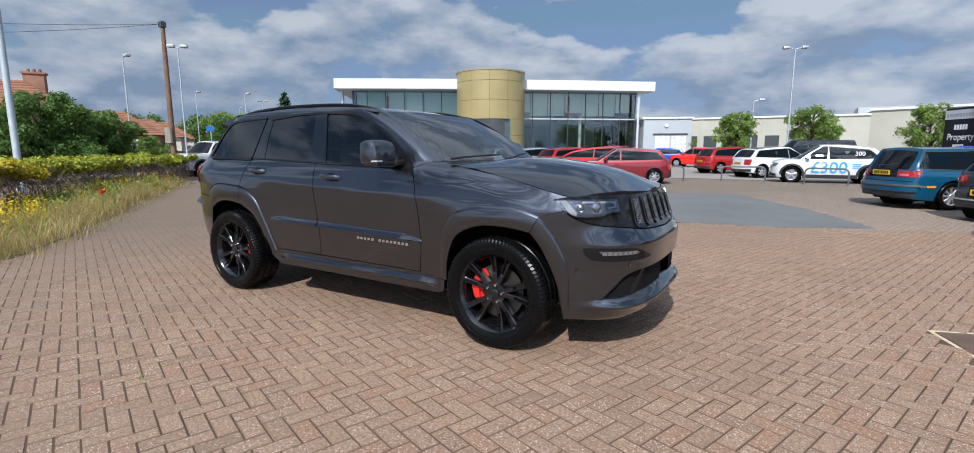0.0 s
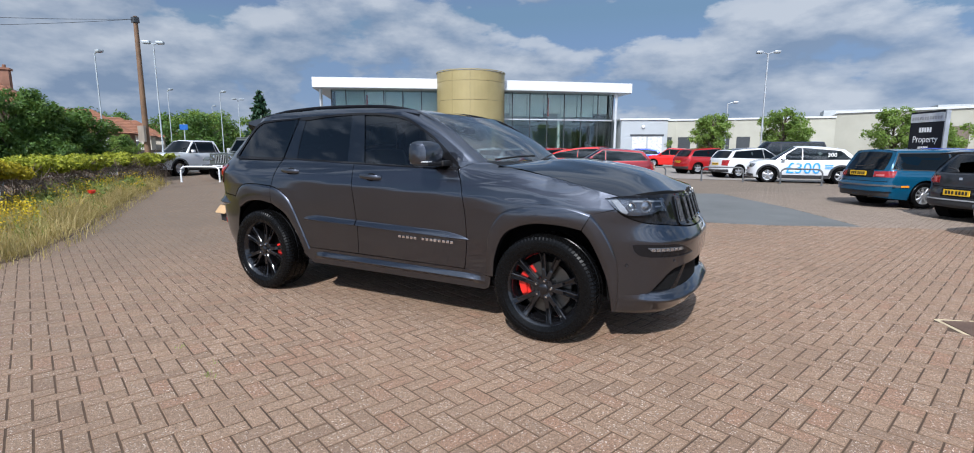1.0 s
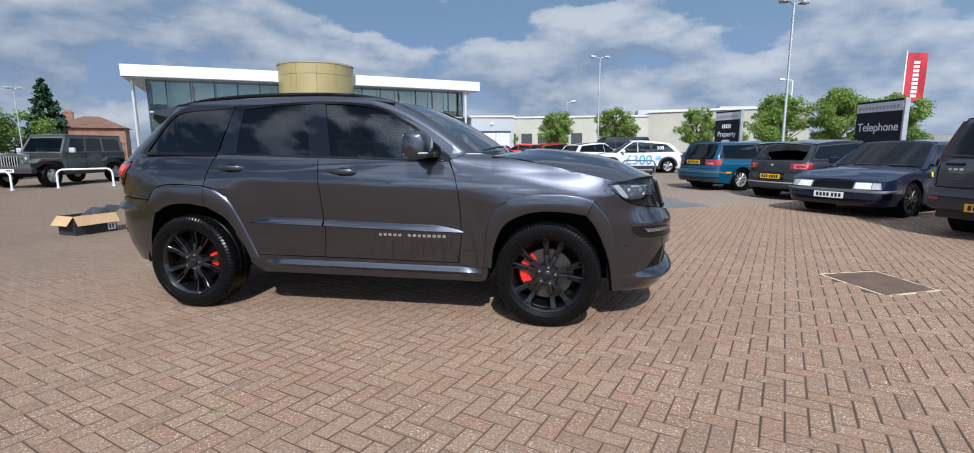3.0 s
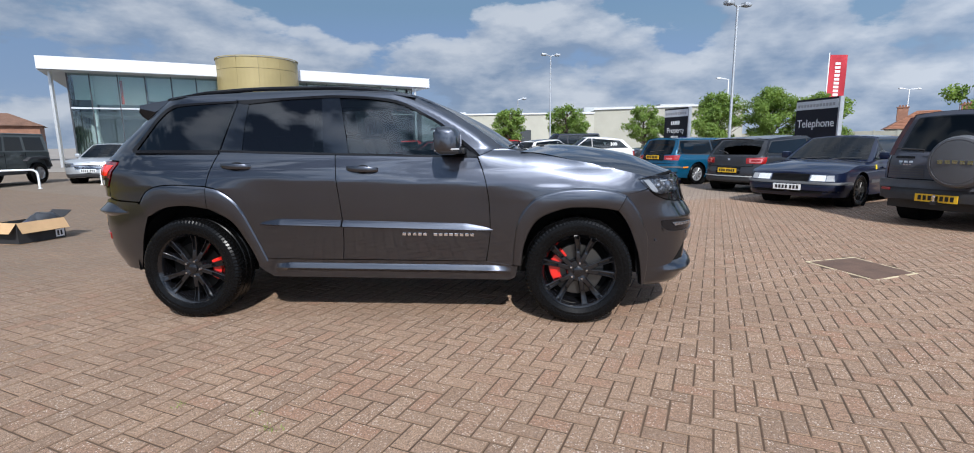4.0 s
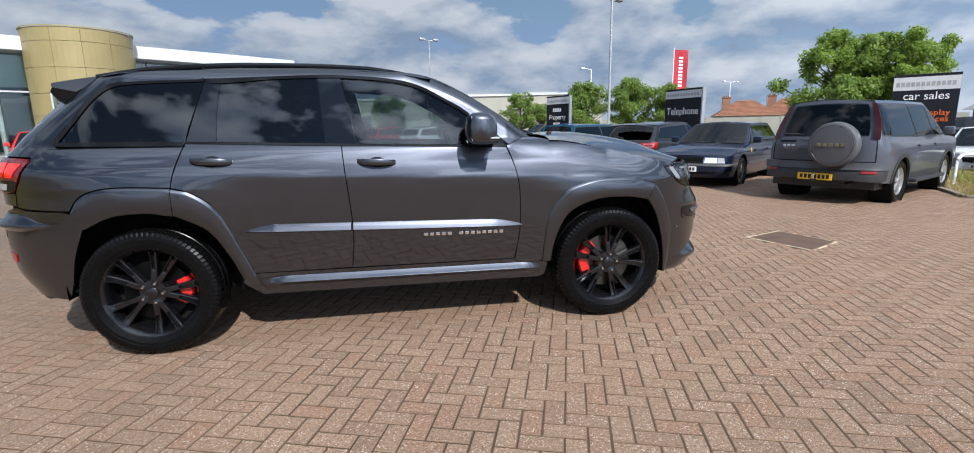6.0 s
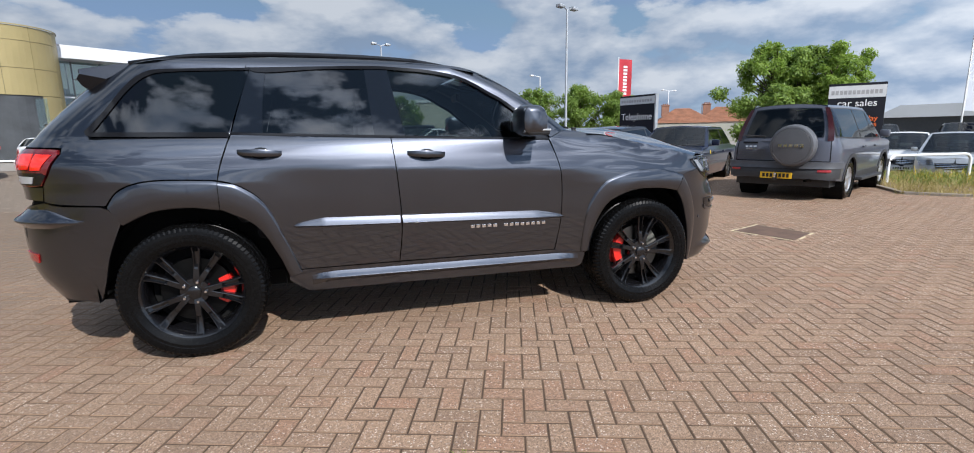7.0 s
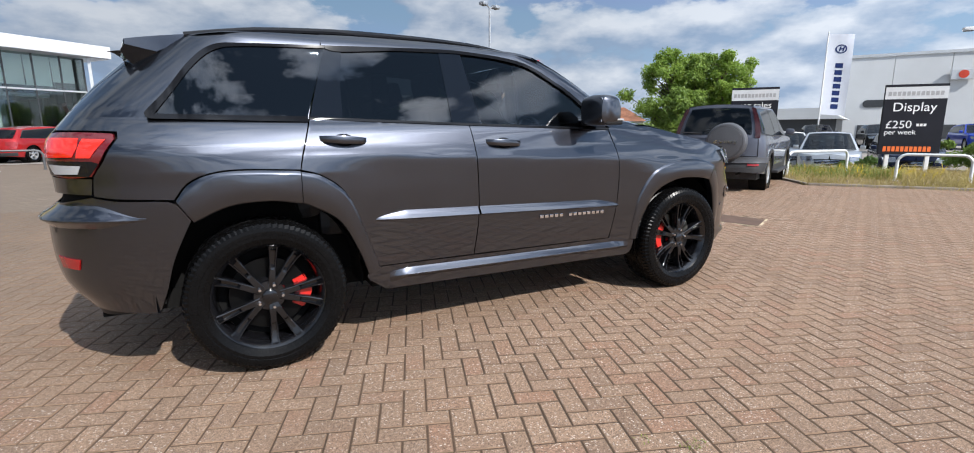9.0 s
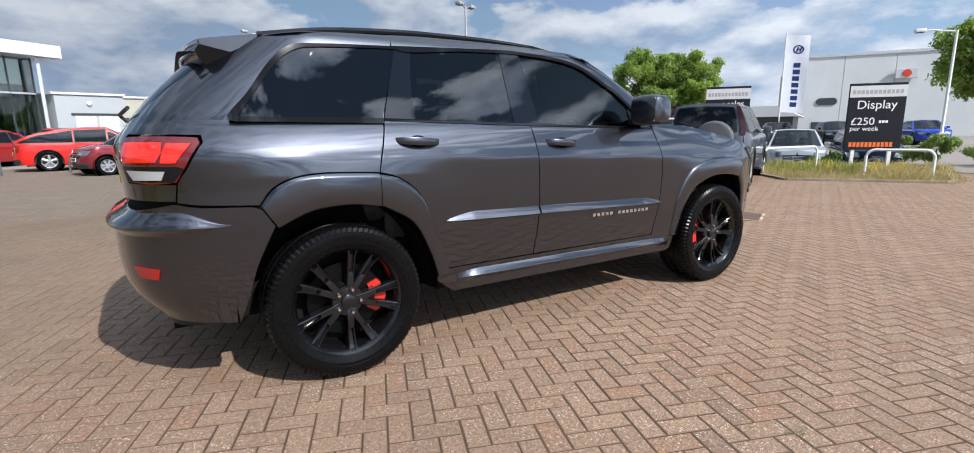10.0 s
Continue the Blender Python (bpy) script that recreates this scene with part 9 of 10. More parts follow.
    c = parked("large_suv", "dark blue sport utility car behind the display board", P_NAVY, 20.0, 5.4, 210, 4.7, 1.88, 1.68, 2.7, 0.37, 0.61, 0.25, 0.09, -0.41, -0.475, 0.56, drop=0.07, plate_rear=False)
    for suv, _ in (a, b, c):
        suv.matrix_basis = Matrix.Translation((0, 0, LOW)) @ suv.matrix_basis
    for i, (x, y, p, lab) in enumerate(((31, 18.5, P_BLACK, "dark car in the far sales yard"), (33, 15.8, P_GREY, "grey car in the far sales yard"), (35, 13.2, P_BLACK, "black car in the far sales yard"), (38, 9.5, P_BLUE, "blue car in the far sales yard"), (41, 5.0, P_NAVY, "navy car in the far sales yard"), (43, 1.0, P_WHITE, "white car in the far sales yard"))):
        parked("hatchback", lab, p, x, y, 215, 4.2, 1.78, 1.5, 2.6, 0.32, 0.62, 0.25, 0.05, -0.37, -0.465, 0.56, drop=0.10, tail_pillar=0.10)



def off_roader(x, y, turn):
    """A square off-roader: flat slotted nose, separate fenders, upright screen."""
    car = thing("off_roader", "gunmetal square off-roader with an upright slotted nose", "car", "parked cars", pose(x, y, 0, 0, 0, turn))
    P = P_WRANGLER
    bm = bmesh.new()
    prism(bm, [(-2.25, 0.52), (0.95, 0.52), (0.95, 1.16), (-2.25, 1.20)], -0.78, 0.78)
    bmesh.ops.bevel(bm, geom=list(bm.edges), offset=0.03, segments=2, affect="EDGES")
    part("body", bm, P, car)
    # bonnet, narrowing to the nose
    def top(s, v):
        return 0.90 + 1.10 * s, v * (0.74 - 0.12 * s), 1.17 - 0.05 * s + 0.03 * (1 - abs(v) ** 3)
    part("bonnet", grid_mesh("bonnet", top, spread(0, 1, 8), spread(-1, 1, 10)), P, car)
    for sd in (-1, 1):
        part("bonnet_side", grid_mesh("bonnet_side", lambda s, k: (0.90 + 1.10 * s, sd * (0.74 - 0.12 * s), 1.17 - 0.05 * s - k), spread(0, 1, 4), [0, 0.2, 0.45]), P, car)
    part("nose", boxed(1.96, 2.04, -0.63, 0.63, 0.66, 1.14, bevel=0.03), P, car, "flat upright nose")
    for k in range(7):
        part("nose_slot", boxed(2.035, 2.052, -0.30 + 0.088 * k, -0.262 + 0.088 * k, 0.76, 1.05, bevel=0.006), M_LINER, car, "dark upright nose slot")
        part("slot_rim", boxed(2.030, 2.060, -0.322 + 0.088 * k, -0.304 + 0.088 * k, 0.74, 1.07, bevel=0.004), M_ALU, car)
    for sd in (-1, 1):
        bm = bmesh.new()
        lathe(bm, [(0.115, 0), (0.115, 0.03), (0.095, 0.04), (0.085, 0.02), (0, 0.035)], 20, pose(2.03, sd * 0.46, 0.95, 0, 90, 0))
        part("headlight", bm, M_LAMP, car, "round headlamp", True)
        # fenders and rear flares
        for cx, a, b in ((1.5, 0.92, 2.12), (-1.5, -2.10, -0.92)):
            bm = bmesh.new()
            prism(bm, [(a, 0.62), (a + 0.10, 0.92), (a + 0.26, 1.00), (b - 0.20, 1.00), (b, 0.88), (b, 0.83), (b - 0.22, 0.93), (a + 0.30, 0.93), (a + 0.17, 0.86), (a + 0.08, 0.60)], *sorted((sd * 0.62, sd * 0.94)))
            bmesh.ops.bevel(bm, geom=list(bm.edges), offset=0.015, segments=1, affect="EDGES")
            part("fender", bm, P if cx > 0 else M_BLACKTRIM, car, "broad flat fender")
            plain_wheel(car, cx, sd * 0.78, sd, 0.40, 0.25, M_ALLOY, 5, 0.58, fat=0.9)
        part("sill", boxed(-0.95, 1.0, *sorted((sd * 0.74, sd * 0.86)), 0.40, 0.52, bevel=0.02), M_BLACKTRIM, car)
        part("mirror_arm", boxed(0.62, 0.68, *sorted((sd * 0.78, sd * 0.88)), 1.22, 1.26, bevel=0.01), M_BLACKTRIM, car)
        part("door_mirror", boxed(0.58, 0.68, *sorted((sd * 0.86, sd * 1.06)), 1.18, 1.36, bevel=0.03), M_ALU, car)
        for hx in (0.0, -0.92):
            part("door_handle", boxed(hx - 0.08, hx + 0.08, *sorted((sd * 0.775, sd * 0.81)), 1.04, 1.08, bevel=0.01), M_BLACKTRIM, car)
        for gx in (0.72, -0.18, -1.08):
            part("door_gap", boxed(gx - 0.006, gx + 0.006, *sorted((sd * 0.77, sd * 0.783)), 0.58, 1.17), M_LINER, car)
        # upper sides with their windows
        side = lambda px, z, o=0.0: (px, sd * (0.765 - 0.13 * (z - 1.18) / 0.6 + o), z)
        part("cabin_side", grid_mesh("cabin_side", lambda px, k: side(px - 0.34 * k * max(0, (px + 1.6) / 2.4) , 1.18 + 0.62 * k), spread(-2.22, 0.82, 8), spread(0, 1, 3)), P, car)
        for w0, w1 in ((0.56, -0.14), (-0.24, -1.02), (-1.14, -2.05)):
            part("side_window", grid_mesh("side_window", lambda px, k: side(px - 0.28 * k * max(0, (px + 1.6) / 2.4), 1.23 + 0.48 * k, 0.012), spread(w1, w0, 4), [0, 1]), M_CARGLASS, car)
    part("windscreen", grid_mesh("windscreen", lambda k, v: (0.84 - 0.32 * k, v * (0.70 - 0.09 * k), 1.20 + 0.52 * k), [0, 0.5, 1], spread(-1, 1, 6)), M_CARGLASS, car, "upright windscreen")
    for v0, v1, k0, k1 in ((-1.1, -0.97, -0.05, 1.1), (0.97, 1.1, -0.05, 1.1), (-1.1, 1.1, 0.97, 1.15), (-1.1, 1.1, -0.08, 0.03)):
        part("screen_frame", grid_mesh("screen_frame", lambda k, v: (0.852 - 0.32 * k, v * (0.70 - 0.09 * k), 1.20 + 0.52 * k), [k0, k1], [v0, v1]), P, car)
    part("roof", boxed(-2.25, 0.52, -0.65, 0.65, 1.78, 1.84, bevel=0.03), P, car)
    part("cabin", boxed(-2.1, 0.4, -0.6, 0.6, 1.1, 1.35, bevel=0.05), M_SEAT, car)
    part("front_bumper", boxed(2.05, 2.26, -0.84, 0.84, 0.50, 0.68, bevel=0.03), M_BLACKTRIM, car)
    pl = part("number_plate", boxed(2.262, 2.272, -0.26, 0.26, 0.55, 0.66), M_WHITEPLATE, car, "number plate with dark bars")
    for k in range(7):
        part("plate_bar", boxed(2.272, 2.275, -0.215 + 0.062 * k, -0.173 + 0.062 * k, 0.572, 0.64), M_DARKTEXT, pl)
    part("underbody", boxed(-2.0, 1.95, -0.55, 0.55, 0.38, 0.56), M_LINER, car)
    return car


fleet()
for vehicle in [ob for ob in scene.collection.all_objects if ob.parent is None and ob.get("category") == "car"]:
    face_out(vehicle)


# ---- street furniture ----
def hoop(x0, y0, x1, y1, mat, label, h=0.62, r=0.033):
    t = thing("hoop_barrier", label, "barrier", "hoop barriers round the paving")
    a, b = Vector((x0, y0, 0)), Vector((x1, y1, 0))
    d = (b - a).normalized()
    c = 0.18
    pts = [a + Vector((0, 0, -0.02)), a + Vector((0, 0, h - c))]
    pts += [a + d * c * (1 - math.cos(t2)) + Vector((0, 0, h - c + c * math.sin(t2))) for t2 in spread(0.2, math.pi / 2, 5)]
    pts += [b - d * c * (1 - math.cos(t2)) + Vector((0, 0, h - c + c * math.sin(t2))) for t2 in spread(math.pi / 2, 0.2, 5)]
    pts += [b + Vector((0, 0, h - c)), b + Vector((0, 0, -0.02))]
    bm = bmesh.new()
    tube(bm, pts, r, 10)
    part("tube", bm, mat, t, "", True)
    for p in (a, b):
        bm = bmesh.new()
        lathe(bm, [(0.06, 0.0), (0.06, 0.012), (0.04, 0.02)], 14, pose(p.x, p.y, 0))
        part("foot_collar", bm, mat, t)
    return t


def hoops():
    dk, wh = "dark painted tubular hoop barrier", "white painted tubular hoop barrier"
    for x0, y0, x1, y1 in ((-2.3, 18.6, -0.83, 19.05), (0.56, 19.85, 2.19, 19.9), (3.55, 19.43, 4.93, 19.1), (-6.55, 17.6, -8.0, 17.35), (-4.95, 18.03, -3.5, 18.25)):
        hoop(x0, y0, x1, y1, M_HOOPDARK, dk)
    for x0, y0, x1, y1 in ((-17.65, 7.95, -16.4, 8.75), (-15.75, 9.7, -14.75, 10.85), (-13.85, 12.3, -12.6, 13.0), (-11.25, 14.4, -9.9, 15.1), (-9.2, 16.2, -7.6, 17.2), (11.6, 4.46, 13.9, 4.2), (12.38, 2.36, 12.95, 1.2)):
        hoop(x0, y0, x1, y1, M_HOOPWHITE, wh)


hoops()


def lamp_column(x, y, h, mat, label, heads=2, turn=0, arm=0.5, r=0.07):
    t = thing("street_lamp", label, "street lamp", "lamp columns", pose(x, y, 0, 0, 0, turn))
    bm = bmesh.new()
    tube(bm, [(0, 0, 0), (0, 0, 1.0), (0, 0, 1.05), (0, 0, h)], r, 10, r * 0.62)
    part("column", bm, mat, t, "", True)
    bm = bmesh.new()
    box(bm, -0.09, 0.09, -0.09, 0.09, 0, 0.9, 0.02)
    part("base_door", bm, mat, t)
    for k in range(heads):
        s = 1 if k == 0 else -1
        bm = bmesh.new()
        tube(bm, [(0, 0, h - 0.04), (s * arm * 0.6, 0, h + 0.05), (s * arm, 0, h + 0.06)], 0.028, 6)
        part("arm", bm, mat, t, "", True)
        bm = bmesh.new()
        box(bm, s * arm - 0.17, s * arm + 0.17, -0.13, 0.13, h + 0.0, h + 0.13, 0.04)
        lf = part("lamp_head", bm, mat, t, "flat lamp head", True)
        part("lamp_glass", boxed(s * arm - 0.13, s * arm + 0.13, -0.10, 0.10, h - 0.012, h - 0.002), M_LAMPGLASS, lf)
    return t


def street():
    lamp_column(9.0, 16.1, 6.25, M_GALV, "tall galvanised twin-headed lamp column", 2, 25, 0.42)
    lamp_column(2.75, 30.3, 6.9, M_GALV, "tall galvanised twin-headed lamp column by the car park", 2, 20, 0.48)
    lamp_column(0.5, 36.0, 4.6, M_GALV, "galvanised lamp column behind the parked cars", 1, 10, 0.5)
    lamp_column(18.0, 40.4, 6.3, M_WHITEPOST, "white lamp column by the trees", 1, 190, 0.9)
    lamp_column(41.9, 54.1, 6.4, M_WHITEPOST, "white twin lamp column by the houses", 2, 15, 1.2)
    lamp_column(45.5, 52.0, 4.6, M_WHITEPOST, "white lamp column by the houses", 1, 15, 0.9)
    lamp_column(-14.16, 1.25, 8.5, M_GREYPOST, "grey painted steel post in the hedge", 0, r=0.11)
    lamp_column(-26.1, 9.3, 5.9, M_GREYPOST, "grey street lamp across the hedge", 1, 0, 0.45, r=0.048)
    lamp_column(-23.6, 10.7, 6.35, M_GREYPOST, "grey column with a floodlight cluster", 2, 40, 0.3, r=0.048)
    lamp_column(-40.3, 20.9, 6.0, M_GREYPOST, "grey street lamp along the road", 1, 0, 0.45, r=0.048)
    lamp_column(-52.0, 32.5, 6.0, M_GREYPOST, "grey street lamp along the road", 1, 0, 0.45, r=0.048)
    lamp_column(-34.5, 21.5, 5.6, M_GREYPOST, "grey street lamp along the road", 1, 0, 0.45, r=0.048)
    lamp_column(-36.5, 24.5, 5.4, M_GREYPOST, "grey camera column along the road", 2, 70, 0.3, r=0.048)
    lamp_column(22.9, 4.1, 4.6, M_WHITEPOST, "white street lamp beside a spreading tree", 1, 125, 1.1)
    lamp_column(-5.5, -18.0, 6.6, M_GALV, "tall twin-headed lamp column at the back of the paving", 2, 20, 0.75)
    M_SIGNBLUE = surface("blue_sign_plate", (0.012, 0.10, 0.36), 0.4, vary=0.05)
    sg = thing("road_sign", "small blue road sign on a grey pole", "sign", m=pose(-36.0, 19.4, 0, 0, 0, 32))
    bm = bmesh.new()
    lathe(bm, [(0.04, 0), (0.04, 3.2)], 10)
    part("pole", bm, M_GREYPOST, sg, "", True)
    part("plate", boxed(-0.30, 0.30, -0.07, -0.045, 2.72, 3.12, bevel=0.01), M_SIGNBLUE, sg, "plain blue plate")
    # timber pole with wires
    t = thing("telegraph_pole", "brown timber telegraph pole with step irons", "pole", m=pose(-28.3, 12.5, 0))
    bm = bmesh.new()
    tube(bm, [(0, 0, 0), (0.0, 0, 4.0), (0.02, 0, 8.55)], 0.17, 10, 0.11)
    part("pole", bm, M_WOODPOLE, t, "", True)
    for k in range(9):
        part("step_iron", boxed(-0.24, 0.24, -0.012, 0.012, 3.2 + 0.55 * k, 3.225 + 0.55 * k), M_FRAME, t)
    part("notice_box", boxed(-0.3, 0.3, -0.28, -0.16, 1.7, 2.6), M_KERB, t, "pale grey notice box")
    part("cross_bar", boxed(-0.16, 0.16, -0.14, 0.14, 8.2, 8.5), M_FRAME, t)
    for i, (dx, dy, dz) in enumerate(((-9, -13, -0.8), (-7, -14, -2.2))):
        w = bmesh.new()
        tube(w, [(-28.3 + dx * k, 12.5 + dy * k, 8.4 + dz * k - 1.2 * k * (1 - k)) for k in spread(0, 1, 12)], 0.012, 4)
        tagged(part("overhead_wire", w, M_FRAME), "thin dark overhead wire from the timber pole", "wire")


street()


def board(name, x0, y0, x1, y1, z0, z1, label, rows, posts=True, band=0.17):
    """A black board facing the camera's side between two corners; rows: (kind, text, size, share across, height, material)."""
    d = math.hypot(x1 - x0, y1 - y0)
    t = thing(name, label, "sign board", "sign boards", pose(x0, y0, 0, 0, 0, math.degrees(math.atan2(y1 - y0, x1 - x0))))
    part("panel", boxed(0, d, 0, 0.10, z0, z1, bevel=0.008), M_SIGN, t, "black sign face")
    h = z1 - z0
    part("band", boxed(0.004, d - 0.004, -0.006, 0, z1 - h * band - 0.07, z1 - 0.07), M_SIGNBAND, t, "silver band")
    for k in range(12):
        part("band_mark", boxed(d * (0.05 + 0.075 * k), d * (0.105 + 0.075 * k), -0.009, -0.006, z1 - h * band * 0.72 - 0.07, z1 - h * band * 0.38 - 0.07), M_SIGNMARK, t)
    if posts:
        for k in (0.14, 0.80):
            part("post", boxed(d * k, d * k + 0.09, 0.02, 0.10, 0, z0), M_WHITEPOST, t, "white post")
    else:
        part("side_frame", boxed(d, d + 0.06, 0, 0.14, 0, z1), M_GALV, t)
        part("lower_panel", boxed(0, d, 0.012, 0.09, 0.0, z0 - 0.004), M_SIGN, t)
    for kind, text, size, k, z, mat in rows:
        if kind == "text":
            lettering("lettering", text, size, mat, t, pose(d * k, -0.006, z, 90, 0, 0), 0.003)
        else:
            n, w = text
            for i in range(n):
                part("print_bar", boxed(d * k + i * w * 1.35, d * k + i * w * 1.35 + w, -0.006, -0.001, z, z + size), mat, t)
    return t


M_SIGNMARK = surface("grey_print", (0.36, 0.36, 0.36), 0.5)


def boards():
    W, O = M_PRINTWHITE, M_PRINTORANGE
    board("sign_board", 10.52, 14.3, 10.9, 12.55, 1.0, 2.62, "black board lettered for telephone behind the parked cars", [("text", "Telephone", 0.37, 0.5, 1.69, W)], False)
    board("sign_board", 7.7, 20.6, 8.33, 19.15, 0.9, 2.77, "black property board behind the parked cars", [("bars", (5, 0.09), 0.17, 0.30, 2.02, W), ("text", "Property", 0.33, 0.5, 1.66, W), ("bars", (6, 0.06), 0.13, 0.32, 1.38, W)], False)
    board("sign_board", 13.15, 7.44, 13.99, 6.41, 0.55, 2.5, "black car sales board beside a bushy tree", [("text", "car sales", 0.27, 0.52, 1.86, W), ("text", "display", 0.20, 0.70, 1.46, O), ("text", "spaces", 0.20, 0.70, 1.30, O), ("bars", (6, 0.07), 0.14, 0.34, 0.72, O)])
    board("sign_board", 14.93, 3.96, 15.85, 2.9, 0.50, 2.40, "black display board on two white posts in the planting bed", [("text", "Display", 0.34, 0.50, 1.68, W), ("text", "£250", 0.30, 0.28, 1.22, W), ("text", "per week", 0.19, 0.32, 1.05, W), ("bars", (3, 0.06), 0.07, 0.57, 1.27, W), ("bars", (11, 0.075), 0.14, 0.08, 0.58, O)])


boards()


def flag(name, x, y, turn, z0, z1, w, cloth, label, mark, seed):
    t = thing(name, label, "flag", m=pose(x, y, 0, 0, 0, turn))
    bm = bmesh.new()
    tube(bm, [(0, 0, 0), (0, 0, z1 + 0.15)], 0.05, 8, 0.035)
    part("pole", bm, M_WHITEPOST, t, "white pole", True)
    f = lambda u, v: (0.05 + w * u, 0.10 * math.sin(3.2 * v + 2.5 * u) * u, z0 + (z1 - z0) * v - 0.10 * u)
    me = grid_mesh("cloth", f, spread(0, 1, 8), spread(0, 1, 24))
    part("cloth", me, cloth, t, "hanging cloth")
    for i, (u, v, du, dv, mat) in enumerate(mark):
        if du < 0:  # an oval ring with a slanted bar
            ring = lambda a, b: tuple(Vector(f(u + (0.235 - 0.06 * b) * math.cos(a), v + (0.055 - 0.014 * b) * math.sin(a))) + Vector((0, -0.012, 0)))
            part("mark", grid_mesh("mark", ring, spread(0, 2 * math.pi, 24), [0, 1]), mat, t, "plain oval ring")
            bar = lambda a, b: tuple(Vector(f(u - 0.10 + 0.20 * a + 0.05 * b, v - 0.03 + 0.06 * b)) + Vector((0, -0.012, 0)))
            part("mark", grid_mesh("mark", bar, [0, 0.3], [0, 1]), mat, t)
            part("mark", grid_mesh("mark", bar, [0.7, 1.0], [0, 1]), mat, t)
            part("mark", grid_mesh("mark", lambda a, b: bar(a, 0.4 + 0.25 * b), [0.2, 0.8], [0, 1]), mat, t)
            continue
        me = grid_mesh("mark", lambda a, b: tuple(Vector(f(u + du * a, v + dv * b)) + Vector((0, -0.012, 0))), spread(0, 1, 3), spread(0, 1, 3))
        part("mark", me, mat, t, "plain printed mark")


flag("banner_flag", 23.1, 35.4, -22, 4.1, 7.3, 1.05, M_REDFLAG, "tall red banner flag with pale marks", [(0.35, 0.10 + 0.085 * k, 0.30, 0.055, M_PRINTWHITE) for k in range(9)], 1)
flag("banner_flag", 33.6, 16.1, -52, 2.15, 7.15, 1.35, M_WHITEFLAG, "tall white banner flag with navy marks", [(0.38, 0.08 + 0.085 * k, 0.30, 0.058, M_PRINTNAVY) for k in range(7)] + [(0.53, 0.82, -1, 0, M_PRINTNAVY)], 2)


def box_of_bags():
    place_at = pose(-5.97, 2.12, 0, 0, 0, 80)
    t = thing("cardboard_box", "opened brown cardboard box with flaps folded out on the paving", "box", m=place_at)
    L, W, H = 0.31, 0.19, 0.30
    for nm, a in (("long_side", (-L, L, -W, -W + 0.006)), ("long_side", (-L, L, W - 0.006, W)), ("short_side", (-L, -L + 0.006, -W + 0.006, W - 0.006)), ("short_side", (L - 0.006, L, -W + 0.006, W - 0.006))):
        part(nm, boxed(*a, 0.0, H, bevel=0.002), M_BLACKCARD, t, "black printed carton side")
    part("bottom", boxed(-L, L, -W, W, 0.0, 0.006), M_CARD, t)
    flap = lambda w, d: boxed(-w, w, -d, 0.0, -0.003, 0.003, bevel=0.001)
    part("flap", flap(L, 0.17), M_CARD, t, "brown cardboard flap hanging down", m=pose(0, -W, H, 58, 0, 0))
    part("flap", flap(W, 0.17), M_CARD, t, "brown cardboard flap hanging down", m=pose(-L, 0, H, 0, 0, -90) @ pose(0, 0, 0, 52, 0, 0))
    part("flap", flap(L, 0.16), M_CARD, t, "brown cardboard flap hanging down", m=pose(0, W, H, 0, 0, 180) @ pose(0, 0, 0, 40, 0, 0))
    part("flap", flap(W, 0.16), M_BLACKCARD, t, "dark flap standing up", m=pose(L, 0, H, 0, 0, 90) @ pose(0, 0, 0, -35, 0, 0))
    part("print_mark", boxed(0.17, 0.29, -W - 0.004, -W - 0.001, 0.03, 0.14), M_PRINTWHITE, t, "white printed mark")
    for k in range(2):
        part("print_mark", boxed(0.19 + 0.045 * k, 0.215 + 0.045 * k, -W - 0.006, -W - 0.004, 0.05, 0.12), M_BLACKCARD, t)
    b = thing("folded_bags", "dark folded plastic covers heaped in the box", "bag", m=place_at @ pose(0, 0, 0.008))
    for k in range(4):
        def heap(u, v, k=k):
            edge = math.sin(math.pi * u) ** 0.5 * math.sin(math.pi * v) ** 0.5
            x0 = -0.10 + 0.09 * k
            return x0 - 0.17 + 0.34 * u, -0.15 + 0.30 * v, 0.10 + 0.05 * k + edge * (0.14 + 0.03 * math.sin(9 * u + 2 * k) * math.cos(7 * v + k))
        part("cover", grid_mesh("cover", heap, spread(0, 1, 14), spread(0, 1, 12)), M_BLUEPLASTIC if k == 1 else M_GREYPLASTIC, b)


M_GREYPLASTIC = surface("dark_grey_plastic", (0.035, 0.037, 0.042), 0.32, vary=0.3, scale=9)
M_BLACKCARD = surface("black_printed_card", (0.02, 0.02, 0.022), 0.6, vary=0.2, scale=6)
M_BLUEPLASTIC = surface("dark_blue_plastic", (0.03, 0.04, 0.075), 0.35, vary=0.3, scale=9)
box_of_bags()


def railing():
    t = thing("metal_railing", "black vertical bar railing beside the showroom", "railing")
    x0, y0, x1, y1 = -34.0, 25.5, -29.0, 25.8
    for k in range(26):
        x = x0 + (x1 - x0) * k / 25
        part("bar", boxed(x - 0.012, x + 0.012, y0 - 0.012, y0 + 0.012, -0.02, 1.75), M_FRAME, t)
    for z in (0.2, 1.6):
        part("rail", boxed(x0, x1, y0 - 0.02, y0 + 0.02, z, z + 0.05), M_FRAME, t)


railing()

# ---- block paving: herringbone of 200 x 100 mm pavers ----
ANGLE, MODULE = radians(-19.8), 0.1


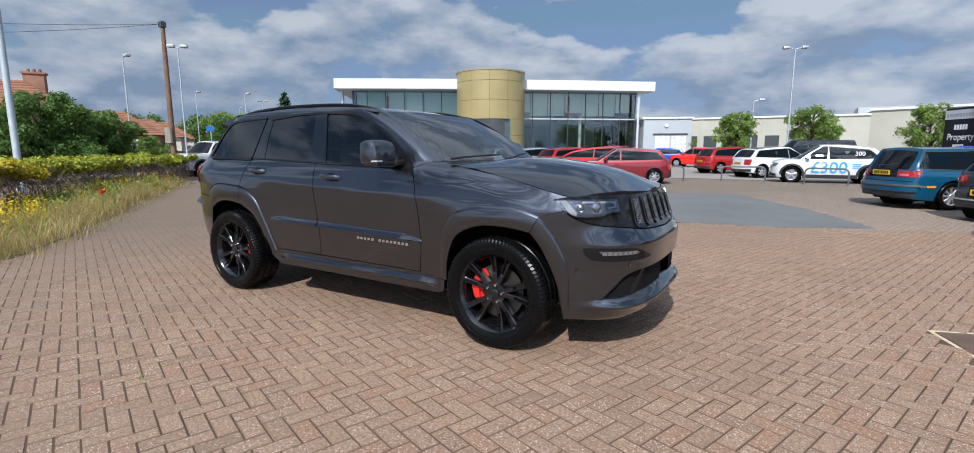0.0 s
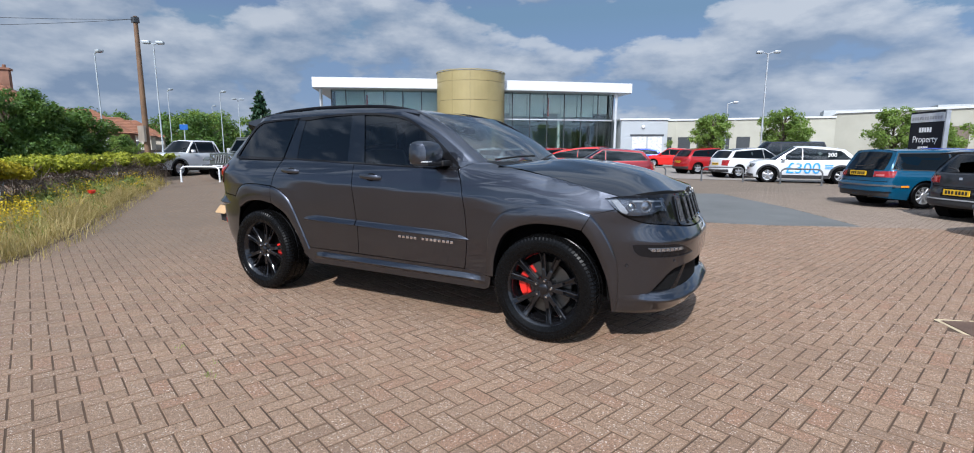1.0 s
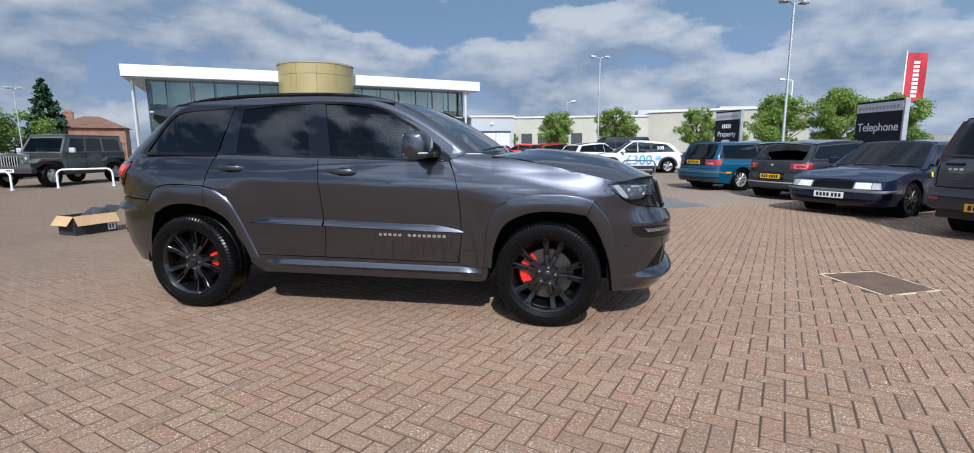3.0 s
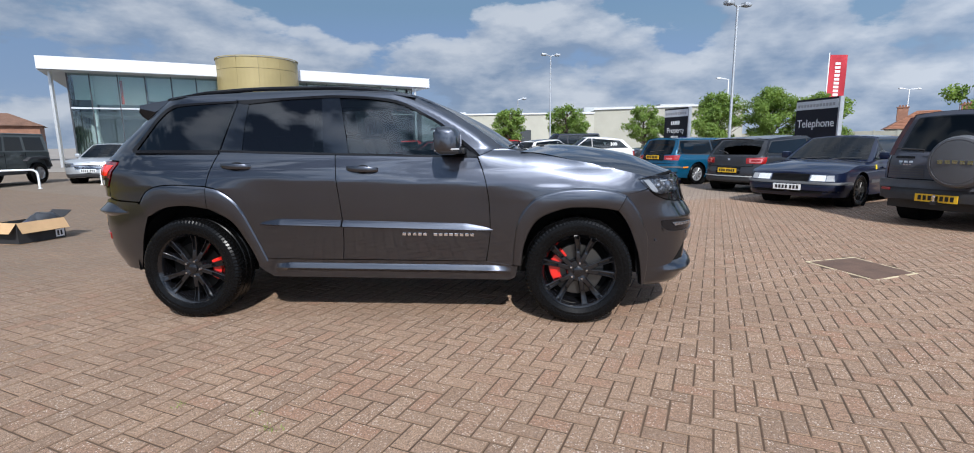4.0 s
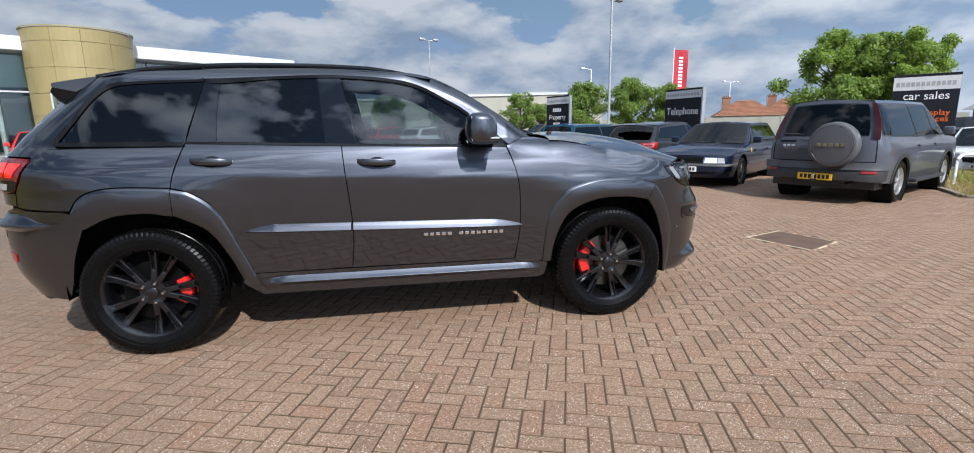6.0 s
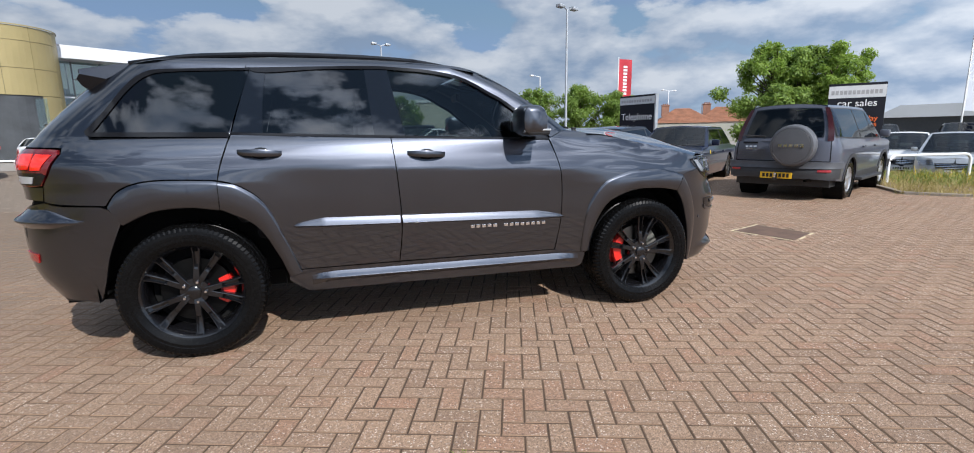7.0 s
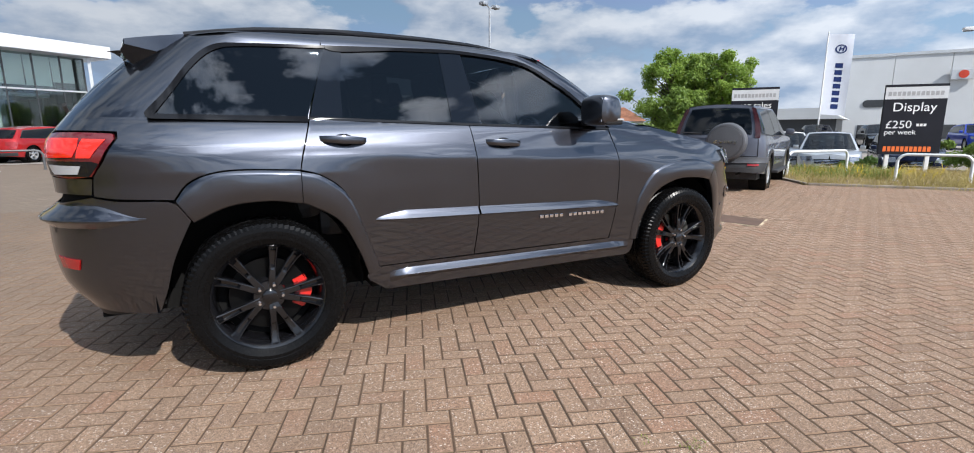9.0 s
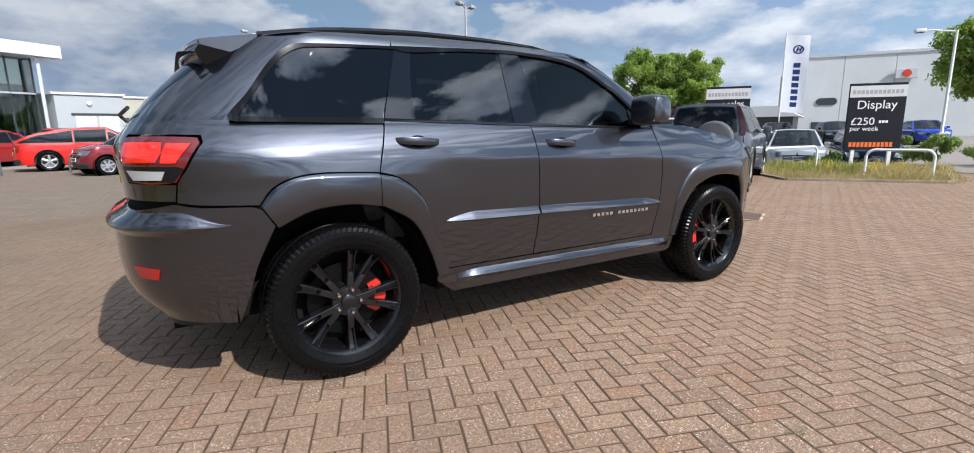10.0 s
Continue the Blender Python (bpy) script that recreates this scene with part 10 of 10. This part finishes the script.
def herringbone():
    ca, sa = math.cos(ANGLE), math.sin(ANGLE)
    ks, ms = np.meshgrid(np.arange(-420, 421), np.arange(-170, 171), indexing="ij")
    hx, hy = (ks + 2 * ms).ravel() * MODULE, (ks - 2 * ms).ravel() * MODULE
    flat = np.stack([hx + MODULE, hy + MODULE / 2, np.zeros_like(hx)], 1)
    tall = np.stack([hx + 2.5 * MODULE, hy, np.ones_like(hx)], 1)
    p = np.concatenate([flat, tall])
    x, y = p[:, 0] * ca - p[:, 1] * sa, p[:, 0] * sa + p[:, 1] * ca
    return x, y, p[:, 2]


def block_rows():
    """Corner rows of a block: a top with dirty chamfered edges."""
    l, w = MODULE - 0.0030, MODULE / 2 - 0.0030
    c = 0.0040
    v = [(-l, -w, -0.0036), (l, -w, -0.0036), (l, w, -0.0036), (-l, w, -0.0036), (-l + c, -w + c, 0), (l - c, -w + c, 0), (l - c, w - c, 0), (-l + c, w - c, 0)]
    f = [(4, 5, 6, 7)] + [(i, (i + 1) % 4, 4 + (i + 1) % 4, 4 + i) for i in range(4)]
    return np.array(v), f


def place(rows, x, y, turn, rng):
    ang = ANGLE + turn * math.pi / 2
    c, s = np.cos(ang)[:, None], np.sin(ang)[:, None]
    n = len(x)
    tx, ty = rng.normal(0, 0.002, (n, 1)), rng.normal(0, 0.003, (n, 1))
    dz = rng.uniform(-0.0012, 0.0006, (n, 1))
    X = rows[None, :, 0] * c - rows[None, :, 1] * s + x[:, None]
    Y = rows[None, :, 0] * s + rows[None, :, 1] * c + y[:, None]
    Z = rows[None, :, 2] + dz + rows[None, :, 0] * tx + rows[None, :, 1] * ty
    return np.stack([X, Y, Z], 2).reshape(-1, 3)


def block_sheet(name, x, y, turn, mat, edge, label, rng):
    rows, faces = block_rows()
    co = place(rows, x, y, turn, rng)
    n, k = len(x), len(rows)
    quads = (np.array(faces)[None] + (np.arange(n) * k)[:, None, None]).reshape(-1, 4)
    me = bpy.data.meshes.new(name)
    me.vertices.add(len(co))
    me.vertices.foreach_set("co", co.ravel())
    me.loops.add(quads.size)
    me.loops.foreach_set("vertex_index", quads.ravel().astype(np.int32))
    me.polygons.add(len(quads))
    me.polygons.foreach_set("loop_start", np.arange(0, quads.size, 4, dtype=np.int32))
    me.update(calc_edges=True)
    me.shade_flat()
    me.materials.append(mat)
    me.materials.append(edge)
    me.polygons.foreach_set("material_index", np.tile(np.array([0, 1, 1, 1, 1], dtype=np.int32), n))
    return tagged(new(name, me), label, "paving", kind="stuff")


def lay_paving():
    rng = np.random.default_rng(5)
    x, y, turn = herringbone()
    keep = (x > -25.5) & (x < 14.5) & (y > -15.5) & (y < 21.0)
    keep &= ~inside_many(x, y, PATCH) & ~inside_many(x, y, COVER)
    for bed in BEDS:
        keep &= ~inside_many(x, y, bed)
    x, y, turn = x[keep], y[keep], turn[keep]
    red = y < np.interp(x, [p[0] for p in EDGE], [p[1] for p in EDGE])
    hand = red & (x > -0.75) & (x < 1.65) & (y > -2.95) & (y < -0.6)
    sel = np.flatnonzero(hand)[:300]
    hand[:] = False
    hand[sel] = True
    base = bpy.data.objects["pavement"]
    rows, faces = block_rows()
    me = bpy.data.meshes.new("paver")
    me.from_pydata([tuple(r) for r in rows], [], faces)
    me.materials.append(M_PAVER)
    me.materials.append(M_EDGEDIRT)
    me.polygons.foreach_set("material_index", [0, 1, 1, 1, 1])
    for i in sel:
        ob = new("paver", me)
        ob.parent = base
        ob.matrix_basis = pose(float(x[i]), float(y[i]), float(rng.uniform(-0.0012, 0.0006)), float(rng.normal(0, 0.17)), float(rng.normal(0, 0.12)), math.degrees(ANGLE) + 90 * float(turn[i]))
    m = red & ~hand
    block_sheet("red_block_paving", x[m], y[m], turn[m], M_PAVER, M_EDGEDIRT, "worn red-brown block paving laid in herringbone", rng)
    m = ~red
    block_sheet("buff_block_paving", x[m], y[m], turn[m], M_BUFF, M_BUFFEDGE, "sandy buff block paving in the car park lane", rng)


lay_paving()
